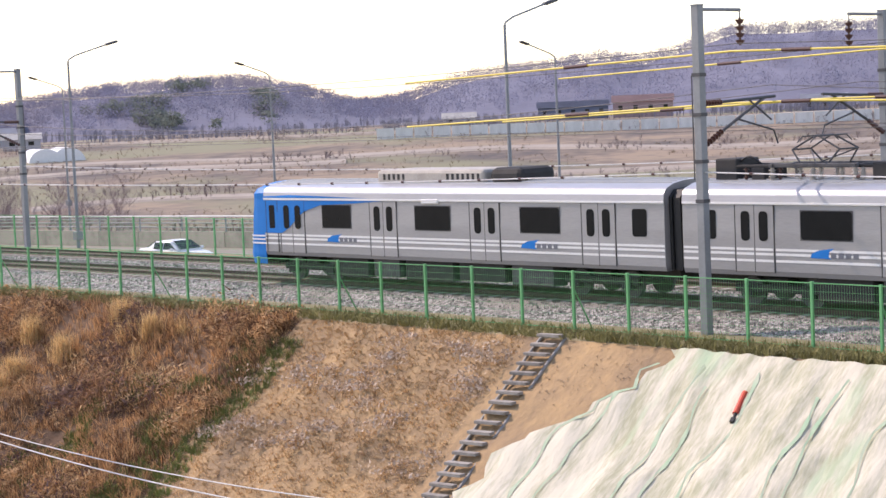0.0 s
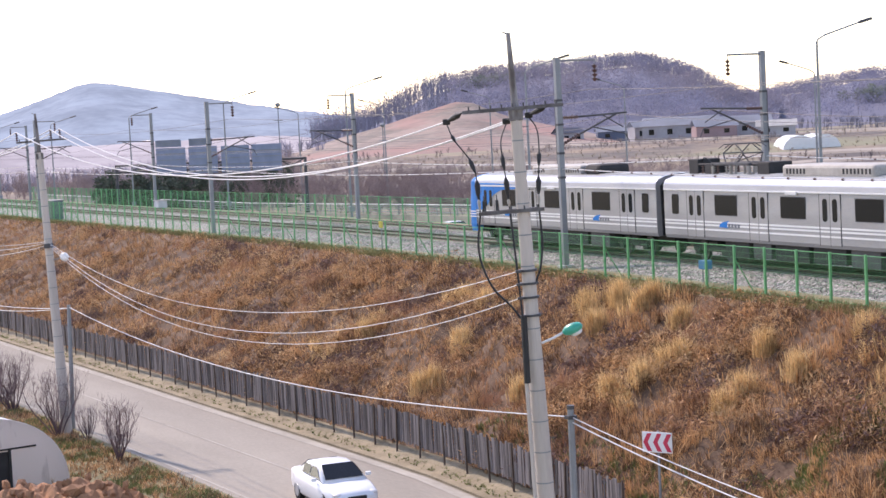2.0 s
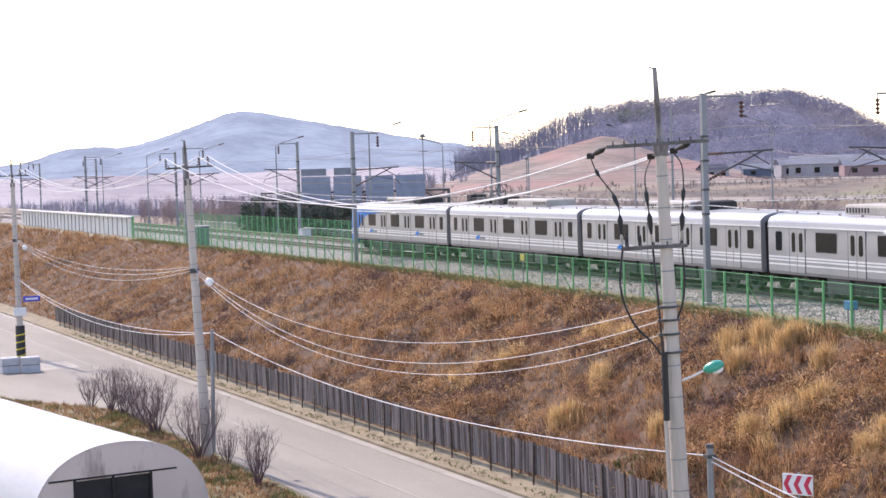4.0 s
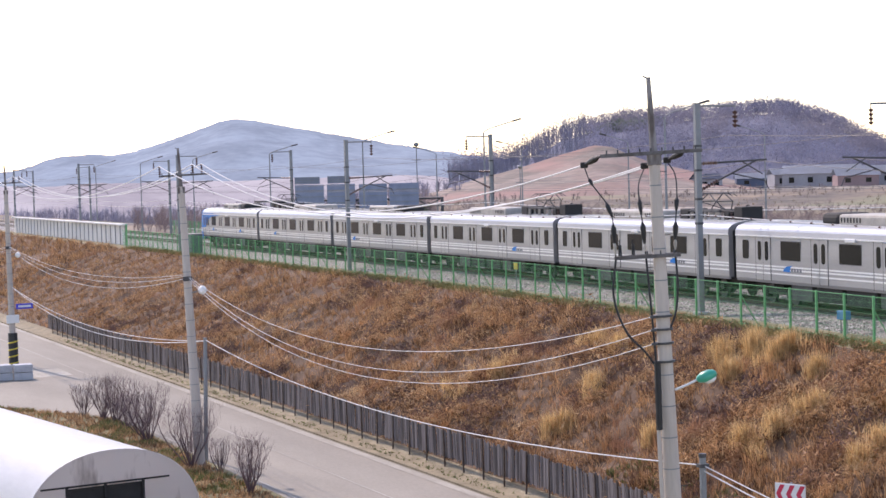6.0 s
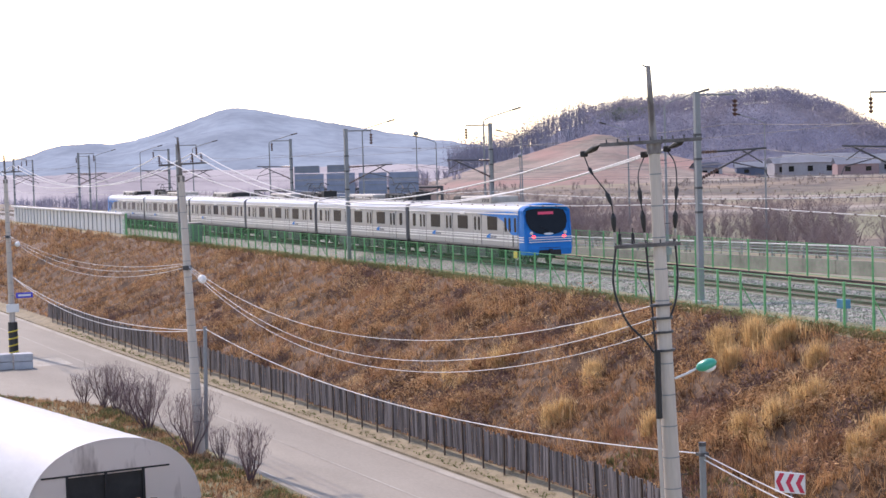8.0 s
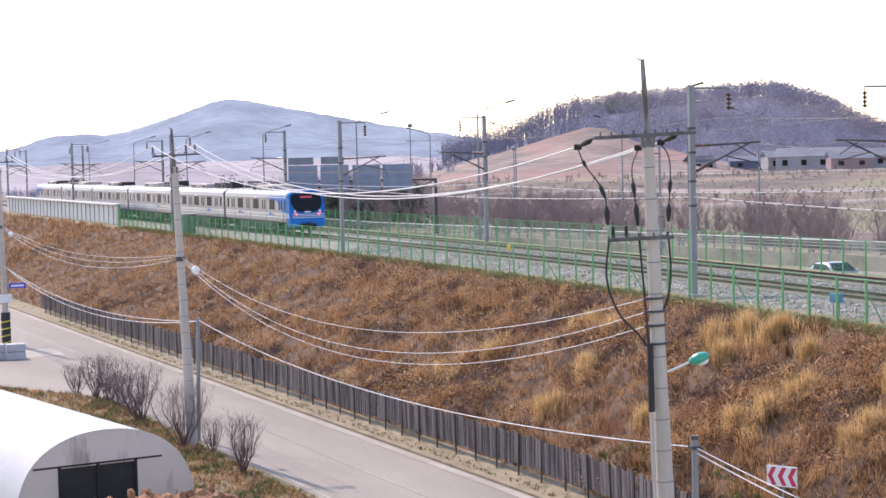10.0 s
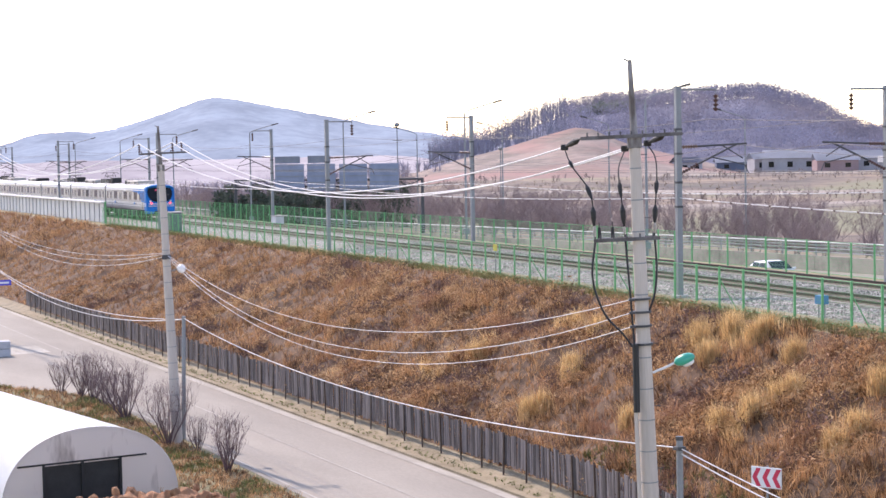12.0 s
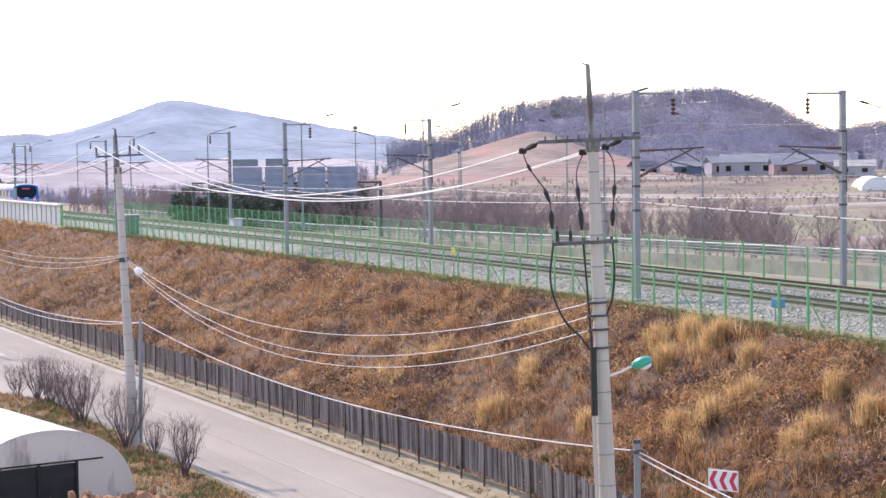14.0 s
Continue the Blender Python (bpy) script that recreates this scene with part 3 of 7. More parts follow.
        # emblem below alternate windows: a swept blue shape and a grey bar
        for k in ((0, 2) if cab else (0,)):
            xc = (doors[k] + doors[k + 1]) / 2 + (0.1 if k else -0.2)
            bm = bmesh.new()
            y = s * 1.565
            f = 1 if s > 0 else -1
            pts = [(0.75, 1.52), (0.70, 1.64), (0.45, 1.74), (-0.05, 1.80), (0.12, 1.70), (0.14, 1.55), (0.05, 1.50)]
            bm.faces.new([bm.verts.new((xc + f * px, y, pz)) for px, pz in pts])
            emblem = part("emblem", bm, M_blue, body, "blue swept emblem with dark lettering bars")
            bm = bmesh.new()
            for i in range(4):
                box(bm, (xc + f * (-0.02 - 0.24 * i) - 0.085, y - 0.004, 1.52), (xc + f * (-0.02 - 0.24 * i) + 0.085, y + 0.004, 1.68), 0.0)
            part("lettering", bm, M_emblem, emblem)
        bm = bmesh.new()
        box(bm, (doors[1] - 2.75, s * 1.575 - 0.05, 2.90), (doors[1] - 1.95, s * 1.575 + 0.04, 3.06), 0.03)
        part("side_display", bm, M_white, body)
    # underside
    bm = bmesh.new()
    box(bm, (x0 + 0.2, -0.6, 0.6), (x1 - 0.2, 0.6, 0.98))
    sill = part("underframe", bm, M_under, ob, "dark underframe beam")
    for k, (a, b) in enumerate(((-5.2, -3.4), (-3.1, -1.0), (-0.7, 1.6), (1.9, 3.2), (3.5, 5.3))):
        for s in (-1, 1):
            bm = bmesh.new()
            box(bm, (a, s * 1.02 - 0.35, 0.28 + 0.06 * (k % 2)), (b, s * 1.02 + 0.35, 0.97), 0.04)
            part("equipment_box", bm, M_under if k % 3 else M_darksteel, sill)
    for x in (-6.9, 6.9):
        bogie(ob, x)
    # roof equipment
    roof_unit(ob, *((-1.9, 3.3) if not power else (-4.4, 1.6)), M_beige, "air_conditioner", "long beige rooftop air conditioner")
    if not power:
        bm = bmesh.new()
        box(bm, (-3.5, -0.85, 3.5), (-2.05, 0.85, 4.06), 0.2)
        part("roof_duct", bm, M_under, ob, "dark rounded roof housing")
    if power:
        pantograph(ob, 5.9)
        bm = bmesh.new()
        for k, (a, b, z) in enumerate(((8.6, 9.4, 4.25), (3.1, 4.0, 4.12), (7.6, 8.1, 4.0))):
            box(bm, (a, -0.55, 3.55), (b, 0.55, z), 0.05)
        for s in (-0.5, 0.5):
            rod(bm, (3.3, s, 4.02), (9.1, s, 4.02), 0.05, n=8)
        gear = part("roof_switchgear", bm, M_under, ob, "dark roof switchgear with bus bars")
        for dx in (4.3, 5.0, 5.7, 6.4, 7.1, 8.3):
            for s in (-1, 1):
                bm = bmesh.new()
                rod(bm, (dx, s * 0.5, 3.56), (dx, s * 0.5, 3.98), 0.05, 0.035, n=8)
                for z in (3.68, 3.8, 3.92):
                    rod(bm, (dx, s * 0.5, z), (dx, s * 0.5, z + 0.03), 0.085, n=8)
                part("insulator", bm, M_beige if dx < 7 else M_insul, gear)
        bm = bmesh.new()
        tube(bm, curve([(7.8, 0.3, 4.02), (8.2, 0.45, 4.3), (8.7, 0.3, 4.12)], 5), 0.035, 6)
        part("bus_cable", bm, M_black, gear)
    # gangway
    for x, d in ((x0, -1),) if cab else ((x0, -1), (x1, 1)):
        bm = bmesh.new()
        for k in range(3):
            xa = x + d * (0.02 + 0.115 * k)
            prof = [(1.30 - 0.06 * (k % 2), 0.98), (1.34 - 0.06 * (k % 2), 3.15), (1.1, 3.38), (0.0, 3.46)]
            extrude(bm, prof, xa, xa + d * 0.10, caps=True)
        part("gangway_bellows", bm, M_black, ob, "black rubber gangway bellows")
    if cab:
        make_cab(ob, body, x1, doors)
    return ob


def nose_ring(x, k):
    """The body section in the nose, drawn in by k at x."""
    full = [(1.50, 0.62), (1.55, 0.98), (1.56, 2.2), (1.54, 3.0), (1.555, 3.24), (1.40, 3.44), (1.05, 3.56), (0.55, 3.63), (0.0, 3.65)]
    out = []
    for y, z in full:
        zz = z - k * 0.30 * max(0.0, (z - 2.9) / 0.75)
        out.append((y * (1 - 0.10 * k), zz))
    return out + [(-y, z) for y, z in reversed(out) if y > 0.001]


def make_cab(ob, body, x1, doors):
    bm = bmesh.new()
    rings = []
    steps = ((0.0, 0.0, 0.0), (0.45, 0.05, 0.02), (0.8, 0.25, 0.09), (0.97, 0.7, 0.20), (1.02, 1.1, 0.30))
    for dx, k, rake in steps:
        sec = nose_ring(x1, k)
        rings.append([bm.verts.new((x1 + dx - rake * 1.15 * max(0, z - 1.25) - (0.10 * max(0.0, 1.3 - z) if dx > 0.5 else 0), y, z)) for y, z in sec])
    for a, b in zip(rings, rings[1:]):
        for k in range(len(a) - 1):
            bm.faces.new((a[k], a[k + 1], b[k + 1], b[k]))
    bm.faces.new(rings[-1])
    nose = part("cab_nose", bm, M_blue, ob, "rounded bright blue cab nose", smooth=False)
    # black windscreen panel, a wide bowl shape, raked with the face
    def face(y, z, off=0.02):
        return (x1 + 1.02 + off - 0.345 * max(0.0, z - 1.25) - 0.10 * max(0.0, 1.3 - z), y, z)
    bm = bmesh.new()
    outline = [(1.20, 3.24), (1.32, 2.9), (1.30, 2.5), (1.14, 2.15), (0.84, 1.92), (0.45, 1.82), (0.0, 1.80)]
    outline = outline + [(-y, z) for y, z in reversed(outline) if y > 0.001]
    outline += [(-0.6, 3.34), (0.0, 3.36), (0.6, 3.34)]
    c = bm.verts.new(face(0, 2.6, 0.03))
    vs = [bm.verts.new(face(y, z, 0.025)) for y, z in outline]
    for k in range(len(vs)):
        bm.faces.new((c, vs[k], vs[(k + 1) % len(vs)]))
    screen = part("windscreen", bm, M_glass, nose, "dark wraparound windscreen")
    bm = bmesh.new()
    a = [face(-0.5, 2.98, 0.05), face(0.5, 2.98, 0.05), face(0.5, 3.14, 0.05), face(-0.5, 3.14, 0.05)]
    bm.faces.new([bm.verts.new(p) for p in a])
    part("destination_display", bm, M_display, screen)
    bm = bmesh.new()
    rod(bm, face(0.1, 1.95, 0.06), face(-0.45, 2.3, 0.06), 0.012, n=5)
    part("wiper", bm, M_black, screen)
    for s in (-1, 1):
        bm = bmesh.new()
        bmesh.ops.create_uvsphere(bm, u_segments=12, v_segments=8, radius=0.11, matrix=Matrix.Translation(face(s * 0.98, 1.68, 0.0)) @ Matrix.Diagonal((0.4, 1.25, 0.8, 1)))
        part("tail_lamp", bm, M_redlamp, nose, "glowing red tail lamp")
        bm = bmesh.new()
        bmesh.ops.create_uvsphere(bm, u_segments=12, v_segments=8, radius=0.11, matrix=Matrix.Translation(face(s * 1.08, 1.90, 0.0)) @ Matrix.Diagonal((0.4, 1.0, 1.0, 1)))
        part("headlamp", bm, M_white, nose, "clear headlamp lens")
    bm = bmesh.new()
    bmesh.ops.create_uvsphere(bm, u_segments=14, v_segments=8, radius=0.3, matrix=Matrix.Translation(face(0, 1.84, 0.02)) @ Matrix.Diagonal((0.08, 1.1, 0.22, 1)))
    part("badge", bm, M_white, nose)
    for z in (1.36, 1.50, 1.63):
        bm = bmesh.new()
        box(bm, (x1 + 1.005, -1.35, z), (x1 + 1.035, 1.35, z + 0.05))
        for s in (-1, 1):
            box(bm, (x1 - 0.01, s * 1.555 - 0.012, z), (x1 + 0.72, s * 1.555 + 0.012, z + 0.06))
        part("stripe", bm, M_white, nose)
    bm = bmesh.new()
    box(bm, (x1 + 0.2, -0.75, 0.55), (x1 + 0.98, 0.75, 1.08), 0.06)
    rod(bm, (x1 + 0.9, 0, 0.85), (x1 + 1.25, 0, 0.85), 0.12, n=10)
    part("coupler", bm, M_under, ob)
    # blue livery back from the cab, edged by a rising sweep
    for s in (-1, 1):
        bm = bmesh.new()
        y = s * 1.566
        d0 = doors[0]
        pts = [(x1, 1.78), (d0 + 0.60, 1.78), (d0 + 0.15, 2.0), (d0 - 0.3, 2.35), (d0 - 0.68, 2.58), (d0 - 0.69, 2.98), (x1, 2.98)]
        bm.faces.new([bm.verts.new((px, y + s * 0.004 + (s * 0.010 if px < d0 + 0.68 else 0.006 * s), pz)) for px, pz in pts])
        pts = [(d0 - 0.69, 2.58), (d0 - 0.69, 2.98), (d0 - 4.9, 2.98), (d0 - 3.2, 2.88), (d0 - 1.6, 2.82)]
        bm.faces.new([bm.verts.new((px, s * 1.571, pz)) for px, pz in pts])
        part("livery_panel", bm, M_blue, body, "bright blue sweep on the silver side")
        bm = bmesh.new()
        for pts in ([(x1, 3.07), (d0 - 4.2, 3.07), (d0 - 1.5, 3.14), (x1, 3.20)],):
            bm.faces.new([bm.verts.new((px, s * (1.578 if pz < 3.2 else 1.545), pz)) for px, pz in pts])
        part("livery_band", bm, M_blue, body)
        bm = bmesh.new()
        rounded_plate(bm, s, x1 - 0.62, x1 - 0.30, 1.95, 2.80, 0.02, 0.06)
        part("cab_window", bm, M_glass, body)
        bm = bmesh.new()
        for px in (x1 - 0.78, x1 - 0.12):
            wall_panel(bm, s, px - 0.015, px + 0.015, 1.08, 2.96, 0.018)
        part("cab_door_seal", bm, M_black, body)
        bm = bmesh.new()
        for d in (-1, 1):
            a, b = sorted((d0 + d * 0.16, d0 + d * 0.47))
            rounded_plate(bm, s, a, b, 1.95, 2.80, 0.03, 0.12)
        part("door_glass", bm, M_glass, body)


M_emblem = mat("emblem_grey", (0.16, 0.17, 0.20), 0.5, second=(0.12, 0.13, 0.15))
M_display = mat("red_display", (0.25, 0.02, 0.06), 0.3, emit=(0.8, 0.1, 0.2), emit_strength=0.25)
cab_car = make_car(True, False, "silver commuter train end car with bright blue cab")
power_car = make_car(False, True, "silver commuter train car with roof pantograph")
plain_car = make_car(False, False, "silver commuter train middle car on the near track")
ID = Matrix.Identity(4)
TRAIN = [(cab_car, 0), (power_car, 0), (plain_car, 0), (copy_thing(power_car, ID), 180), (copy_thing(power_car, ID), 180), (copy_thing(cab_car, ID), 180)]
FRONT = ((0.0, 43.0), (0.5, 53.8), (1.0, 64.4), (1.5, 75.2), (2.0, 86.2), (2.5, 97.4), (3.0, 108.8), (3.5, 119.8), (4.0, 130.7), (5.0, 152.3), (6.0, 174.0), (6.5, 185.0),
         (7.0, 196.2), (8.0, 218.9), (9.0, 241.8), (9.5, 253.3), (10.0, 264.6), (10.5, 275.9), (11.0, 287.2), (11.5, 298.6), (12.0, 310.1), (12.5, 321.7), (13.0, 333.8), (13.5, 346.2), (14.0, 358.8))


def on_track(s, u=0.72, turn=0):
    """A pose on the track whose bogies stand on the rails."""
    a, b = P(y_at(s - 6.9), u), P(y_at(s + 6.9), u)
    c = (a + b) / 2
    return pose(c.x, c.y, 0, 0, 0, math.degrees(math.atan2(b.y - a.y, b.x - a.x)) + turn)


for k, (car_ob, turn) in enumerate(TRAIN):
    car_ob.matrix_world = on_track(43.0 - BODY / 2 - k * CAR, turn=turn)

# ---- railway masts and overhead wires ----
M_yellow = mat("yellow_sleeve", (0.70, 0.55, 0.06), 0.5, second=(0.58, 0.44, 0.05), scale=2)


def spans(f, drop, n):
    """One line of points through all spans between the masts."""
    out = []
    for y0, y1 in zip(WY, WY[1:]):
        out += sag(f(y0), f(y1), drop, n)[:-1]
    return out + [f(WY[-1])]


def disc_string(bm, p, q, n, r):
    p, q = Vector(p), Vector(q)
    for k in range(n):
        a, b = p.lerp(q, (k + 0.25) / n), p.lerp(q, (k + 0.85) / n)
        rod(bm, a, b, r, r * 0.5, n=10)
    rod(bm, p, q, r * 0.3, n=6)


def mast(name="railway_mast"):
    """A steel mast at the origin whose arms reach along +x over the track."""
    ob = root(name, Matrix.Identity(4), "grey steel railway mast with cantilever arm", "railway mast", "railway masts")
    bm = bmesh.new()
    box(bm, (-0.13, -0.12, -0.3), (0.13, 0.12, 9.3), 0.012)
    part("mast", bm, M_steel, ob)
    bm = bmesh.new()
    box(bm, (-0.14, -0.13, 9.3), (0.14, 0.13, 9.34))
    part("cap", bm, M_steel, ob)
    bm = bmesh.new()
    box(bm, (-0.3, -0.3, -0.6), (0.3, 0.3, -0.1), 0.04)
    part("footing", bm, M_concrete, ob, "square concrete footing")
    bm = bmesh.new()
    rod(bm, (0.1, 0, 9.2), (1.95, 0, 9.2), 0.05, n=8)
    rod(bm, (1.93, 0, 9.22), (1.93, 0, 8.9), 0.025, n=6)
    arm = part("top_arm", bm, M_steel, ob)
    bm = bmesh.new()
    disc_string(bm, (1.93, 0, 8.98), (1.93, 0, 8.2), 4, 0.14)
    part("insulator_string", bm, M_insul, arm, "brown disc insulators hanging from the arm")
    bm = bmesh.new()
    rod(bm, (0.9, 0, 6.62), (3.5, 0, 6.72), 0.045, n=8)
    rod(bm, (1.0, 0, 5.82), (3.0, 0, 6.70), 0.045, n=8)
    rod(bm, (1.7, 0, 6.12), (3.4, 0, 5.75), 0.03, n=8)
    rod(bm, (2.2, 0, 6.68), (3.3, 0, 6.05), 0.03, n=6)
    rod(bm, (3.4, 0, 5.75), (3.6, 0, 5.35), 0.025, n=6)
    can = part("cantilever", bm, M_darksteel, ob, "tubular cantilever bracket")
    for p, q in (((0.12, 0, 6.60), (1.0, 0, 6.62)), ((0.12, 0, 5.40), (1.02, 0, 5.83))):
        bm = bmesh.new()
        disc_string(bm, p, q, 7, 0.09)
        part("rod_insulator", bm, M_insul, can)
    for z in (3.9, 5.0, 6.3, 7.4):
        bm = bmesh.new()
        box(bm, (-0.15, -0.14, z - 0.05), (0.15, 0.14, z + 0.05))
        part("bracket_band", bm, M_darksteel, ob)
    bm = bmesh.new()
    rod(bm, (-0.1, 0.18, 4.5), (-0.1, 0.18, 7.4), 0.02, n=6)
    part("earth_rod", bm, M_darksteel, ob)
    return ob


def mast_pose(y, u, z, flip):
    p = P(y, u, z)
    return Matrix.Translation(p) @ pose(0, 0, 0, 0, 0, -math.degrees(math.atan(rail_line(y)[1])) + (180 if flip else 0))


proto = mast()
NEAR_Y = [20.2, 71.4, 123.9, 174.9, 226.3, 278.0, 330.0]
FAR_Y = [21.4, 71.65, 123.5, 173.5, 225.4, 277.0, 329.0]
proto.matrix_world = mast_pose(NEAR_Y[0], -2.6, -0.7, False)
for y in NEAR_Y[1:]:
    copy_thing(proto, mast_pose(y, -2.6, -0.3 if y < 100 else -0.5, False))
for y in FAR_Y:
    copy_thing(proto, mast_pose(y, 8.55, -0.7 if y < 30 else -0.3, True))

# wires over both tracks
WY = [-31.0] + NEAR_Y
for u, label in ((0.72, "near"), (5.57, "far")):
    for z, drop, r, name in ((5.05, 0.0, 0.011, "contact_wire"), (6.35, 0.9, 0.011, "catenary_wire")):
        bm = bmesh.new()
        tube(bm, spans(lambda y: P(y, u, z), drop, 10), r, 4)
        tagged(part(name, bm, M_darksteel), "thin dark overhead wire above the track", "wire", "overhead wires")
    u2 = -0.92 if u < 1 else 6.87
    bm = bmesh.new()
    tube(bm, spans(lambda y: P(y, u2, 7.55), 0.5, 10), 0.012, 4)
    tagged(part("feeder_wire", bm, M_darksteel), "thin feeder wire hung from the mast tops", "wire", "overhead wires")
    for z, y0, y1 in ((7.35, -20.0, 34.0), (5.9, -20.0, 35.5)):
        bm = bmesh.new()
        pts = [P(y0 + (y1 - y0) * k / 20, u2 + 0.2 if z > 7 else u, z - 0.45 * abs((y0 + (y1 - y0) * k / 20) - 20.4) / 16) for k in range(21)]
        tube(bm, pts, 0.035, 6)
        sleeve = tagged(part("wire_sleeve", bm, M_yellow), "yellow protective sleeve on an overhead wire", "wire sleeve", "wire sleeves")
        bm = bmesh.new()
        for k in range(2, 20, 3):
            rod(bm, pts[k], pts[k] + (pts[k + 1] - pts[k]) * 0.35, 0.06, n=8)
        part("joint_clamp", bm, M_insul, sleeve)
for u, z in ((-2.6, 4.0), (8.55, 4.0)):
    bm = bmesh.new()
    tube(bm, spans(lambda y: P(y, u, z), 0.35, 12), 0.02, 5)
    cable = tagged(part("protection_cable", bm, M_wire), "grey cable with clips strung mast to mast", "cable", "overhead wires")
    bm = bmesh.new()
    for y0, y1 in zip(WY, WY[1:]):
        for p in sag(P(y0, u, z), P(y1, u, z), 0.35, 30)[1:-1]:
            rod(bm, p - Vector((0, 0.05, 0)), p + Vector((0, 0.05, 0)), 0.045, n=6)
    tagged(part("cable_clip", bm, M_insul, cable), kind="stuff")

# white noise barrier beside the far part of the near track
M_barrier = mat("barrier_white", (0.72, 0.71, 0.68), 0.7, second=(0.55, 0.54, 0.51), scale=0.8, grain=8, stretch=(1, 1, 0.3))
ob = root("noise_barrier", mast_pose(197, -3.2, -0.5, False), "white panelled noise barrier beside the track", "noise barrier")
for k in range(30):
    bm = bmesh.new()
    box(bm, (-0.06, k * 2.6 + 0.09, 0), (0.06, k * 2.6 + 2.51, 2.05), 0.02)
    part("panel", bm, M_barrier, ob)
    bm = bmesh.new()
    box(bm, (-0.13, k * 2.6 - 0.08, -0.1), (0.13, k * 2.6 + 0.08, 2.1))
    part("post", bm, M_steel, ob)
bm = bmesh.new()
box(bm, (-0.45, -0.1, 2.1), (0.2, 78, 2.32), 0.05)
part("coping", bm, M_barrier, ob)
bm = bmesh.new()
box(bm, (-0.08, -0.3, 0), (0.08, -0.08, 2.3))
part("end_post", bm, M_green, ob)


# ---- street lamps on the highway ----
def street_lamp():
    ob = root("street_lamp", Matrix.Identity(4), "tall tapered steel street lamp with slanted arm", "street lamp", "street lamps along the highway")
    bm = bmesh.new()
    rod(bm, (0, 0, -2.6), (0, 0, 9.3), 0.11, 0.06, n=10)
    part("pole", bm, M_steel, ob)
    bm = bmesh.new()
    tube(bm, [(0, 0, 9.25), (0.05, 0, 9.4), (0.5, 0, 9.62), (2.6, 0, 10.2)], 0.045, 7)
    arm = part("arm", bm, M_steel, ob)
    bm = bmesh.new()
    box(bm, (-0.38, -0.14, -0.07), (0.38, 0.14, 0.07), 0.05, m=pose(2.85, 0, 10.26, 0, -14, 0))
    part("lamp_head", bm, M_darksteel, arm)
    bm = bmesh.new()
    box(bm, (-0.2, -0.2, -0.1), (0.2, 0.2, 0.35), 0.03)
    part("base", bm, M_steel, ob)
    return ob


lamp_proto = street_lamp()
first = True
for y in (10.2, 40.4, 70.9, 101.6, 130.9, 159.5, 189.9, 223.6, 253.6, 285.6):
    m = mast_pose(y, 11.2, 0.05 if y < 170 else -0.4, False)
    if first:
        lamp_proto.matrix_world, first = m, False
    else:
        copy_thing(lamp_proto, m)
for y in (38.6, 64.0, 89.5, 113.0, 140.3, 166.5, 193.0, 219.8):
    copy_thing(lamp_proto, mast_pose(y, 42.5, -0.45, True))

# guard rail on the highway's far edge
rail_ob = root("parapet", Matrix.Identity(4), "stained concrete parapet with pale steel rail along the highway", "parapet")
M_parapet = mat("stained_concrete", (0.40, 0.35, 0.28), 0.9, second=(0.22, 0.19, 0.155), scale=0.5, grain=3, span=(0.45, 0.85), per_object=0.2)
bm = bmesh.new()
tube(bm, [P(-30 + 4 * k, 24.0, parapet_z(-30 + 4 * k) - 0.04) for k in range(80)], 0.055, 6)
part("rail", bm, M_barrier, rail_ob, "pale steel handrail")
bm = bmesh.new()
tube(bm, [P(-30 + 4 * k, 24.0, parapet_z(-30 + 4 * k) - 0.24) for k in range(80)], 0.035, 6)
part("lower_rail", bm, M_steel, rail_ob)
for dz in (-0.45, -0.70):
    bm = bmesh.new()
    tube(bm, [P(-30 + 4 * k, 24.0, parapet_z(-30 + 4 * k) + dz) for k in range(80)], 0.04, 6)
    part("lower_rail", bm, M_steel, rail_ob)
for k in range(75):
    y0, y1 = -30 + 4 * k + 0.02, -26 + 4 * k - 0.02
    vs = [P(y, u, parapet_z(y) + dz) for dz in (-2.1, -0.95) for y, u in ((y0, 23.85), (y0, 24.15), (y1, 24.15), (y1, 23.85))]
    raw("panel", vs, [(3, 2, 1, 0), (4, 5, 6, 7), (0, 1, 5, 4), (1, 2, 6, 5), (2, 3, 7, 6), (3, 0, 4, 7)], M_parapet, rail_ob)
bm = bmesh.new()
rod(bm, (0, 0, -1.0), (0, 0, 0.0), 0.05, n=6)
post_mesh = finish("post", bm, M_steel)
for k in range(75):
    ob = new("post", post_mesh)
    ob.parent, ob.location = rail_ob, P(-30 + 4 * k, 24.0, parapet_z(-30 + 4 * k) - 0.02)

# direction-sign gantry over the highway, seen from behind
ob = root("sign_gantry", Matrix.Identity(4), "steel sign gantry with four blue-grey sign panels seen from behind", "sign gantry")
ga, gb = P(193, 10.4), P(174, 24.8)
gd = (gb - ga).normalized()
for q in (ga, gb):
    bm = bmesh.new()
    rod(bm, (q.x, q.y, -3.4), (q.x, q.y, 3.9), 0.2, 0.16, n=10)
    part("post", bm, M_darksteel, ob)
bm = bmesh.new()
for z in (3.1, 3.8):
    rod(bm, (ga.x, ga.y, z), (gb.x, gb.y, z), 0.12, n=8)
for k in range(14):
    a, b = ga.lerp(gb, k / 14), ga.lerp(gb, (k + 1) / 14)
    rod(bm, (a.x, a.y, 3.1 if k % 2 else 3.8), (b.x, b.y, 3.8 if k % 2 else 3.1), 0.06, n=6)
part("truss", bm, M_darksteel, ob)
# panel blue-grey is paled to carry the haze in its colour
M_signback = mat("hazy_sign_back", (0.24, 0.28, 0.37), 0.6, 0.1, second=(0.18, 0.215, 0.29), scale=1.0, grain=6)
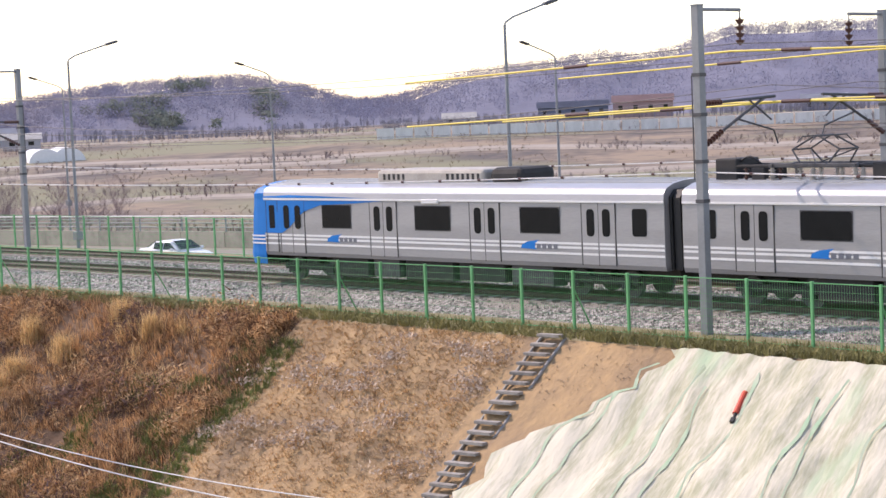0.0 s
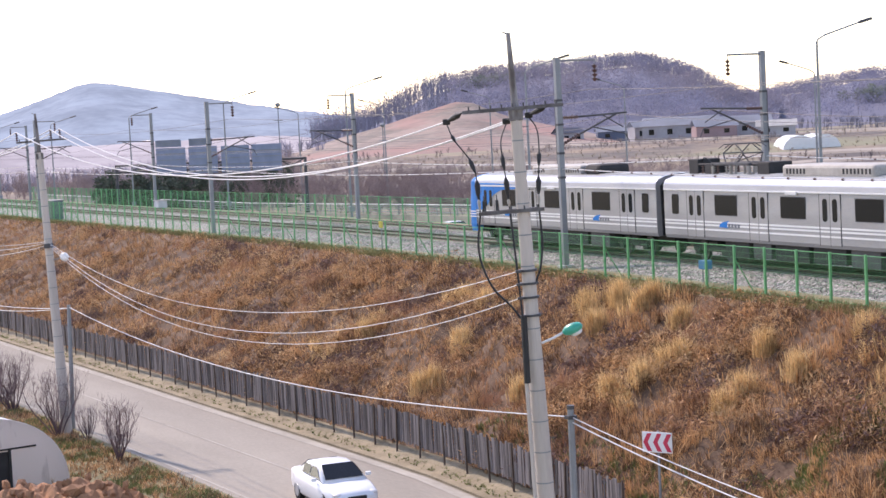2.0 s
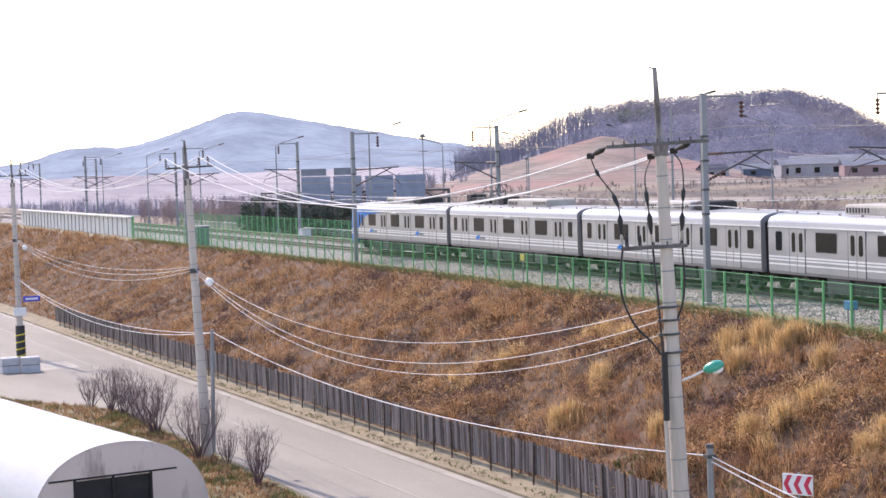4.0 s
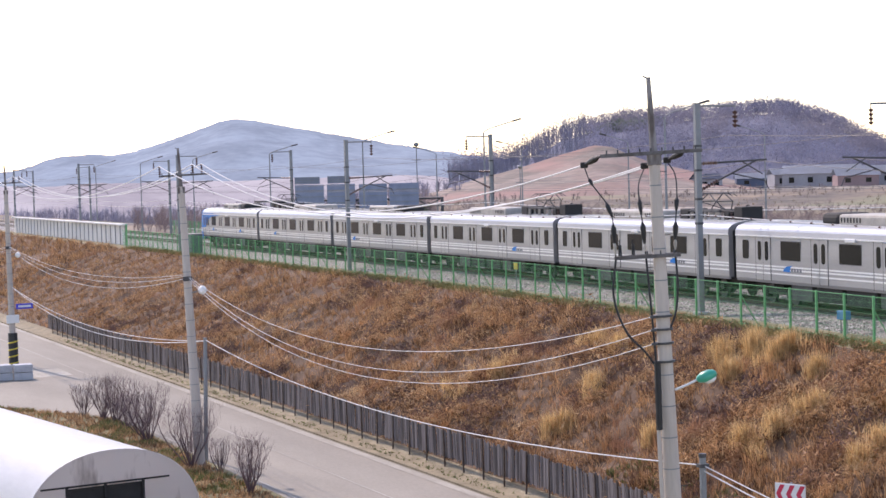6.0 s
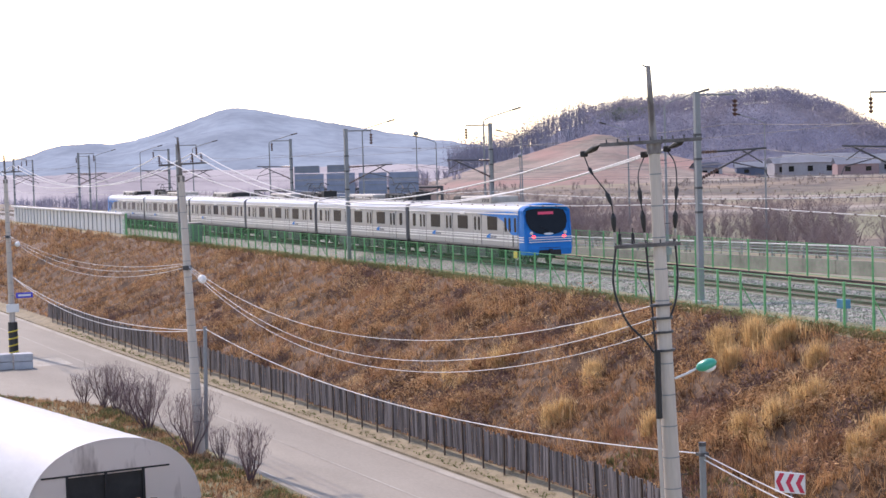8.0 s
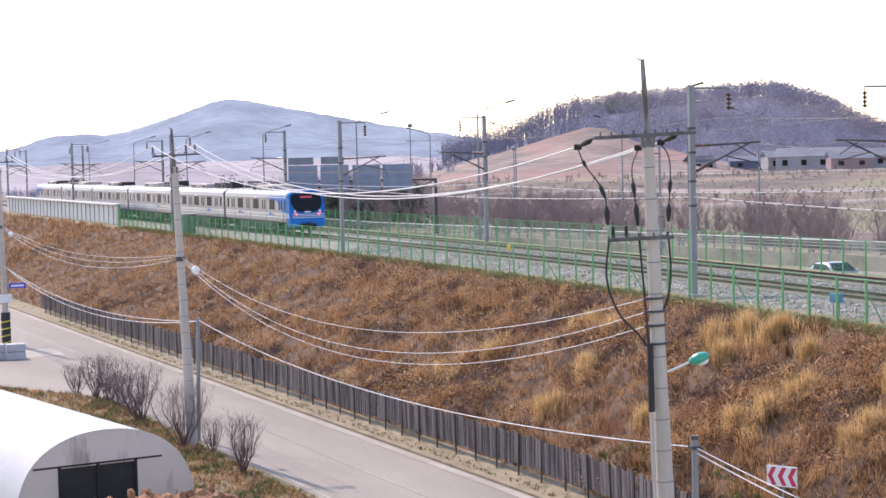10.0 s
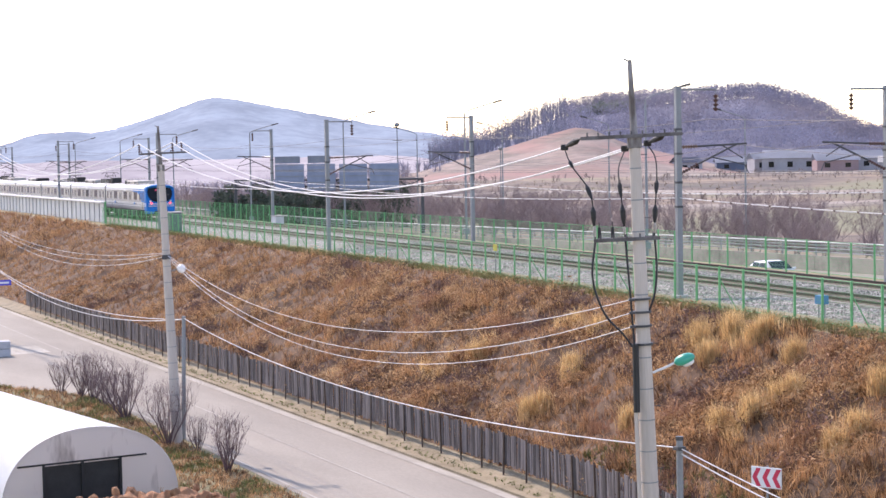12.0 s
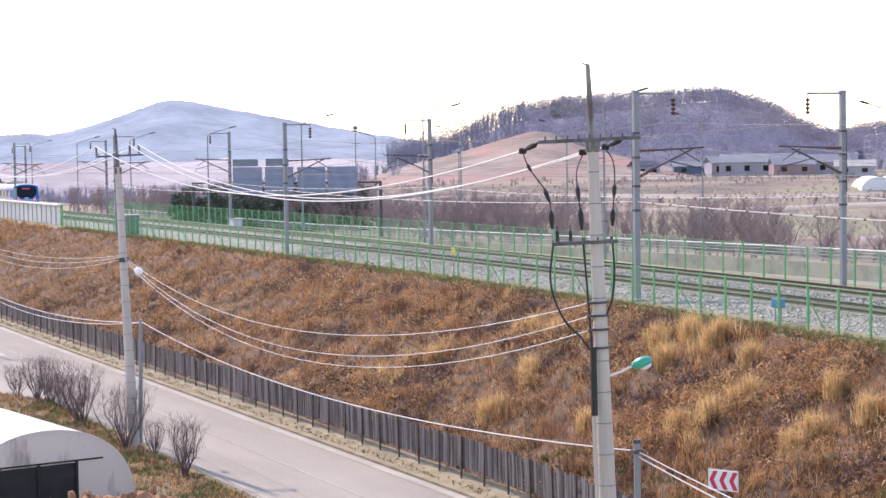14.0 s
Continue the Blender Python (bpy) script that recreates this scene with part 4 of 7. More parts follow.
turn = pose(0, 0, 0, 0, 0, math.degrees(math.atan2(gd.y, gd.x)))
for k, (d0, w, z0, h) in enumerate(((5.5, 3.8, 2.65, 2.85), (9.7, 3.6, 2.65, 2.85), (13.8, 3.5, 2.65, 2.8), (17.6, 3.6, 2.65, 2.8), (5.5, 3.3, 5.58, 0.72), (9.8, 2.9, 5.58, 0.75))):
    q = ga + gd * d0
    bm = bmesh.new()
    box(bm, (0, -0.3, z0), (w, -0.22, z0 + h), 0.03, m=Matrix.Translation((q.x, q.y, 0)) @ turn)
    sign = part("sign_panel", bm, M_signback, ob)
    bm = bmesh.new()
    for i in range(4):
        box(bm, (0.05, -0.36, z0 + 0.2 + i * h / 4.3), (w - 0.05, -0.30, z0 + 0.26 + i * h / 4.3), m=Matrix.Translation((q.x, q.y, 0)) @ turn)
    part("stiffener", bm, M_steel, sign)

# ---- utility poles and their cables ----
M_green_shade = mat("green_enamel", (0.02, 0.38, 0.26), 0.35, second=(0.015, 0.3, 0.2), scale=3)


def utility_pole(height, base_r, top_r, lean=0.0):
    ob = root("utility_pole", Matrix.Identity(4), "tapered concrete utility pole with steel crossarm", "utility pole", "utility poles beside the road")
    bm = bmesh.new()
    rod(bm, (0, 0, -0.5), (0, 0, height - 1.7), base_r, top_r, n=20)
    shaft = part("shaft", bm, M_pole, ob, smooth=False)
    for k in range(16):
        z = 1.5 + k * 0.72
        r = base_r + (top_r - base_r) * (z + 0.5) / (height - 1.2)
        bm = bmesh.new()
        rod(bm, (0, 0, z - 0.014), (0, 0, z + 0.014), r + 0.006, n=16)
        part("band", bm, M_steel, shaft)
        s = 1 if k % 2 else -1
        bm = bmesh.new()
        rod(bm, (s * r * 0.8, 0, z + 0.3), (s * (r + 0.14), 0, z + 0.3), 0.01, n=5)
        part("step_bolt", bm, M_darksteel, shaft)
    bm = bmesh.new()
    rod(bm, (0, 0, height - 1.9), (-0.03, 0, height), 0.095, 0.05, n=8)
    box(bm, (-0.16, -0.13, height - 2.0), (0.16, 0.13, height - 1.72), 0.02)
    rod(bm, (-0.02, 0, height - 0.05), (-0.16, 0, height + 0.03), 0.02, n=5)
    part("top_bracket", bm, M_ext, ob, "weathered steel extension on the pole top")
    return ob


def crossarm(ob, z, x0, x1, n_pins, name="crossarm"):
    bm = bmesh.new()
    box(bm, (x0, -0.18, z - 0.04), (x1, -0.10, z + 0.04))
    box(bm, (x0 + 0.1, 0.10, z - 0.04), (x1 - 0.1, 0.18, z + 0.04))
    arm = part(name, bm, M_arm, ob)
    for k in range(n_pins):
        x = x0 + 0.15 + (x1 - x0 - 0.3) * k / max(1, n_pins - 1)
        bm = bmesh.new()
        rod(bm, (x, -0.14, z + 0.04), (x, -0.14, z + 0.12), 0.02, n=6)
        part("bolt", bm, M_darksteel, arm)
    return arm


# the pole nearest the camera, with risers
UP = Vector((21.35, 36.3, ROAD_Z))
upole = utility_pole(14.75, 0.245, 0.125)
upole.matrix_world = Matrix.Translation(UP) @ pose(0, 0, 0, 0, -2.1, 0) @ pose(0, 0, 0, 0, 0, -26)
crossarm(upole, 13.03, -1.22, 1.08, 9)
crossarm(upole, 10.70, -1.03, 0.47, 5, "lower_crossarm")


def spindle(bm, p, q, r):
    """A smooth fat sleeve that tapers at both ends."""
    p, q = Vector(p), Vector(q)
    for a, b, r0, r1 in ((0.0, 0.25, 0.35, 1.0), (0.25, 0.6, 1.0, 0.9), (0.6, 1.0, 0.9, 0.4)):
        rod(bm, p.lerp(q, a), p.lerp(q, b), r * r0, r * r1, n=10)


# the line ends: strain insulators that point along the span
ENDS = ((-1.56, 0.90, 12.84), (-0.17, 0.90, 12.74), (0.36, 0.90, 12.84))
for p, q in zip(((-1.20, 0.14, 13.03), (0.20, 0.14, 13.0), (0.74, 0.14, 13.03)), ENDS):
    p, q = Vector(p), Vector(q)
    bm = bmesh.new()
    rod(bm, p, p.lerp(q, 0.2), 0.02, n=6)
    spindle(bm, p.lerp(q, 0.12), p.lerp(q, 0.9), 0.075)
    part("strain_insulator", bm, M_black, upole, "dark strain insulator")
    bm = bmesh.new()
    box(bm, q - Vector((0.09, 0.07, 0.07)), q + Vector((0.09, 0.07, 0.07)), 0.03)
    part("line_clamp", bm, M_under, upole)
RISERS = (((-1.56, 0.90, 12.80), (-1.43, 0.6, 12.42), (-1.05, 0.2, 11.80), (-1.0, 0.14, 11.15), (-0.98, 0.14, 10.72)),
          ((-0.17, 0.90, 12.70), (-0.34, 0.6, 12.35), (-0.37, 0.3, 12.0), (-0.33, 0.14, 11.4), (-0.30, 0.14, 10.72)),
          ((0.36, 0.90, 12.80), (0.50, 0.6, 12.50), (0.49, 0.3, 12.0), (0.41, 0.14, 11.35), (0.37, 0.14, 10.72)))
for k, pts in enumerate(RISERS):
    way = curve(pts, 8)
    bm = bmesh.new()
    tube(bm, way, 0.016, 6)
    riser = part("riser_cable", bm, M_black, upole, "black insulated riser cable")
    for z0, z1, r, material in ((12.52, 12.32, 0.045, M_black), (11.98, 11.66, 0.055, M_black), (11.45, 11.02, 0.065, M_black), (11.02, 10.78, 0.04, M_beige)):
        if k and z0 > 12.5:
            continue
        near = [min(way, key=lambda p: abs(p.z - z)) for z in (z0, z1)]
        bm = bmesh.new()
        spindle(bm, near[0], near[1], r)
        part("arrester", bm, material, riser)
for x in (-0.88, -0.58):
    bm = bmesh.new()
    rod(bm, (x, 0.14, 10.74), (x, 0.14, 10.98), 0.045, 0.035, n=10)
    rod(bm, (x, 0.14, 10.98), (x, 0.14, 11.1), 0.012, n=6)
    part("post_insulator", bm, M_black, upole)
for pts in (((-0.98, 0.1, 10.70), (-1.09, 0.0, 9.98), (-1.02, -0.05, 9.45), (-0.80, -0.1, 8.93), (-0.48, -0.18, 8.57), (-0.26, -0.2, 8.25)),
            ((-0.30, 0.1, 10.70), (-0.28, 0.0, 10.1), (-0.25, -0.1, 9.3), (-0.22, -0.2, 8.25)),
            ((0.37, 0.1, 10.70), (0.38, 0.05, 9.98), (0.30, 0.0, 9.4), (0.14, -0.05, 9.0))):
    bm = bmesh.new()
    tube(bm, curve(pts, 8), 0.026, 6)
    part("drop_cable", bm, M_black, upole, "looping black cable down the pole")
for z in (9.32, 9.02, 8.70, 8.28):
    bm = bmesh.new()
    rod(bm, (0, 0, z - 0.025), (0, 0, z + 0.025), 0.215, n=16)
    box(bm, (-0.30, -0.20, z - 0.03), (-0.17, -0.10, z + 0.03), 0.01)
    part("cable_bracket", bm, M_darksteel, upole)
bm = bmesh.new()
tube(bm, [(-0.20, -0.24, 8.3), (-0.235, -0.24, 6.75)], 0.075, 8)
part("cable_guard", bm, M_black, upole, "black cable guard strapped to the pole")
bm = bmesh.new()
tube(bm, [(-0.25, -0.2, 6.75), (-0.28, -0.18, 0.2)], 0.05, 8)
part("conduit", bm, M_pole, upole)
bm = bmesh.new()
tube(bm, [(0.18, -0.05, 7.62), (0.45, -0.1, 7.72), (0.75, -0.12, 7.86)], 0.03, 6)
arm = part("lamp_arm", bm, M_white, upole)
bm = bmesh.new()
bmesh.ops.create_uvsphere(bm, u_segments=14, v_segments=8, radius=0.22, matrix=pose(0.9, -0.13, 7.9, 0, -18, 0) @ Matrix.Diagonal((1.15, 0.8, 0.6, 1)))
part("lamp_shade", bm, M_green_shade, arm, "green enamel street lamp shade", smooth=True)
bm = bmesh.new()
bmesh.ops.create_uvsphere(bm, u_segments=12, v_segments=6, radius=0.15, matrix=pose(0.98, -0.14, 7.82, 0, -18, 0) @ Matrix.Diagonal((1.0, 0.75, 0.55, 1)))
part("lamp_glass", bm, M_white, arm, smooth=True)

# the stay post beside it
STAY = Vector((22.15, 36.6, ROAD_Z))
ob = root("stay_post", Matrix.Translation(STAY), "short grey steel stay post holding cables", "post")
bm = bmesh.new()
rod(bm, (0, 0, -0.3), (0, 0, 5.95), 0.085, 0.08, n=10)
part("tube", bm, M_steel, ob)
bm = bmesh.new()
rod(bm, (0, 0, 5.93), (0, 0, 6.02), 0.095, n=10)
box(bm, (-0.12, -0.1, 5.7), (0.12, 0.1, 5.78))
part("cap", bm, M_darksteel, ob)

# the two poles further along the road
UP2, UP3 = Vector((22.0, 79.4, ROAD_Z)), Vector((23.2, 132.2, ROAD_Z))
pole2 = utility_pole(14.2, 0.25, 0.14)
pole2.matrix_world = Matrix.Translation(UP2) @ pose(0, 0, 0, 0, -2.0, 0) @ pose(0, 0, 0, 0, 0, -14)
crossarm(pole2, 13.0, -0.95, 1.25, 4)
for x in (-0.9, 0.55, 0.95):
    bm = bmesh.new()
    disc_string(bm, (x, -0.14, 13.05), (x, -0.14, 13.45), 4, 0.08)
    part("pin_insulator", bm, M_insul, pole2)
bm = bmesh.new()
tube(bm, [(0.15, -0.1, 7.75), (0.5, -0.2, 7.85)], 0.03, 6)
arm = part("lamp_arm", bm, M_steel, pole2)
bm = bmesh.new()
bmesh.ops.create_uvsphere(bm, u_segments=10, v_segments=6, radius=0.2, matrix=pose(0.62, -0.22, 7.85))
part("lamp_shade", bm, M_white, arm, smooth=True)
bm = bmesh.new()
box(bm, (-0.2, -0.32, 8.3), (0.2, -0.16, 8.5))
part("cable_bracket", bm, M_darksteel, pole2)
pole3 = copy_thing(pole2, Matrix.Translation(UP3) @ pose(0, 0, 0, 0, -0.5, 0) @ pose(0, 0, 0, 0, 0, -10))
pole4 = copy_thing(pole2, Matrix.Translation((22.5, 185, ROAD_Z)))
ob = root("support_post", Matrix.Translation((22.62, 80.6, ROAD_Z)), "slim steel support post beside the pole", "post")
bm = bmesh.new()
rod(bm, (0, 0, -0.2), (0.15, 0, 5.6), 0.1, 0.09, n=10)
part("tube", bm, M_steel, ob)
bpy.context.view_layer.update()


def on(ob, p):
    return ob.matrix_world @ Vector(p)


def cable(name, a, b, drop, r, material, label):
    bm = bmesh.new()
    tube(bm, sag(a, b, drop, 24), r, 5)
    tagged(part(name, bm, material), label, "cable", "cables between utility poles")


for k, (x2, x1, dr) in enumerate(zip((-0.9, 0.55, 0.95), ENDS, (1.55, 1.75, 1.75))):
    cable("power_line", on(pole2, (x2, -0.14, 13.45)), on(upole, x1), dr, 0.021, M_wire, "bright bare power line sagging between poles")
    cable("power_line", on(pole3, (x2, -0.14, 13.45)), on(pole2, (x2, -0.14, 13.45)), 1.5, 0.021, M_wire, "bright bare power line sagging between poles")
    cable("power_line", on(pole4, (x2, -0.14, 13.45)), on(pole3, (x2, -0.14, 13.45)), 1.5, 0.021, M_wire, "bright bare power line sagging between poles")
for k, (z2, z1, dr) in enumerate(((8.5, 9.32, 1.85), (8.45, 9.02, 2.3), (8.35, 8.70, 2.4))):
    cable("telephone_cable", on(pole2, (0.05, -0.24, z2)), on(upole, (-0.26, -0.15, z1)), dr, 0.010, M_wire, "thin grey cable sagging between poles")
    cable("telephone_cable", on(pole3, (0.05, -0.24, z2)), on(pole2, (0.05, -0.24, z2 + 0.1)), 0.9 + 0.25 * k, 0.010, M_wire, "thin grey cable sagging between poles")
    cable("telephone_cable", on(pole4, (0.05, -0.24, z2)), on(pole3, (0.05, -0.24, z2)), 1.0 + 0.25 * k, 0.010, M_wire, "thin grey cable sagging between poles")
low = STAY + Vector((0, 0, 5.75))
cable("trunk_cable", Vector((22.77, 80.6, ROAD_Z + 5.5)), low, 0.95, 0.017, M_wire, "thick pale trunk cable low over the road")
for dr in (1.0, 1.3):
    cable("trunk_cable", on(pole3, (0.1, -0.2, 5.6)), Vector((22.75, 80.6, ROAD_Z + 5.45)), dr, 0.017, M_wire, "thick pale trunk cable low over the road")
for dz, r in ((0.0, 0.015), (-0.12, 0.018)):
    cable("trunk_cable", low + Vector((0, 0, dz)), Vector((23.8, 14.0, ROAD_Z + 4.4 + dz * 4)), 0.7, r, M_wire, "thick pale trunk cable low over the road")


# ---- grey slatted fence at the foot of the bank ----
M_slat = mat("weathered_board", (0.20, 0.172, 0.165), 0.9, second=(0.05, 0.042, 0.041), scale=1.0, grain=6, per_object=0.6, stretch=(3, 3, 0.4))


def slat_bay(seed):
    r = random.Random(seed)
    ob = root("slat_fence_bay", Matrix.Identity(4), "weathered grey board fence bay on posts", "fence", "board fence bays along the road")
    for k in range(16):
        bm = bmesh.new()
        box(bm, (-0.012, 0.02 + k * 0.125, r.uniform(0.30, 0.42)), (0.012, 0.02 + k * 0.125 + r.uniform(0.085, 0.118), 1.54 + r.uniform(-0.07, 0.09)),
            m=pose(0, 0, 0, r.gauss(0, 0.5), r.gauss(0, 0.6), 0))
        part("slat", bm, M_slat, ob)
    bm = bmesh.new()
    box(bm, (-0.075, -0.03, -0.35), (-0.02, 0.03, 1.5 + r.uniform(0, 0.16)))
    part("post", bm, M_rail, ob)
    for z in (0.5, 1.35):
        bm = bmesh.new()
        box(bm, (0.013, 0.0, z), (0.05, 2.0, z + 0.05))
        part("rail", bm, M_darksteel, ob)
    return ob


bays = [slat_bay(k) for k in range(4)]
for k in range(56):
    y0, y1 = 46 + k * 2.0, 48 + k * 2.0
    m = Matrix.Translation((toe_x(y0) - 0.3, y0, ROAD_Z + 0.2 + 0.03 * math.sin(k * 1.7))) @ pose(0, 0, 0, 0, 1.5 * math.sin(k * 0.9), math.degrees(math.atan2(-(toe_x(y1) - toe_x(y0)), 2.0)))
    if k < 4:
        bays[k].matrix_world = m
    else:
        copy_thing(bays[(k * 7 + k // 4) % 4], m)
# low concrete wall where the boards end
bm = bmesh.new()
for k in range(13):
    y = 20 + k * 2.0
    box(bm, (toe_x(y) - 0.42, y, ROAD_Z - 0.1), (toe_x(y) - 0.18, y + 1.97, ROAD_Z + 0.95), 0.02)
tagged(part("retaining_wall", bm, M_parapet), "low stained concrete retaining wall at the slope's foot", "wall", kind="structure")

# chevron board
M_red = mat("sign_red", (0.60, 0.03, 0.08), 0.4, second=(0.5, 0.025, 0.06), scale=3)
ob = root("chevron_sign", Matrix.Translation((30.45, 45.4, ROAD_Z)) @ pose(0, 0, 0, 0, 0, -62), "white chevron sign with red arrows on a post", "road sign")
bm = bmesh.new()
rod(bm, (0, 0.06, 0), (0, 0.06, 3.3), 0.04, n=8)
part("post", bm, M_steel, ob)
bm = bmesh.new()
box(bm, (-0.5, -0.02, 2.65), (0.5, 0.02, 3.27), 0.015)
board = part("board", bm, M_white, ob)
for k in range(3):
    x = -0.46 + k * 0.33
    bm = bmesh.new()
    pts = [(x, 2.96), (x + 0.14, 2.69), (x + 0.29, 2.69), (x + 0.15, 2.96), (x + 0.29, 3.23), (x + 0.14, 3.23)]
    bm.faces.new([bm.verts.new((px, -0.026, pz)) for px, pz in pts])
    part("arrow", bm, M_red, board, "red chevron arrow")


# ---- greenhouse tunnel ----
def greenhouse():
    M_film = mat("white_film", (0.80, 0.80, 0.80), 0.55, second=(0.70, 0.70, 0.70), scale=0.6, grain=5, bump=0.25, bump_scale=2, stretch=(1, 0.3, 1))
    M_end = mat("dirty_film", (0.86, 0.80, 0.775), 0.65, second=(0.36, 0.31, 0.29), scale=0.6, grain=2, span=(0.52, 0.70), bump=0.2, bump_scale=3, stretch=(1.5, 1, 0.4))
    soften(M_end, 0.7)
    soften(M_film, 0.3)
    front, backp = Vector((15.35, 67.4, 0)), Vector((12.2, 88.5, 0))
    d = (backp - front).normalized()
    ob = root("greenhouse_tunnel", Matrix.Translation((front.x, front.y, ROAD_Z - 0.25)) @ pose(0, 0, 0, 0, 0, math.degrees(math.atan2(d.y, d.x)) - 90),
              "white plastic-film greenhouse tunnel with dark doorway", "greenhouse")
    half, rise, L, n = 3.5, 3.05, 21.0, 24
    arc = []
    for k in range(n + 1):
        a = math.pi * k / n
        c = math.cos(a)
        arc.append((-half * math.copysign(abs(c) ** 0.92, c), rise * math.sin(a) ** 0.85 if 0 < k < n else 0.0))
    bm = bmesh.new()
    rows = []
    for j in range(22):
        y = L * j / 21
        s = 1 + (0.003 if j % 2 == 0 else -0.002)
        rows.append([bm.verts.new((x * s, y, z * s)) for x, z in arc])
    for a, b in zip(rows, rows[1:]):
        for k in range(n):
            bm.faces.new((a[k], a[k + 1], b[k + 1], b[k]))
    part("film_cover", bm, M_film, ob, smooth=True)
    bm = bmesh.new()
    # front wall with the doorway left open
    dx0, dx1, dz = -1.85, 1.15, 1.75
    left = [p for p in arc if p[0] < 0]
    right = [p for p in arc if p[0] >= 0]
    bm.faces.new([bm.verts.new((x, 0, z)) for x, z in left + [(0.0, rise), (0.0, dz), (dx0, dz), (dx0, 0)]])
    bm.faces.new([bm.verts.new((x, 0, z)) for x, z in [(0.0, dz), (0.0, rise)] + right + [(dx1, 0), (dx1, dz)]])
    part("end_wall", bm, M_end, ob, "grimy film end wall")
    bm = bmesh.new()
    box(bm, (-2.85, -0.06, 1.80), (2.2, 0.02, 1.86))
    for x in (dx0, -0.35, dx1):
        box(bm, (x - 0.05, -0.05, 0), (x + 0.05, 0.03, 1.8))
    part("door_frame", bm, M_black, ob)
    bm = bmesh.new()
    for s in (-1, 1):
        box(bm, (-0.35 + s * 0.75 - 0.72, 0.06, 0.05), (-0.35 + s * 0.75 + 0.72, 0.09, 1.74))
    part("door", bm, M_under, ob, "dark shade-net sliding door")
    for j in range(0, 22, 3):
        bm = bmesh.new()
        tube(bm, [(x * 0.985, L * j / 21 + 0.05, z * 0.985) for x, z in arc], 0.02, 4)
        part("hoop", bm, M_steel, ob)


greenhouse()

# stone blocks by the side road
M_block = mat("pale_granite", (0.50, 0.50, 0.52), 0.8, second=(0.38, 0.38, 0.40), scale=2, grain=12)
for x, y, a in ((20.6, 122.0, 5), (21.9, 121.6, -4)):
    ob = root("granite_block_stack", Matrix.Translation((x, y, ROAD_Z)) @ pose(0, 0, 0, 0, 0, a), "strapped stack of pale granite blocks", "stone stack", "stone stacks")
    for i in range(2):
        for j in range(2):
            bm = bmesh.new()
            box(bm, (-0.6, -0.55 + i * 0.56, 0.02 + j * 0.52), (0.6, -0.02 + i * 0.56, 0.51 + j * 0.52), 0.03)
            part("block", bm, M_block, ob)
bm = bmesh.new()
rod(bm, (0, 0, 0), (0, 0, 2.3), 0.33, n=14)
ob = tagged(part("pole_guard", bm, mat("guard_black", (0.03, 0.03, 0.03), 0.6)), "black and yellow striped guard round the pole foot", "pole guard")
ob.location = UP3
for k in range(4):
    bm = bmesh.new()
    tube(bm, [(0.345 * math.cos(a / 6 * math.pi), 0.345 * math.sin(a / 6 * math.pi), 0.25 + k * 0.5 + 0.06 * a * 0.5) for a in range(-9, 1)], 0.05, 4)
    part("stripe", bm, M_yellow, ob)
bm = bmesh.new()
box(bm, (-0.45, -0.3, 3.0), (0.45, -0.2, 3.6), 0.02)
ob = tagged(part("pole_box", bm, M_white), "pale cabinet strapped to the utility pole", "cabinet")
ob.location = UP3

# stairs up the bank, in precast treads
st = root("embankment_stairs", Matrix.Identity(4), "narrow concrete tread stairs up the bank", "stairs")
sa, sb = P(23.9, -4.9, -0.55), Vector((27.9, 24.3, ROAD_Z + 0.45))
n = 25
bm = bmesh.new()
box(bm, (-0.11, -0.40, -0.045), (0.11, 0.40, 0.045), 0.012)
tread = finish("tread", bm, mat("old_tread", (0.36, 0.33, 0.29), 0.95, second=(0.20, 0.18, 0.155), scale=3, grain=20, per_object=0.3))
ang = math.degrees(math.atan2(sa.y - sb.y, sa.x - sb.x))
for k in range(n):
    q = sb.lerp(sa, (k + 0.5) / n) + Vector((0, 0, 0.16))
    ob = new("tread", tread)
    ob.parent = st
    ob.matrix_world = Matrix.Translation(q) @ pose(0, 0, 0, 0, 2 * math.sin(k * 2.1), ang + 1.5 * math.sin(k * 1.3))
for s in (-1, 1):
    bm = bmesh.new()
    pts = [sb.lerp(sa, k / 12) + Vector((0, s * 0.42, -0.02 + 0.02 * math.sin(k * 1.9))) for k in range(13)]
    tube(bm, pts, 0.05, 6)
    part("stringer", bm, M_sleeper, st)

# the red tube left on the sheet
ob = root("red_tube", Matrix.Translation((33.9, 16.9, -1.55)) @ pose(0, 0, 0, 0, -32, 8), "weathered red tube lying on the slope sheet", "tube")
bm = bmesh.new()
rod(bm, (-0.4, 0, 0), (0.4, 0, 0), 0.085, n=12)
part("barrel", bm, mat("faded_red", (0.62, 0.08, 0.03), 0.5, second=(0.5, 0.06, 0.03), scale=4), ob)
bm = bmesh.new()
rod(bm, (-0.55, 0, 0), (-0.4, 0, 0), 0.03, 0.06, n=8)
box(bm, (-0.72, -0.06, -0.05), (-0.55, 0.06, 0.05), 0.02)
part("nozzle", bm, M_black, ob)

# the blue trackside box and its stand
ob = root("signal_box", Matrix.Translation(P(59.0, -2.7, -0.5)), "small blue trackside equipment box on legs", "equipment box")
bm = bmesh.new()
box(bm, (-0.16, -0.25, 0.55), (0.16, 0.25, 0.9), 0.02)
part("case", bm, mat("box_blue", (0.04, 0.22, 0.45), 0.5), ob)
for s in (-1, 1):
    bm = bmesh.new()
    box(bm, (-0.02, s * 0.2 - 0.02, 0), (0.02, s * 0.2 + 0.02, 0.56))
    part("leg", bm, M_steel, ob)

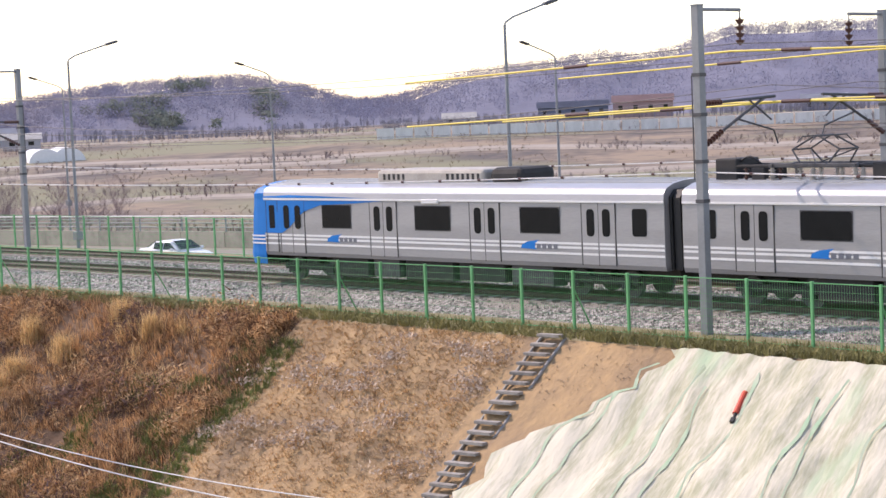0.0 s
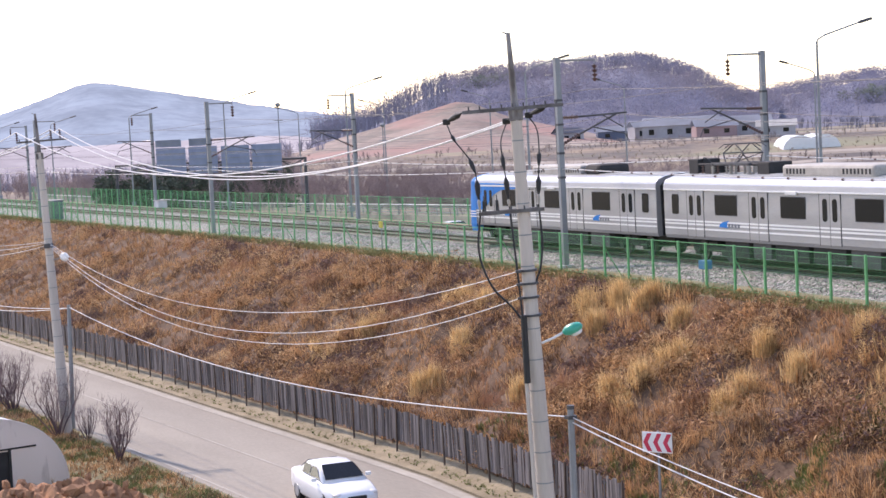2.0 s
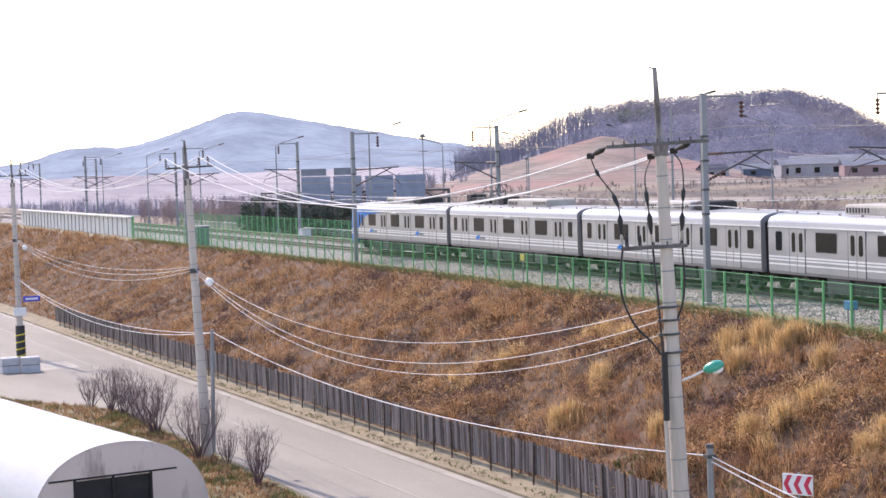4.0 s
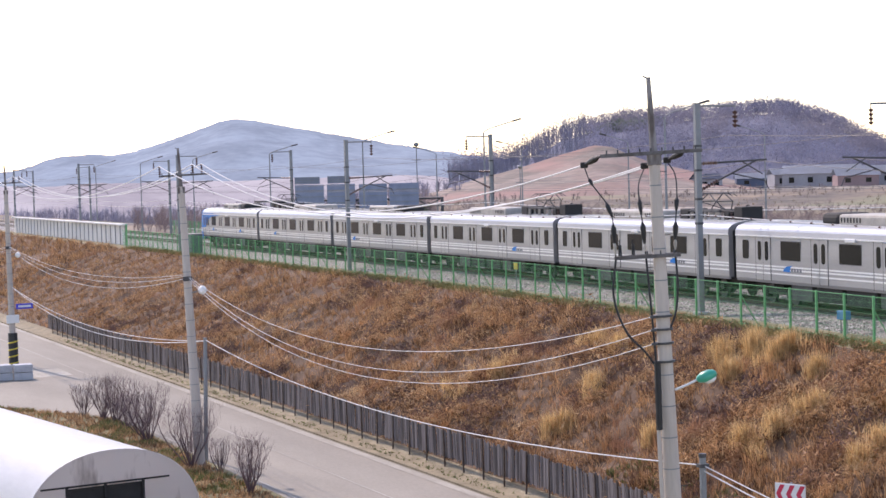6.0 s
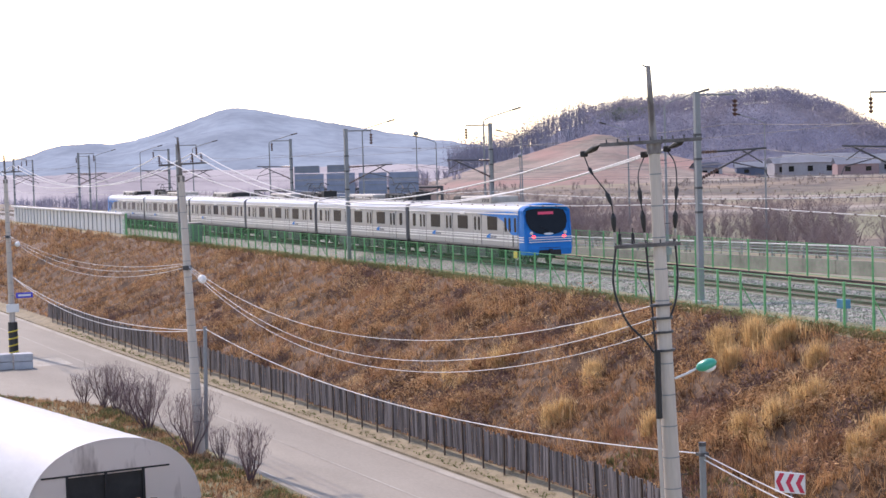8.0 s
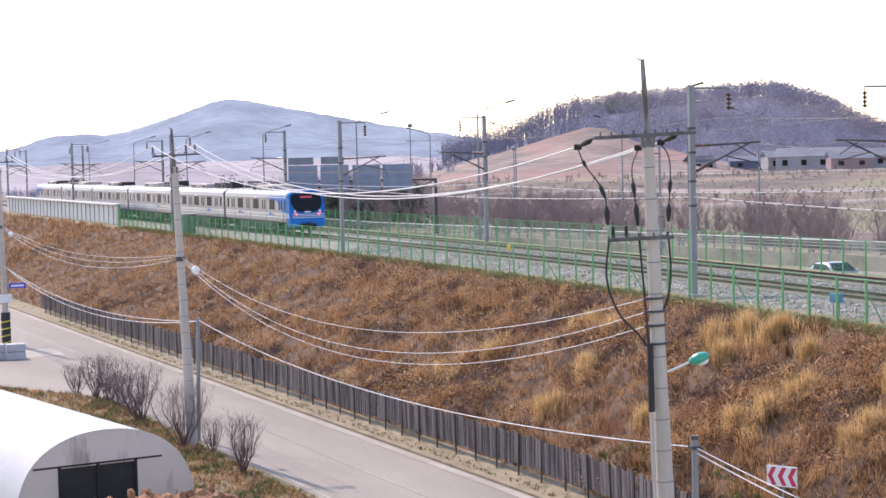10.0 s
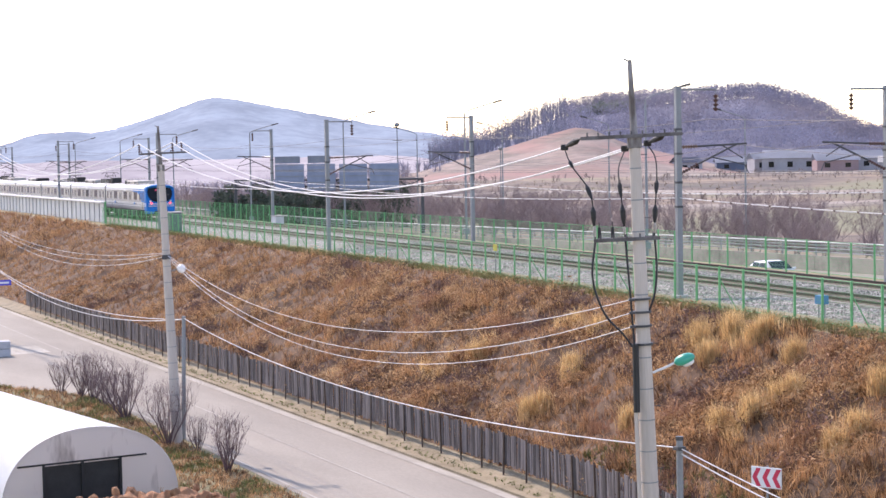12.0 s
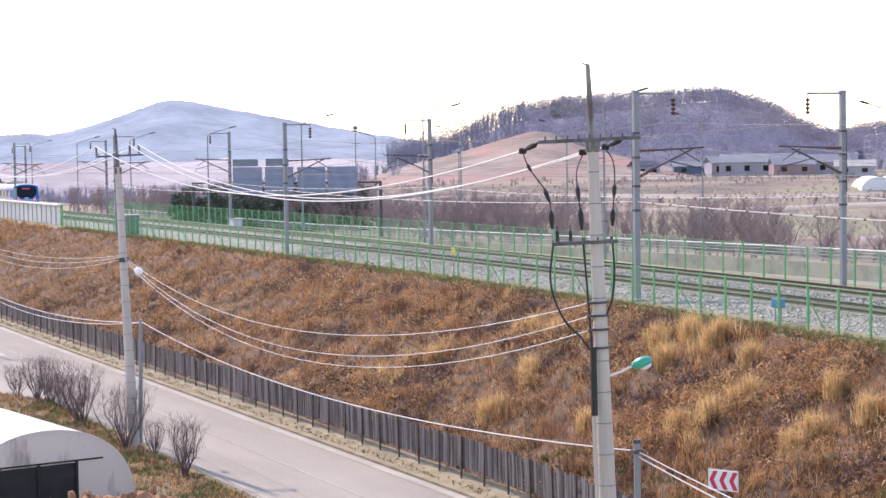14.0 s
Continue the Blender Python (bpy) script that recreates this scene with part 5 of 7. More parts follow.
# line-side cabinets: a dark one by the near fence, a white one behind the far track
for y, u, z, size, base, label in ((167.4, -3.0, -0.5, (0.55, 0.75, 1.75), (0.12, 0.15, 0.16), "dark grey line-side cabinet inside the fence"),
                                   (173.1, 8.9, -0.45, (0.45, 0.7, 0.85), (0.62, 0.63, 0.62), "small white line-side cabinet behind the far track")):
    ob = root("line_side_cabinet", Matrix.Translation(P(y, u, z)), label, "cabinet", "line-side cabinets")
    paint = mat("cabinet_paint", base, 0.6, scale=2, grain=10)
    bm = bmesh.new()
    box(bm, (-size[0], -size[1], 0.0), (size[0], size[1], size[2]), 0.05)
    body = part("case", bm, paint, ob)
    bm = bmesh.new()
    box(bm, (-size[0] - 0.08, -size[1] - 0.08, size[2]), (size[0] + 0.08, size[1] + 0.08, size[2] + 0.08), 0.03)
    part("roof", bm, M_concrete, ob)
    bm = bmesh.new()
    box(bm, (-size[0] - 0.02, -size[1] + 0.1, 0.1), (-size[0] + 0.01, size[1] - 0.1, size[2] - 0.1), 0.01)
    part("door", bm, paint, body)

# two tall thin masts beyond the highway, with heads of round lamps
for x, y, top, r in ((99.6, 240.2, 10.6, 0.4), (112.9, 234.2, 7.0, 0.34)):
    foot = land_z(x, y)
    ob = root("lamp_mast", Matrix.Translation((x, y, foot)), "slim mast with a round lamp head beyond the highway", "mast", "masts beyond the highway")
    bm = bmesh.new()
    rod(bm, (0, 0, -0.3), (0, 0, top - foot), 0.12, 0.07, n=8)
    pole = part("pole", bm, M_steel, ob)
    bm = bmesh.new()
    bmesh.ops.create_uvsphere(bm, u_segments=12, v_segments=8, radius=r, matrix=Matrix.Translation((0, 0, top - foot)) @ Matrix.Diagonal((1, 1, 0.8, 1)))
    part("lamp_head", bm, M_steel, pole)
    bm = bmesh.new()
    rod(bm, (-0.7, 0, top - foot - 2.2), (0.7, 0, top - foot - 2.2), 0.05, n=6)
    part("bracket", bm, M_steel, pole)

# small blue street sign on the far pole
ob = root("street_sign", Matrix.Translation(UP3 + Vector((0, -0.3, 0))), "small blue street sign fixed to the pole", "street sign")
bm = bmesh.new()
box(bm, (0.25, -0.03, 4.0), (1.45, 0.03, 4.38), 0.01)
board = part("panel", bm, mat("sign_blue", (0.05, 0.06, 0.55), 0.5), ob)
bm = bmesh.new()
box(bm, (0.4, -0.04, 4.12), (1.3, -0.031, 4.26))
part("lettering_bar", bm, M_white, board)
bm = bmesh.new()
rod(bm, (-0.1, 0.1, 4.2), (0.3, 0.0, 4.2), 0.025, n=6)
part("bracket", bm, M_steel, ob)

# yellow trackside marker on its post
ob = root("track_marker", Matrix.Translation(P(92.0, -3.3, -0.5)), "small yellow trackside marker on a post", "marker")
bm = bmesh.new()
rod(bm, (0, 0, 0), (0, 0, 1.5), 0.03, n=6)
part("post", bm, M_steel, ob)
bm = bmesh.new()
box(bm, (-0.04, -0.24, 1.25), (-0.01, 0.24, 1.62), 0.01)
part("plate", bm, M_yellow, ob)
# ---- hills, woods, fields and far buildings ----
# hill surface: the blue-grey of distance haze is put into its colour
M_wood_hill = mat("haze_tinted_hill", (0.175, 0.178, 0.235), 0.95, second=(0.125, 0.128, 0.175), scale=0.02, grain=0.25)
M_twig = mat("bare_twig", (0.24, 0.185, 0.175), 0.95, second=(0.14, 0.105, 0.10), scale=0.03, grain=0.5, island=0.35)
# needle green paled, with the haze put into the colour
M_pine = mat("hazy_pine_needles", (0.12, 0.14, 0.095), 0.9, second=(0.065, 0.08, 0.058), scale=0.1, grain=1.5, island=0.4)
M_cut = mat("cut_hillside", (0.29, 0.22, 0.18), 0.95, second=(0.15, 0.12, 0.095), scale=0.06, grain=0.4, stretch=(1, 1, 6), bump=0.6, bump_scale=0.6, span=(0.58, 0.9), third=((0.30, 0.17, 0.14), 0.02, 0.5, 0.62))
rng = np.random.default_rng(7)


def polar(az, r, z=0.0):
    return Vector((r * math.sin(radians(az)), r * math.cos(radians(az)), z))


def right_hill(az):
    return float(np.interp(az, (23.5, 25.3, 27.0, 28.9, 30.2, 33.8, 35.5, 36.2, 37.2), (-0.003, 0.002, 0.0165, 0.0235, 0.025, 0.027, 0.0185, 0.010, 0.002)))


def middle_hill(az):
    return float(np.interp(az, (36.6, 38.4, 39.9, 41.3, 43.1, 44.8, 46.1, 47.1, 47.8, 48.6, 50.5),
                           (0.003, 0.0085, 0.012, 0.015, 0.0155, 0.0155, 0.0125, 0.008, 0.003, 0.0, -0.004)))


def far_right_hill(az):
    return float(np.interp(az, (47.5, 49.6, 50.3, 51.4, 52.4, 53.2, 54.8, 56.0, 56.9, 57.4, 58.5, 59.5, 60.2, 64.8, 72.0, 84.0),
                           (-0.001, 0.002, 0.005, 0.0105, 0.014, 0.016, 0.0185, 0.022, 0.019, 0.018, 0.0233, 0.0285, 0.0318, 0.0315, 0.029, 0.023)))


def hill(name, az0, az1, ridge, crest, foot, label, step=0.35):
    """A wooded hill: from its foot up to a crest whose height above the eye follows crest(az)."""
    verts, faces, tops = [], [], []
    n_r = 9
    cols = int((az1 - az0) / step) + 1
    for i in range(cols):
        az = az0 + (az1 - az0) * i / (cols - 1)
        zc = max(6.1 + crest(az) * ridge, land_z(*polar(az, foot).xy) - 1)
        zf = land_z(*polar(az, foot).xy) - 0.4
        for j in range(n_r + 3):
            k = j / n_r
            r = foot + (ridge - foot) * k
            z = zf + (zc - zf) * math.sin(min(k, 1.0) * math.pi / 2) ** 1.1 if k <= 1 else zc - (zc - zf) * (k - 1) * 1.5
            p = polar(az, r, z)
            p.z += 1.3 * noise.noise(p * 0.03) * min(1, k * 2)
            verts.append(p)
    m = n_r + 3
    for i in range(cols - 1):
        for j in range(m - 1):
            faces.append((i * m + j, (i + 1) * m + j, (i + 1) * m + j + 1, i * m + j + 1))
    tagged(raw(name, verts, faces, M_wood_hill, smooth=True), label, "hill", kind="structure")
    return np.array([v[:] for v in verts]).reshape(cols, m, 3)


def strokes(name, roots, heights, per, spread, width, material, label, category="woods", up=0.55, trunk=True, lean=1.0):
    """Bare trees as one mesh: each a trunk and a fan of tapered twigs."""
    n = len(roots)
    roots, heights = np.asarray(roots, float), np.asarray(heights, float)
    t = rng.uniform(0.15, 0.72, (n, per))
    base = np.repeat(roots[:, None, :], per, 1)
    base[..., 2] += heights[:, None] * t * 0.8
    ang = rng.uniform(0, 2 * np.pi, (n, per))
    out = rng.uniform(0.25, 1.0, (n, per)) * spread * heights[:, None] * lean
    rise = (rng.uniform(up * 0.5, up, (n, per))) * heights[:, None] * (1 - t * 0.55)
    tip = base + np.stack([np.cos(ang) * out, np.sin(ang) * out, rise], -1)
    tip[..., 2] = np.minimum(tip[..., 2], roots[:, None, 2] + heights[:, None] * rng.uniform(0.8, 1.05, (n, per)))
    w = width * heights[:, None] * rng.uniform(0.6, 1.2, (n, per))
    side = np.stack([np.sin(ang + 1.2) * w, np.cos(ang + 1.2) * w, np.zeros_like(w)], -1)
    tri = np.stack([base - side, base + side, tip], 2).reshape(-1, 3)
    if trunk:
        w = (width * 2.2 * heights)[:, None]
        for d in ((1, 0.2, 0), (-0.2, 1, 0)):
            s = w * np.array(d)
            top = roots + np.stack([rng.normal(0, 0.03, n) * heights, rng.normal(0, 0.03, n) * heights, heights * 0.92], 1)
            tri = np.concatenate([tri, np.stack([roots - s, roots + s, top], 1).reshape(-1, 3)])
    faces = np.arange(len(tri)).reshape(-1, 3)
    me = bpy.data.meshes.new(name)
    me.from_pydata(tri.tolist(), [], faces.tolist())
    me.materials.append(material)
    return tagged(new(name, me), label, category, kind="stuff")


def needle_mass(name, centres, radii, per, size, material, label, category="trees", flat=0.75, slim=1.0):
    centres, radii = np.asarray(centres, float), np.asarray(radii, float)
    n = len(centres)
    d = rng.normal(0, 1, (n, per, 3))
    d /= np.linalg.norm(d, axis=2, keepdims=True)
    rad = radii[:, None] * rng.uniform(0.55, 1.08, (n, per))
    p = centres[:, None, :] + d * rad[..., None] * np.array([1, 1, flat])
    s = size * rng.uniform(0.5, 1.3, (n, per, 1))
    u, w = rng.normal(0, 1, (n, per, 3)) * s, rng.normal(0, 1, (n, per, 3)) * s
    u = u * 0.5 * slim
    tri = np.stack([p - u, p + u, p + w], 2).reshape(-1, 3)
    me = bpy.data.meshes.new(name)
    me.from_pydata(tri.tolist(), [], np.arange(len(tri)).reshape(-1, 3).tolist())
    me.materials.append(material)
    return tagged(new(name, me), label, category, kind="stuff")


# far crowns and trunks: haze is mixed into these pale violet-blue colours
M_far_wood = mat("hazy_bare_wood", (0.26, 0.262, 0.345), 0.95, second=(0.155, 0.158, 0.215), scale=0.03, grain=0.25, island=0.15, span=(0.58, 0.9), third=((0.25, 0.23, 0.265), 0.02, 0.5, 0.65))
M_far_trunk = mat("hazy_far_trunk", (0.26, 0.25, 0.30), 0.95, second=(0.19, 0.185, 0.22), scale=0.05, island=0.3)
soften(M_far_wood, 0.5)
for name, az0, az1, ridge, crest, foot, label, count in (
        ("right_hill", 23.5, 38.0, 640, right_hill, 500, "low hill under bare winter woods", 2600),
        ("middle_hill", 35.5, 50.5, 760, middle_hill, 560, "low wooded hill behind the fields", 2300),
        ("far_right_hill", 47.5, 84.0, 820, far_right_hill, 600, "long wooded ridge behind the fields", 3600)):
    g = hill("hill", az0, az1, ridge, crest, foot, label)
    c, m, _ = g.shape
    i, j = rng.integers(0, c - 1, count), rng.integers(1, m - 2, count)
    edge = rng.random(count) < 0.3
    j = np.where(edge, m - 4, j)
    a, b = rng.random(count)[:, None], rng.random(count)[:, None]
    pts = g[i, j] * (1 - a) * (1 - b) + g[i + 1, j] * a * (1 - b) + g[i, j + 1] * (1 - a) * b + g[i + 1, j + 1] * a * b
    keep = pts[:, 2] > np.array([land_z(p[0], p[1]) for p in pts]) + 1.2
    hts = rng.uniform(5.5, 9.0, keep.sum())
    pts = pts[keep]
    azs = np.degrees(np.arctan2(pts[:, 0], pts[:, 1]))
    thin = azs < 27.8
    hts = np.where(thin, hts * 1.15, hts * 0.62)
    seen = thin | (rng.random(len(hts)) < 0.3)
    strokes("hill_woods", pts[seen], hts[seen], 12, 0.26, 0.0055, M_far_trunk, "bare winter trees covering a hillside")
    full = ~thin | (rng.random(len(hts)) < 0.22)
    pts, hts = pts[full], hts[full]
    crowns = pts + np.stack([0 * hts, 0 * hts, hts * 0.62], 1)
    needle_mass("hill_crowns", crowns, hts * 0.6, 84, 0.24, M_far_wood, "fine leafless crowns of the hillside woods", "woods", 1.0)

# evergreen patches on the middle and right hills, their green greyed to paint in haze
cs, rs = [], []
for k in range(420):
    az, r = rng.uniform(39.8, 46.0), rng.uniform(565, 715)
    if noise.noise(Vector((az * 0.8, r * 0.02, 1.0))) > 0.05 + 0.06 * abs(az - 43.2):
        k = (r - 560) / 200
        zf = land_z(*polar(az, 560).xy) - 0.4
        cs.append(polar(az, r, zf + (6.1 + middle_hill(az) * 760 - zf) * math.sin(k * math.pi / 2) ** 1.1 + 2.5)[:])
        rs.append(rng.uniform(2.0, 3.6))
for k in range(60):
    az, r = rng.uniform(27.9, 30.2), rng.uniform(600, 645)
    cs.append(polar(az, r, 6.1 + right_hill(az) * 640 - (645 - r) * 0.05 + 0.8)[:])
    rs.append(rng.uniform(2.5, 4.0))
needle_mass("hill_pines", cs, rs, 110, 0.6, soften(mat("hazy_far_pine", (0.21, 0.235, 0.19), 0.95, second=(0.14, 0.16, 0.135), scale=0.1, grain=1.5, island=0.3), 0.3), "dark evergreen trees on the hillside", "woods")

# the bare cut hillside, in shallow terraces
verts, faces = [], []
for i in range(61):
    az = 22.6 + 10.6 * i / 60
    top = float(np.interp(az, (22.6, 25.0, 28.05, 28.6, 29.85, 33.2), (1.0, 5.2, 12.0, 11.6, 7.0, 0.0)))
    for j in range(17):
        k = j / 16
        r = 400 + 90 * k
        z = land_z(*polar(az, r).xy) + top * (0.75 * k + 0.25 * (math.floor(k * 5) / 5)) - 0.2
        p = polar(az, r, z)
        p.z += 0.5 * noise.noise(p * 0.08)
        verts.append(p)
for i in range(60):
    for j in range(16):
        faces.append((i * 17 + j, (i + 1) * 17 + j, (i + 1) * 17 + j + 1, i * 17 + j + 1))
tagged(raw("cut_hillside", verts, faces, M_cut, smooth=True), "bare reddish terraced cut in the hillside", "hill", kind="structure")

# the mountain far behind; haze is put into its blue colour and faint glow
M_mountain = mat("haze_blue_mountain", (0.22, 0.26, 0.315), 1.0, second=(0.14, 0.165, 0.21), scale=0.012, grain=0.06, emit=(0.36, 0.46, 0.56), emit_strength=0.25, spec=0.0, span=(0.58, 0.92))
# pale colour and emission here imitate haze, not the land itself
M_lowland = mat("painted_haze_lowland", (0.34, 0.32, 0.33), 1.0, second=(0.20, 0.19, 0.21), scale=0.02, grain=0.12, emit=(0.52, 0.50, 0.56), emit_strength=0.30, spec=0.0, span=(0.58, 0.92))
verts, faces = [], []
for i in range(481):
    az = -8 + 46.0 * i / 480
    d = az - 16.85
    el = 0.0075 + 0.0275 * max(0.0, 1 - abs(d) / (8.6 if d > 0 else 5.0)) ** 1.12 + 0.0085 * math.exp(-((az - 11.8) / 1.25) ** 2) - 0.001 * math.exp(-(d / 0.35) ** 2)
    el += 0.0007 * noise.noise(Vector((az * 2.1, 0, 3))) + 0.0004 * noise.noise(Vector((az * 9, 0, 1))) + 0.0003 * noise.noise(Vector((az * 37, 0, 7)))
    for j in range(24):
        k = j / 23
        p = polar(az, 2600 + 700 * k, -8 + (14.1 + el * 3300) * k ** 0.85)
        p.z += 60 * k * (1 - k) * noise.noise(p * 0.004) + 8 * min(1, 4 * (1 - k)) * k * noise.noise(p * 0.013)
        verts.append(p)
for i in range(480):
    for j in range(23):
        faces.append((i * 24 + j, (i + 1) * 24 + j, (i + 1) * 24 + j + 1, i * 24 + j + 1))
tagged(raw("backdrop_mountain", verts, faces, M_mountain, smooth=True), "mountain ridge in the distance, painted hazy blue with a faint glow", "mountain", kind="structure")

# raised backdrop before the mountain: pale colour and glow imitate haze over low country
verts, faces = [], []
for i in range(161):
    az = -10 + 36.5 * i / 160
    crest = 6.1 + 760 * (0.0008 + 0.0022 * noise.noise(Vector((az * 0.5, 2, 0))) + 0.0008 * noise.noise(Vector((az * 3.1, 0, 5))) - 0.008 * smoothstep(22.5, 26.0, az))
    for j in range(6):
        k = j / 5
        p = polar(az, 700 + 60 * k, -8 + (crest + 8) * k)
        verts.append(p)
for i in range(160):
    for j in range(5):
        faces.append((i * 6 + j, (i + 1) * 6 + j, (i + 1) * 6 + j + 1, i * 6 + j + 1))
tagged(raw("backdrop_lowland", verts, faces, M_lowland, smooth=True), "raised pale glowing backdrop imitating haze over low country before the mountain", "land", kind="structure")

# bare woods below the highway
pts, hs = [], []
for k in range(600):
    y = rng.uniform(40, 340)
    u = 27 + 42 * rng.random() ** 1.5
    p = P(y, u)
    az = math.degrees(math.atan2(p.x, p.y))
    if az > 41 or (az > 38 and rng.random() < 0.5):
        continue
    z = float(np.interp(u, (25.5, 41, 44, 58, 64), (parapet_z(y) - 1.5, -2.6, -2.7, -6.6, -7.2)))
    pts.append((p.x, p.y, z - 0.1))
    hs.append(rng.uniform(1.4, 2.9) - z)


def tree_skeleton(seed):
    """One leafless tree of unit height: thin three-sided limbs in three orders, as (start, end, r0, r1)."""
    r = random.Random(seed)
    segs = []

    def limb(p, d, length, rad, order):
        q = p
        n = 3
        for i in range(n):
            d = (d + Vector((r.gauss(0, 0.16), r.gauss(0, 0.16), r.gauss(0.05, 0.08)))).normalized()
            e = q + d * length / n
            r0, r1 = rad * (1 - 0.75 * i / n), rad * (1 - 0.75 * (i + 1) / n)
            segs.append((q, e, r0, r1))
            if order < 3:
                for _ in range((2, 3, 3)[order]):
                    a = r.uniform(0, 6.283)
                    side = Vector((math.cos(a), math.sin(a), r.uniform(0.3, 1.1))).normalized()
                    limb(q.lerp(e, r.random()), (d * 0.5 + side).normalized(), length * r.uniform(0.38, 0.6), max(r1 * 0.6, 0.0016), order + 1)
            q = e
    limb(Vector((0, 0, -0.02)), Vector((0, 0, 1)), 0.72, 0.016, 0)
    return segs


def bare_woods(name, roots, heights, material, label, seeds=5, thick=1.0):
    """Leafless trees as one mesh; each limb is a flat-sided taper of two crossed triangles."""
    protos = []
    for k in range(seeds):
        tri = []
        for a, b, r0, r1 in tree_skeleton(k):
            d = b - a
            s1 = d.cross(Vector((0.3, 0.9, 0.2))).normalized() * r0 * thick
            s2 = d.cross(s1).normalized() * r0 * thick
            tri += [a - s1, a + s1, b, a - s2, a + s2, b]
        arr = np.array([v[:] for v in tri])
        protos.append(arr / arr[:, 2].max())
    out = []
    for k, (p, h) in enumerate(zip(roots, heights)):
        a = rng.uniform(0, 6.283)
        c, sn = math.cos(a), math.sin(a)
        w = rng.uniform(0.85, 1.25)
        m = protos[k % seeds] @ np.array([[c * w, sn * w, 0], [-sn * w, c * w, 0], [0, 0, 1]])
        out.append(m * h + np.array(p))
    tri = np.concatenate(out)
    me = bpy.data.meshes.new(name)
    me.from_pydata(tri.tolist(), [], np.arange(len(tri)).reshape(-1, 3).tolist())
    me.materials.append(material)
    return tagged(new(name, me), label, "woods", kind="stuff")


M_road_twig = soften(mat("roadside_twig", (0.38, 0.305, 0.30), 0.95, second=(0.17, 0.13, 0.135), scale=0.05, grain=0.5, island=0.35), 0.3)
bare_woods("roadside_woods", pts, hs, M_road_twig, "leafless grey-brown trees below the highway", thick=1.25)

# leafless woods on the low land to the north, nearer and further
pts, hs = [], []
for k in range(420):
    az, r = rng.uniform(4.0, 23.0), rng.uniform(262, 360)
    q = polar(az, r)
    if q.x < P(q.y, 34).x and az > 9.5:
        continue
    pts.append((q.x, q.y, land_z(q.x, q.y)))
    hs.append(rng.uniform(5.5, 8.2))
bare_woods("lowland_woods", pts, hs, M_road_twig, "leafless woods on the low land", thick=1.5)
pts, hs = [], []
for k in range(900):
    az = rng.uniform(2.0, 24.0)
    r = 480 + 70 * rng.integers(0, 4) + rng.normal(0, 15)
    if noise.noise(Vector((az * 0.6, r * 0.01, 4.0))) < -0.1:
        continue
    q = polar(az, r)
    pts.append((q.x, q.y, land_z(q.x, q.y) - 0.3))
    hs.append(rng.uniform(5, 8))
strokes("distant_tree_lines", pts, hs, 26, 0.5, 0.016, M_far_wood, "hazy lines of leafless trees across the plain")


# scrub lines in the fields
pts, hs = [], []
for k in range(3600):
    az = rng.uniform(22, 68)
    r = 200 + 60 * rng.integers(0, 5) + rng.normal(0, 5)
    p = polar(az, r)
    if noise.noise(Vector((az * 0.4, r * 0.01, 0))) < -0.05 or p.x < P(p.y, 60).x:
        continue
    pts.append((p.x, p.y, land_z(p.x, p.y)))
    hs.append(rng.uniform(0.8, 2.6))
strokes("field_scrub", pts, hs, 14, 0.5, 0.02, M_twig, "dry scrub along the field edges", "scrub", trunk=False)

# a belt of scrub and young trees at the foot of the hills
pts, hs = [], []
for k in range(2600):
    p = polar(rng.uniform(37.5, 72), rng.uniform(425, 585))
    if noise.noise(Vector((p.x, p.y, 0)) * 0.02) > -0.02:
        pts.append((p.x, p.y, land_z(p.x, p.y) - 0.2))
        hs.append(rng.uniform(1.8, 4.2))
strokes("hill_foot_scrub", pts, hs, 26, 0.45, 0.012, M_far_trunk, "haze-tinted grey-violet scrub at the foot of the hills", "scrub")

# rough dry grass over the fields
pts, hs = [], []
for k in range(11000):
    p = polar(rng.uniform(22, 70), rng.uniform(130, 430))
    if p.x < P(p.y, 62).x or noise.noise(Vector((p.x, p.y, 0)) * 0.03) < -0.15:
        continue
    pts.append((p.x, p.y, land_z(p.x, p.y) - 0.1))
    hs.append(rng.uniform(0.35, 1.1))
strokes("field_grass", pts, hs, 8, 0.9, 0.05, mat("field_stalks", (0.30, 0.22, 0.14), 0.95, second=(0.12, 0.09, 0.065), scale=0.05, grain=0.5, island=0.5), "rough dry grass over the fallow fields", "grass", trunk=False)

# pale field roads and a long white parapet
M_pale = mat("pale_track", (0.36, 0.31, 0.255), 0.95, second=(0.27, 0.225, 0.18), scale=0.05, grain=0.6)
for name, r0, slope, az0, az1, w in (("field_road", 300, 0.6, 22, 48, 5), ("field_road", 345, -0.8, 24, 70, 6), ("field_road", 245, 1.6, 38, 70, 5), ("field_road", 405, 0.4, 30, 72, 5)):
    verts, faces = [], []
    for i in range(81):
        az = az0 + (az1 - az0) * i / 80
        r = r0 + slope * (az - az0) + 4 * math.sin(az * 0.5)
        for rr, dz in ((r - 6, -1.5), (r, 0.3), (r + w, 0.3), (r + w + 4, -1.5)):
            q = polar(az, rr)
            verts.append(Vector((q.x, q.y, land_z(q.x, q.y) + dz)))
        if i:
            faces += [(4 * i - 4 + j, 4 * i - 3 + j, 4 * i + 1 + j, 4 * i + j) for j in range(3)]
    tagged(raw(name, verts, faces, M_pale), "pale dirt road across the fields", "road", kind="structure")
bm = bmesh.new()
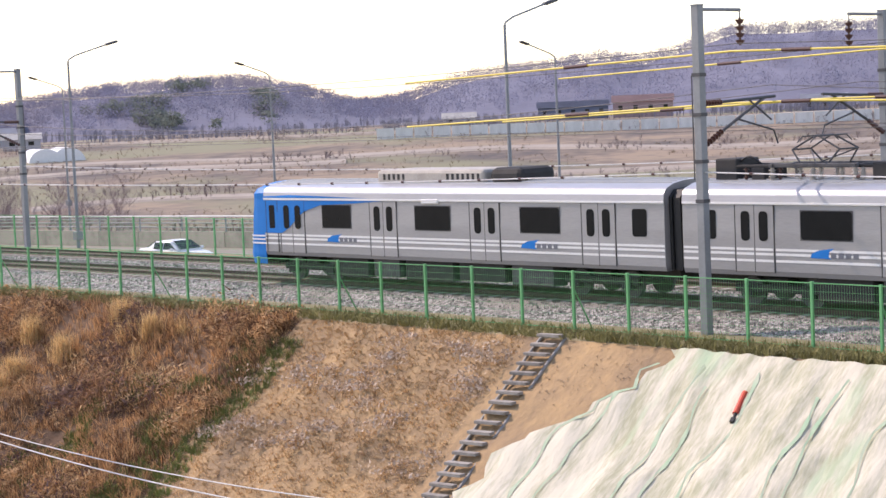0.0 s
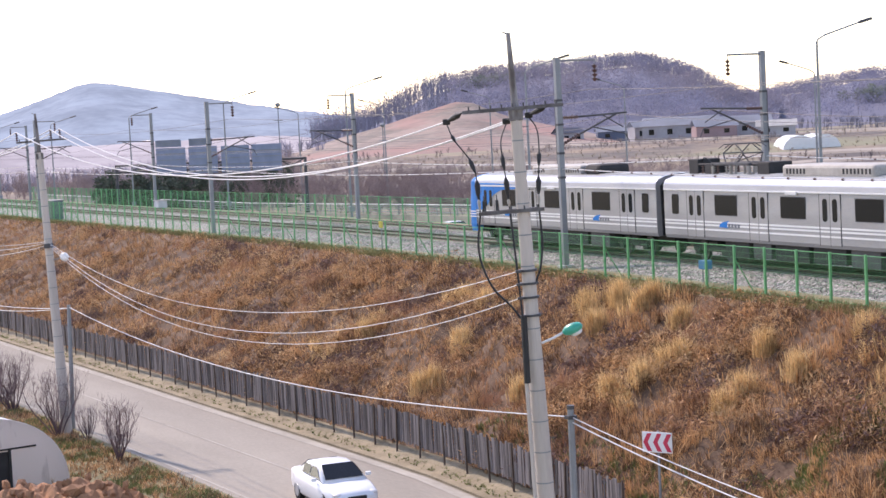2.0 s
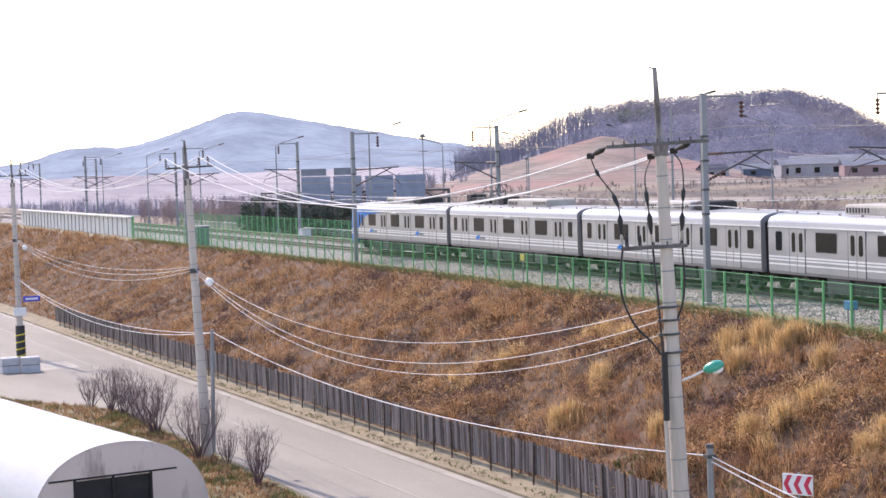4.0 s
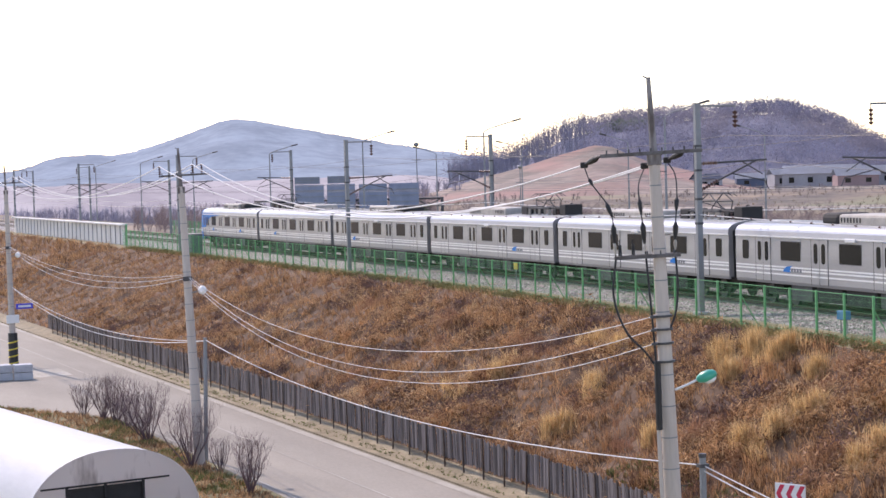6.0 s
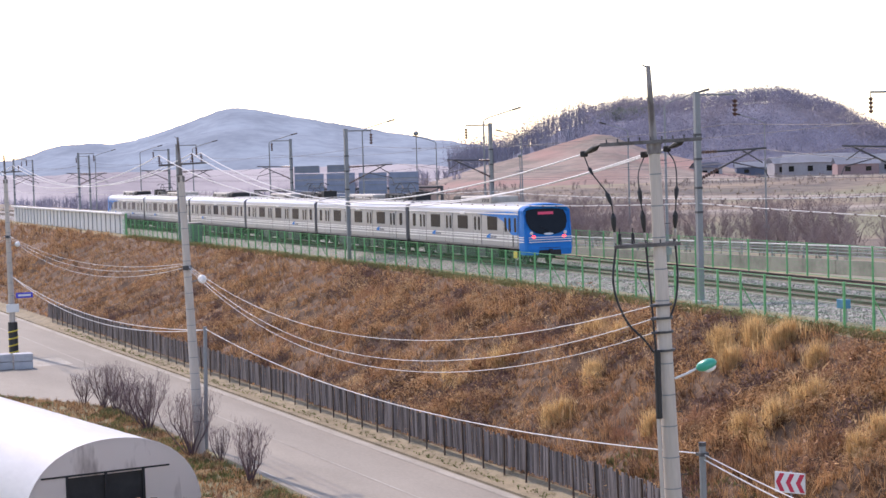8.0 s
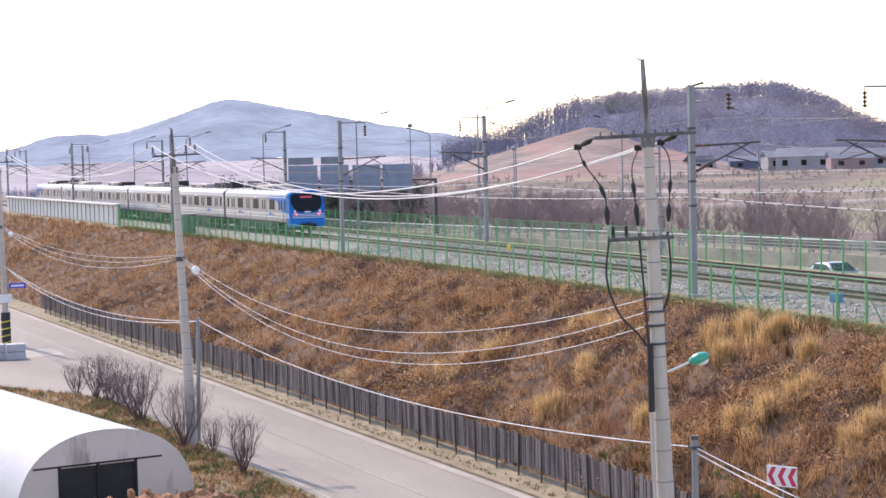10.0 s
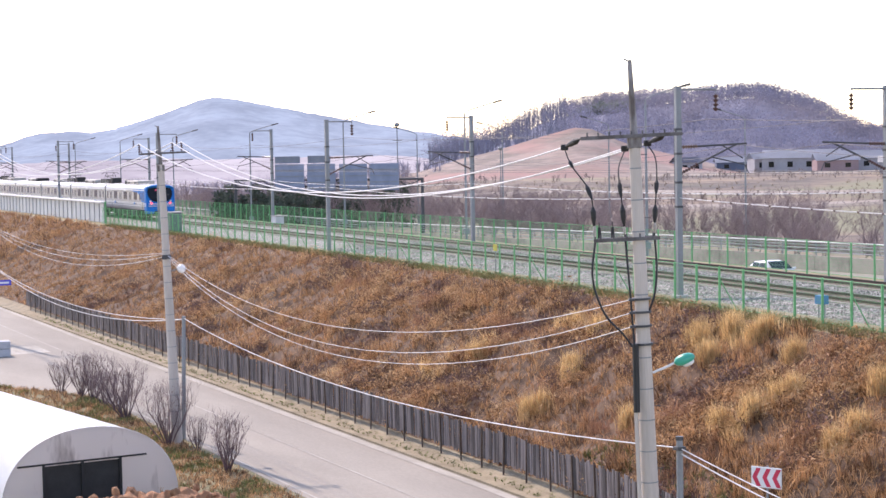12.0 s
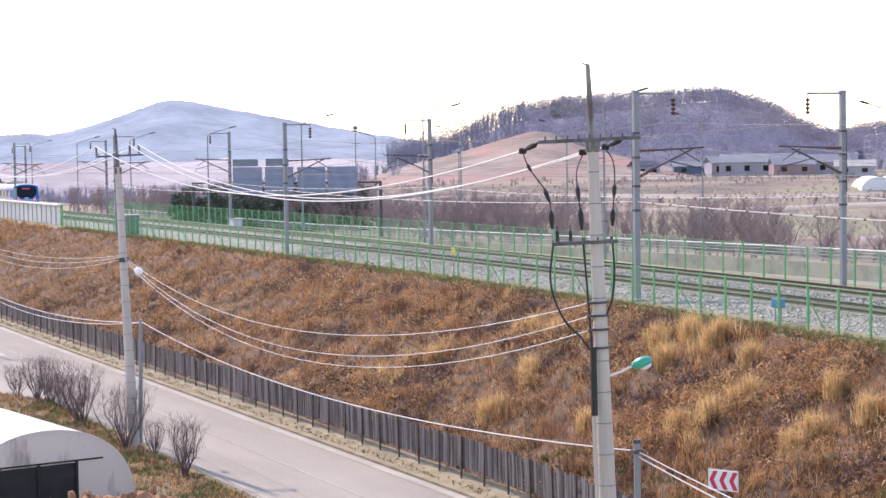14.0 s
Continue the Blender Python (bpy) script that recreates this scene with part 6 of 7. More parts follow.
for i in range(40):
    a, b = polar(49 + 0.6 * i, 375), polar(49.55 + 0.6 * i, 375)
    z = land_z(a.x, a.y)
    d = b - a
    box(bm, (0, -0.2, z - 1), (d.length, 0.2, z + 2.1), m=Matrix.Translation((a.x, a.y, 0)) @ pose(0, 0, 0, 0, 0, math.degrees(math.atan2(d.y, d.x))))
tagged(part("parapet_wall", bm, M_barrier), "long pale parapet wall across the fields", "wall", kind="structure")


# far sheds and houses
def shed(az, r, w, d, h, wall, roof_m, label, turn=0.0, lift=0.0):
    q = polar(az, r)
    ob = root("farm_shed", Matrix.Translation((q.x, q.y, land_z(q.x, q.y) + lift)) @ pose(0, 0, 0, 0, 0, -az + turn), label, "building", "far sheds and houses")
    bm = bmesh.new()
    box(bm, (-w / 2, -d / 2, -1), (w / 2, d / 2, h))
    body = part("wall", bm, wall, ob)
    bm = bmesh.new()
    for s in (-1, 1):
        vs = [bm.verts.new(p) for p in ((-w / 2 - 0.4, s * (d / 2 + 0.5), h - 0.15), (w / 2 + 0.4, s * (d / 2 + 0.5), h - 0.15), (w / 2 + 0.4, 0, h + d * 0.2), (-w / 2 - 0.4, 0, h + d * 0.2))]
        bm.faces.new(vs)
    bmesh.ops.solidify(bm, geom=bm.faces[:], thickness=0.2)
    part("roof", bm, roof_m, ob)
    n = max(2, int(w / 3.5))
    for k in range(n):
        x = -w / 2 + w * (k + 0.5) / n
        bm = bmesh.new()
        box(bm, (x - 0.6, -d / 2 - 0.05, h * 0.4), (x + 0.6, -d / 2 + 0.05, h * 0.75))
        part("window", bm, M_glass, body)


# grey roof and pale wall: distance haze is put into both colours
M_roofgrey = mat("hazy_sheet_roof", (0.40, 0.43, 0.50), 0.6, second=(0.33, 0.35, 0.38), scale=0.2, grain=2)
M_wallpale = mat("hazy_wall", (0.42, 0.41, 0.43), 0.9, second=(0.29, 0.28, 0.30), scale=0.2, grain=2)
M_brickpink = mat("pink_brick", (0.36, 0.25, 0.25), 0.9, second=(0.28, 0.19, 0.19), scale=0.2, grain=2)
M_bluewall = mat("blue_wall", (0.12, 0.15, 0.22), 0.8, second=(0.09, 0.11, 0.16), scale=0.2, grain=2)
for az, r, w, d, h, wm, rm, label, turn in (
        (33.9, 440, 7, 7, 3.6, M_wallpale, M_roofgrey, "pale house with grey sheet roof", 15), (35.0, 430, 17, 9, 3.6, M_wallpale, M_roofgrey, "long shed with pale sheet roof", -6),
        (36.0, 415, 9, 7, 2.8, M_brickpink, M_roofgrey, "low brick farmhouse under a grey roof", 10), (36.9, 425, 12, 8, 3.2, M_wallpale, M_roofgrey, "long shed with pale sheet roof", 4),
        (31.5, 455, 6, 6, 3.0, M_wallpale, M_bluewall, "small house with blue-grey roof", 20), (37.9, 400, 8, 6, 2.4, M_wallpale, M_barrier, "white-roofed farm building behind the fields", 0),
        (57.4, 520, 17, 9, 4.6, M_brickpink, M_brickpink, "long pink-brick building beyond the fields", 0), (55.2, 520, 20, 8, 3.6, M_bluewall, M_bluewall, "low dark blue warehouse behind the fields", 0),
        (51.6, 500, 9, 7, 2.2, M_wallpale, M_barrier, "white-roofed farm building behind the fields", 0), (63.0, 500, 12, 8, 3.2, M_bluewall, M_roofgrey, "low dark blue warehouse behind the fields", 0),
        (33.0, 470, 10, 6, 2.6, M_bluewall, M_roofgrey, "low dark blue warehouse behind the fields", 5)):
    shed(az, r, w, d, h, wm, rm, label, turn)
# small white film tunnels in the fields
for az, r in ((38.6, 350), (39.3, 352)):
    q = polar(az, r)
    bm = bmesh.new()
    rows = [[bm.verts.new((3.2 * math.cos(math.pi * k / 10), y, 2.6 * math.sin(math.pi * k / 10))) for k in range(11)] for y in (0, 14)]
    for k in range(10):
        bm.faces.new((rows[0][k], rows[0][k + 1], rows[1][k + 1], rows[1][k]))
    bm.faces.new(rows[0])
    bm.faces.new(rows[1])
    ob = tagged(part("film_tunnel", bm, M_white, smooth=False), "small white film tunnel in a field", "greenhouse", "field tunnels")
    ob.matrix_world = Matrix.Translation((q.x, q.y, land_z(q.x, q.y))) @ pose(0, 0, 0, 0, 0, -30)


# pines beside the sign gantry
def pine(seed):
    r = random.Random(seed)
    ob = root("pine_tree", Matrix.Identity(4), "dark green pine with uneven crown", "tree", "pines beside the highway")
    h = r.uniform(5.6, 7.4)
    bm = bmesh.new()
    tube(bm, [(0, 0, -0.3), (0.1, 0, h * 0.4), (0.05, 0.1, h * 0.9)], 0.13, 7)
    for k in range(9):
        a, z = r.uniform(0, 6.28), h * r.uniform(0.3, 0.8)
        rod(bm, (0.08, 0.04, z), (1.4 * math.cos(a), 1.4 * math.sin(a), z + 0.5), 0.05, 0.015, n=5)
    part("trunk", bm, M_twig, ob)
    me = bpy.data.meshes.new("crown")
    tri = []
    for k in range(26):
        a, z = r.uniform(0, 6.28), h * r.uniform(0.28, 1.0)
        rad = 1.9 * (1.15 - z / h) + 0.2
        c = Vector((rad * r.uniform(0.2, 1) * math.cos(a), rad * r.uniform(0.2, 1) * math.sin(a), z))
        for i in range(60):
            d = Vector((r.gauss(0, 1), r.gauss(0, 1), r.gauss(0, 0.6))).normalized() * r.uniform(0.3, 0.75)
            u = Vector((r.gauss(0, 1), r.gauss(0, 1), r.gauss(0, 1))) * 0.09
            w = Vector((r.gauss(0, 1), r.gauss(0, 1), r.gauss(0, 1))) * 0.16
            tri += [c + d - u, c + d + u, c + d + w]
    me.from_pydata([t[:] for t in tri], [], [(3 * i, 3 * i + 1, 3 * i + 2) for i in range(len(tri) // 3)])
    me.materials.append(M_pine)
    crown = new("crown", me)
    crown.parent = ob
    return ob


protos = [pine(k) for k in range(3)]
for k in range(30):
    az = 17.0 + 5.7 * k / 29 + 0.1 * math.sin(k * 2.7)
    r = 236 + 12 * math.sin(k * 1.9)
    q = polar(az, r)
    m = Matrix.Translation((q.x, q.y, -5.0 + 0.6 * math.sin(k * 1.3))) @ pose(0, 0, 0, 0, 0, k * 77)
    if k < 3:
        protos[k].matrix_world = m
    else:
        copy_thing(protos[k % 3], m)

# ---- plants on the bank and along the road ----
M_brush = mat("dry_brush", (0.71, 0.425, 0.205), 0.9, second=(0.115, 0.056, 0.03), scale=0.8, grain=3.2, island=0.55, span=(0.54, 0.95), third=((0.40, 0.21, 0.13), 0.30, 0.53, 0.75))
M_straw = mat("straw_grass", (0.92, 0.66, 0.33), 0.85, second=(0.42, 0.27, 0.12), scale=0.5, grain=3, island=0.45, span=(0.55, 0.95))
soften(M_straw, 0.4)
soften(M_brush, 0.2)
M_fresh = mat("fresh_grass", (0.21, 0.25, 0.065), 0.85, second=(0.11, 0.12, 0.04), scale=0.4, grain=2, island=0.45)


def slope_point(y, k):
    a = P(y, -4.9, -0.62)
    b = Vector((toe_x(y), a.y, ROAD_Z + 0.35))
    p = b.lerp(a, k)
    p.z += math.sin(math.pi * k) * bank_relief(p)
    return p


def tufts(name, roots, heights, per, spread, width, material, label, droop=0.25, category="grass"):
    """Grass tufts as one mesh: bent blades of two triangles."""
    roots, heights = np.asarray(roots, float), np.asarray(heights, float)
    n = len(roots)
    ang = rng.uniform(0, 2 * np.pi, (n, per))
    out = np.abs(rng.normal(0, 1, (n, per))) * spread * heights[:, None]
    h = heights[:, None] * rng.uniform(0.45, 1.05, (n, per))
    foot = roots[:, None, :] + np.stack([rng.normal(0, 0.12, (n, per)) * heights[:, None], rng.normal(0, 0.12, (n, per)) * heights[:, None], np.full((n, per), -0.04)], -1)
    dirn = np.stack([np.cos(ang), np.sin(ang), np.zeros_like(ang)], -1)
    mid = foot + dirn * out[..., None] * 0.4 + np.stack([0 * h, 0 * h, h * 0.6], -1)
    tip = foot + dirn * out[..., None] + np.stack([0 * h, 0 * h, h * (1 - droop * rng.random((n, per)))], -1)
    side = np.stack([-np.sin(ang + 0.8), np.cos(ang + 0.8), np.zeros_like(ang)], -1) * (width * rng.uniform(0.6, 1.3, (n, per)))[..., None]
    vs = np.stack([foot - side, foot + side, mid + side * 0.8, mid - side * 0.8, tip], 2).reshape(-1, 3)
    base = np.arange(n * per) * 5
    faces = [(b, b + 1, b + 2, b + 3) for b in base] + [(b + 3, b + 2, b + 4) for b in base]
    me = bpy.data.meshes.new(name)
    me.from_pydata(vs.tolist(), [], faces)
    me.materials.append(material)
    return tagged(new(name, me), label, category, kind="stuff")


def scatter(count, y0, y1, k0, k1, power=1.6, test=None):
    out = []
    for _ in range(count):
        y = y0 + (y1 - y0) * rng.random() ** power
        k = rng.uniform(k0, k1)
        p = slope_point(y, k)
        if test is None or test(p, k):
            out.append(p[:])
    return out


pts = scatter(20500, 35.2, 210, 0.0, 1.0, 1.35)
far_pts = [slope_point(y, k)[:] for y, k in zip(rng.uniform(195, 330, 5000), rng.uniform(0, 1, 5000))]
tufts("far_brush", far_pts, rng.uniform(0.5, 1.0, len(far_pts)), 7, 0.8, 0.026, M_brush, "dry brush on the far part of the bank")
tufts("dry_brush", pts, rng.uniform(0.22, 0.62, len(pts)), 9, 0.75, 0.0125, M_brush, "reddish-brown dry brush covering the bank")
pts = scatter(4200, 35.5, 130, 0.02, 0.98, 1.7, lambda p, k: noise.noise(p * 0.35) > 0.16)
tufts("tall_brush", pts, rng.uniform(0.5, 1.05, len(pts)), 16, 0.5, 0.0125, M_brush, "taller clumps of brown stalks on the bank")
pts = scatter(1500, 36, 84, 0.05, 0.97, 1.0, lambda p, k: noise.noise(p * 0.42 + Vector((4, 1, 0))) > 0.42)
tufts("straw_tufts", pts, rng.uniform(0.6, 1.15, len(pts)), 40, 0.5, 0.007, M_straw, "tall golden straw tufts on the bank", 0.35)
pts = scatter(800, 34.0, 36.6, 0.1, 0.9, 1.0) + scatter(2400, 36, 43, 0.08, 0.7, 1.0, lambda p, k: noise.noise(p * 0.45) > 0.12) + scatter(700, 38, 60, 0.02, 0.25, 1.0)
tufts("fresh_grass", pts, rng.uniform(0.15, 0.4, len(pts)), 14, 0.5, 0.012, M_fresh, "fresh green grass along the drain")
pts = [P(y, rng.uniform(-5.0, -3.6), -0.56)[:] for y in 10 + 180 * rng.random(9500) ** 1.3]
tufts("fence_grass", pts, rng.uniform(0.12, 0.42, len(pts)), 8, 0.6, 0.013, mat("olive_grass", (0.30, 0.27, 0.10), 0.9, second=(0.17, 0.15, 0.06), scale=0.5, grain=2, island=0.45), "short olive grass below the fence")
pts = scatter(4200, 24.9, 35, 0.0, 1.0, 1.0, lambda p, k: noise.noise(p * 0.4) > 0.05) + scatter(250, 20, 24, 0.75, 1.0, 1.0)
tufts("sparse_stubble", pts, rng.uniform(0.04, 0.12, len(pts)), 10, 1.6, 0.006, mat("grey_stubble", (0.44, 0.34, 0.24), 0.9, second=(0.25, 0.19, 0.15), scale=1, island=0.4), "sparse stubble on the bare slope")
pts = [(toe_x(y) - rng.uniform(0.1, 1.1), y, ROAD_Z + 0.1) for y in rng.uniform(40, 150, 1500)]
tufts("verge_grass", pts, rng.uniform(0.05, 0.2, len(pts)), 9, 0.9, 0.008, M_fresh, "dry grass along the board fence")
pts = [(road_near(y) - abs(rng.normal(0, 1.6)) - 0.35, y, ROAD_Z + 0.02) for y in rng.uniform(58, 112, 7500)]
pts = [p for p in pts if noise.noise(Vector(p) * 0.55) > 0.0]
tufts("roadside_grass", pts, rng.uniform(0.10, 0.32, len(pts)), 9, 0.6, 0.012, M_fresh, "patchy green and brown grass beside the road")
pts = [(road_near(y) - abs(rng.normal(0, 1.8)) - 0.35, y, ROAD_Z + 0.02) for y in rng.uniform(58, 112, 3500)]
tufts("roadside_straw", pts, rng.uniform(0.10, 0.4, len(pts)), 8, 0.7, 0.012, M_brush, "dry brown grass beside the road")

pts = scatter(9500, 24.9, 35.2, 0.0, 1.0, 1.0)
tufts("mown_grass", pts, rng.uniform(0.06, 0.2, len(pts)), 6, 1.5, 0.011, mat("mown_straw", (0.72, 0.49, 0.26), 0.9, second=(0.42, 0.28, 0.15), scale=0.5, grain=2, island=0.5), "short cut straw covering the bare slope")

# low rounded brush masses give the bank its clumps
cs, rs = [], []
for _ in range(3300):
    y, k = 35.6 + 120 * rng.random() ** 1.5, rng.uniform(0.02, 0.97)
    p = slope_point(y, k)
    if noise.noise(p * 0.3 + Vector((9, 2, 5))) > -0.02:
        r = rng.uniform(0.3, 0.6) if rng.random() < 0.7 else rng.uniform(0.6, 1.05)
        cs.append((p.x, p.y, p.z + r * 0.35))
        rs.append(r)
cs, rs = np.array(cs), np.array(rs)
kinds = rng.random(len(rs))
# bramble gathers in the slanting gullies; its dark colour stands in for their shade
low = np.array([noise.noise(Vector(((c[1] + 1.1 * c[0]) * 0.30, (c[1] - c[0]) * 0.07, 3.0))) for c in cs])
kinds = np.where(low < -0.22, 0.5 + 0.29 * kinds, np.where((kinds >= 0.5) & (kinds < 0.8) & (low > 0.05), 0.3, kinds))
needle_mass("brush_masses", cs[kinds < 0.5], rs[kinds < 0.5], 190, 0.10, M_brush, "rounded masses of dry brown brush on the bank", "brush", 0.7, 0.28)
needle_mass("bramble_gully_shade", cs[(kinds >= 0.5) & (kinds < 0.8)], rs[(kinds >= 0.5) & (kinds < 0.8)], 170, 0.10, mat("bramble", (0.24, 0.135, 0.105), 0.9, second=(0.10, 0.06, 0.05), scale=0.6, grain=3, island=0.5), "dark purple-brown bramble on the bank, standing in for gully shade", "brush", 0.75, 0.28)
needle_mass("blond_brush", cs[kinds >= 0.8], rs[kinds >= 0.8], 170, 0.10, soften(mat("blond_stalks", (0.72, 0.50, 0.27), 0.9, second=(0.44, 0.28, 0.15), scale=0.6, grain=3, island=0.5), 0.3), "pale blond brush on the bank", "brush", 0.75, 0.28)
cs = [(p.x, p.y, p.z + 0.1) for p in (slope_point(25 + 10 * rng.random(), 0.45 + 0.5 * rng.random()) for _ in range(260)) if noise.noise(p * 0.5) > 0.0]
needle_mass("dead_mat", cs, [rng.uniform(0.3, 0.8) for _ in cs], 60, 0.05, mat("dead_grass", (0.62, 0.49, 0.38), 0.95, second=(0.42, 0.32, 0.24), scale=1, island=0.4), "mats of dead grey grass on the bare slope", "grass", 0.12)


# the large golden tufts
def grass_tuft(seed):
    r = random.Random(seed)
    ob = root("grass_tuft", Matrix.Identity(4), "tall golden pampas-like grass tuft on the bank", "grass tuft", "golden grass tufts")
    for name, n, h, spread, w in (("blade_fan", 420, 1.3, 0.34, 0.007), ("inner_fan", 200, 0.75, 0.6, 0.008)):
        vs, fs = [], []
        for k in range(n):
            a, hh = r.uniform(0, 6.283), h * r.uniform(0.5, 1.05)
            out = abs(r.gauss(0, 1)) * spread * hh
            f = Vector((r.gauss(0, 0.17), r.gauss(0, 0.2), -0.1))
            d, s = Vector((math.cos(a), math.sin(a), 0)), Vector((-math.sin(a + 0.7), math.cos(a + 0.7), 0)) * w
            m = f + d * out * 0.35 + Vector((0, 0, hh * 0.65))
            t = f + d * out + Vector((0, 0, hh * (1 - 0.25 * r.random())))
            o = len(vs)
            vs += [f - s, f + s, m + s, m - s, t]
            fs += [(o, o + 1, o + 2, o + 3), (o + 3, o + 2, o + 4)]
        tagged(raw(name, vs, fs, M_straw, ob), kind="stuff")
    return ob


TUFTS = [(60.9, 0.93), (58.3, 0.93), (60.5, 0.90), (58.6, 0.89), (61.8, 0.81), (62.4, 0.84), (67.7, 0.49), (68.3, 0.53), (67.1, 0.26), (66.6, 0.30), (59.8, 0.35), (54.0, 0.44),
         (52.5, 0.49), (52.8, 0.62), (52.2, 0.66), (46.9, 0.48), (47.1, 0.59), (70.4, 0.77), (55.0, 0.85), (48.6, 0.80), (77.8, 0.49), (45.5, 0.71), (59.6, 0.72), (44.0, 0.90), (41.8, 0.86)]
tuft_protos = [grass_tuft(k) for k in range(3)]
for k, (y, s) in enumerate(TUFTS):
    p = slope_point(y, s)
    m = Matrix.Translation(p) @ pose(0, 0, 0, 0, 0, k * 83)
    ob = tuft_protos[k] if k < 3 else copy_thing(tuft_protos[k % 3], m)
    ob.matrix_world = m

# bare shrubs on the near verge
M_shrub = mat("shrub_twig", (0.20, 0.13, 0.13), 0.9, second=(0.11, 0.07, 0.075), scale=1.5, grain=8, island=0.3)


def shrub(seed, h):
    r = random.Random(seed)
    ob = root("bare_shrub", Matrix.Identity(4), "leafless multi-stemmed shrub by the road", "shrub", "bare shrubs by the road")
    bm = bmesh.new()
    twigs = bmesh.new()
    for k in range(13):
        a, lean = r.uniform(0, 6.28), r.uniform(0.12, 0.58)
        pts = [Vector((0.06 * math.cos(a), 0.06 * math.sin(a), -0.1))]
        for j in range(1, 6):
            t = j / 5
            pts.append(Vector((h * lean * math.sin(t * 1.75) * math.cos(a) + r.gauss(0, 0.04), h * lean * math.sin(t * 1.75) * math.sin(a) + r.gauss(0, 0.04), h * 0.95 * t)))
        for j in range(5):
            rod(bm, pts[j], pts[j + 1], 0.028 * (1 - j / 6), 0.028 * (1 - (j + 1) / 6), n=5)
        for i in range(44):
            j = r.randint(1, 4)
            q = pts[j].lerp(pts[j + 1], r.random())
            b = r.uniform(0, 6.28)
            l = h * r.uniform(0.12, 0.30)
            e = q + Vector((math.cos(b) * l * 0.85, math.sin(b) * l * 0.85, l * 0.7))
            s = Vector((math.sin(b), -math.cos(b), 0)) * 0.006
            twigs.faces.new([twigs.verts.new(q - s), twigs.verts.new(q + s), twigs.verts.new(e)])
            for _ in range(3):
                q2 = q.lerp(e, r.uniform(0.3, 0.9))
                c = r.uniform(0, 6.28)
                e2 = q2 + Vector((math.cos(c) * l * 0.3, math.sin(c) * l * 0.3, l * 0.45))
                s2 = Vector((math.sin(c), -math.cos(c), 0)) * 0.004
                twigs.faces.new([twigs.verts.new(q2 - s2), twigs.verts.new(q2 + s2), twigs.verts.new(e2)])
    part("stem", bm, M_shrub, ob)
    tagged(part("twig_crown", twigs, M_shrub, ob), kind="stuff")
    return ob


shrubs = [shrub(3, 2.15), shrub(8, 2.35), shrub(11, 2.0)]
for k, (x, y, s) in enumerate(((21.9, 88.3, 1.2), (21.5, 79.0, 1.15), (21.7, 71.0, 1.1), (22.2, 96.4, 1.05), (21.9, 98.2, 0.95), (21.3, 100.2, 0.8), (22.3, 93.8, 0.8), (22.3, 76.6, 0.62), (22.1, 91.0, 0.95))):
    m = Matrix.Translation((min(x, road_near(y) - 0.5), y, ROAD_Z)) @ pose(0, 0, 0, 0, 0, k * 71)
    ob = shrubs[k] if k < 3 else copy_thing(shrubs[k % 3], m)
    ob.matrix_world = m
    ob.scale = (s, s, s)

# spoil heap of red earth in the foreground
verts, faces = [], []
def heap_z(x, y):
    e = max(math.exp(-(((x - 14.6) / 4.4) ** 4 + ((y - 57.2) / 2.4) ** 2)), 0.85 * math.exp(-(((x - 19.2) / 1.7) ** 2 + ((y - 44.0) / 2.2) ** 2)))
    rough = 0.26 * noise.noise(Vector((x * 1.1, y * 1.1, 0))) + 0.22 * noise.noise(Vector((x * 3.2, y * 3.2, 2))) + 0.14 * noise.noise(Vector((x * 7, y * 7, 5)))
    return ROAD_Z - 0.35 + 2.3 * e + rough * min(1, e * 3)


NX, NY = 110, 150
for i in range(NX + 1):
    for j in range(NY + 1):
        x, y = 8.0 + 14.0 * i / NX, 39.0 + 24.0 * j / NY
        verts.append((x, y, heap_z(x, y)))
for i in range(NX):
    for j in range(NY):
        o = i * (NY + 1) + j
        faces.append((o, o + NY + 1, o + NY + 2, o + 1))
M_earth = mat("red_earth", (0.40, 0.20, 0.10), 0.95, second=(0.22, 0.11, 0.06), scale=1.0, grain=6, bump=0.8, bump_scale=9, per_object=0.4)
heap = root("spoil_heap", Matrix.Identity(4), "heap of crumbly reddish earth beside the greenhouse", "earth heap")
tagged(raw("earth_body", verts, faces, M_earth, heap), kind="stuff")
clods = []
for k in range(3):
    r = random.Random(k)
    bm = bmesh.new()
    bmesh.ops.create_icosphere(bm, subdivisions=1, radius=1.0)
    for v in bm.verts:
        v.co *= r.uniform(0.65, 1.25)
    clods.append(part("clod", bm, M_earth, heap))
r = random.Random(5)
for k in range(110):
    x, y = r.uniform(10.5, 18.8), r.gauss(56.6, 1.3)
    s = r.uniform(0.06, 0.17) if k % 9 else r.uniform(0.2, 0.34)
    ob = clods[k] if k < 3 else new("clod", clods[k % 3].data)
    ob.parent = heap
    ob.matrix_world = Matrix.Translation((x, y, heap_z(x, y) + s * 0.3)) @ pose(0, 0, 0, k * 50, k * 31, k * 77) @ Matrix.Diagonal((s * 1.3, s, s * 0.8, 1))

# ---- vehicles ----
M_carwhite = mat("car_white", (0.80, 0.80, 0.80), 0.25, second=(0.74, 0.74, 0.74), scale=1.0)
M_carsilver = mat("car_silver", (0.45, 0.47, 0.49), 0.3, 0.4, second=(0.40, 0.42, 0.44), scale=1.0)
M_tyre = mat("tyre", (0.02, 0.02, 0.02), 0.85, second=(0.015, 0.015, 0.015))


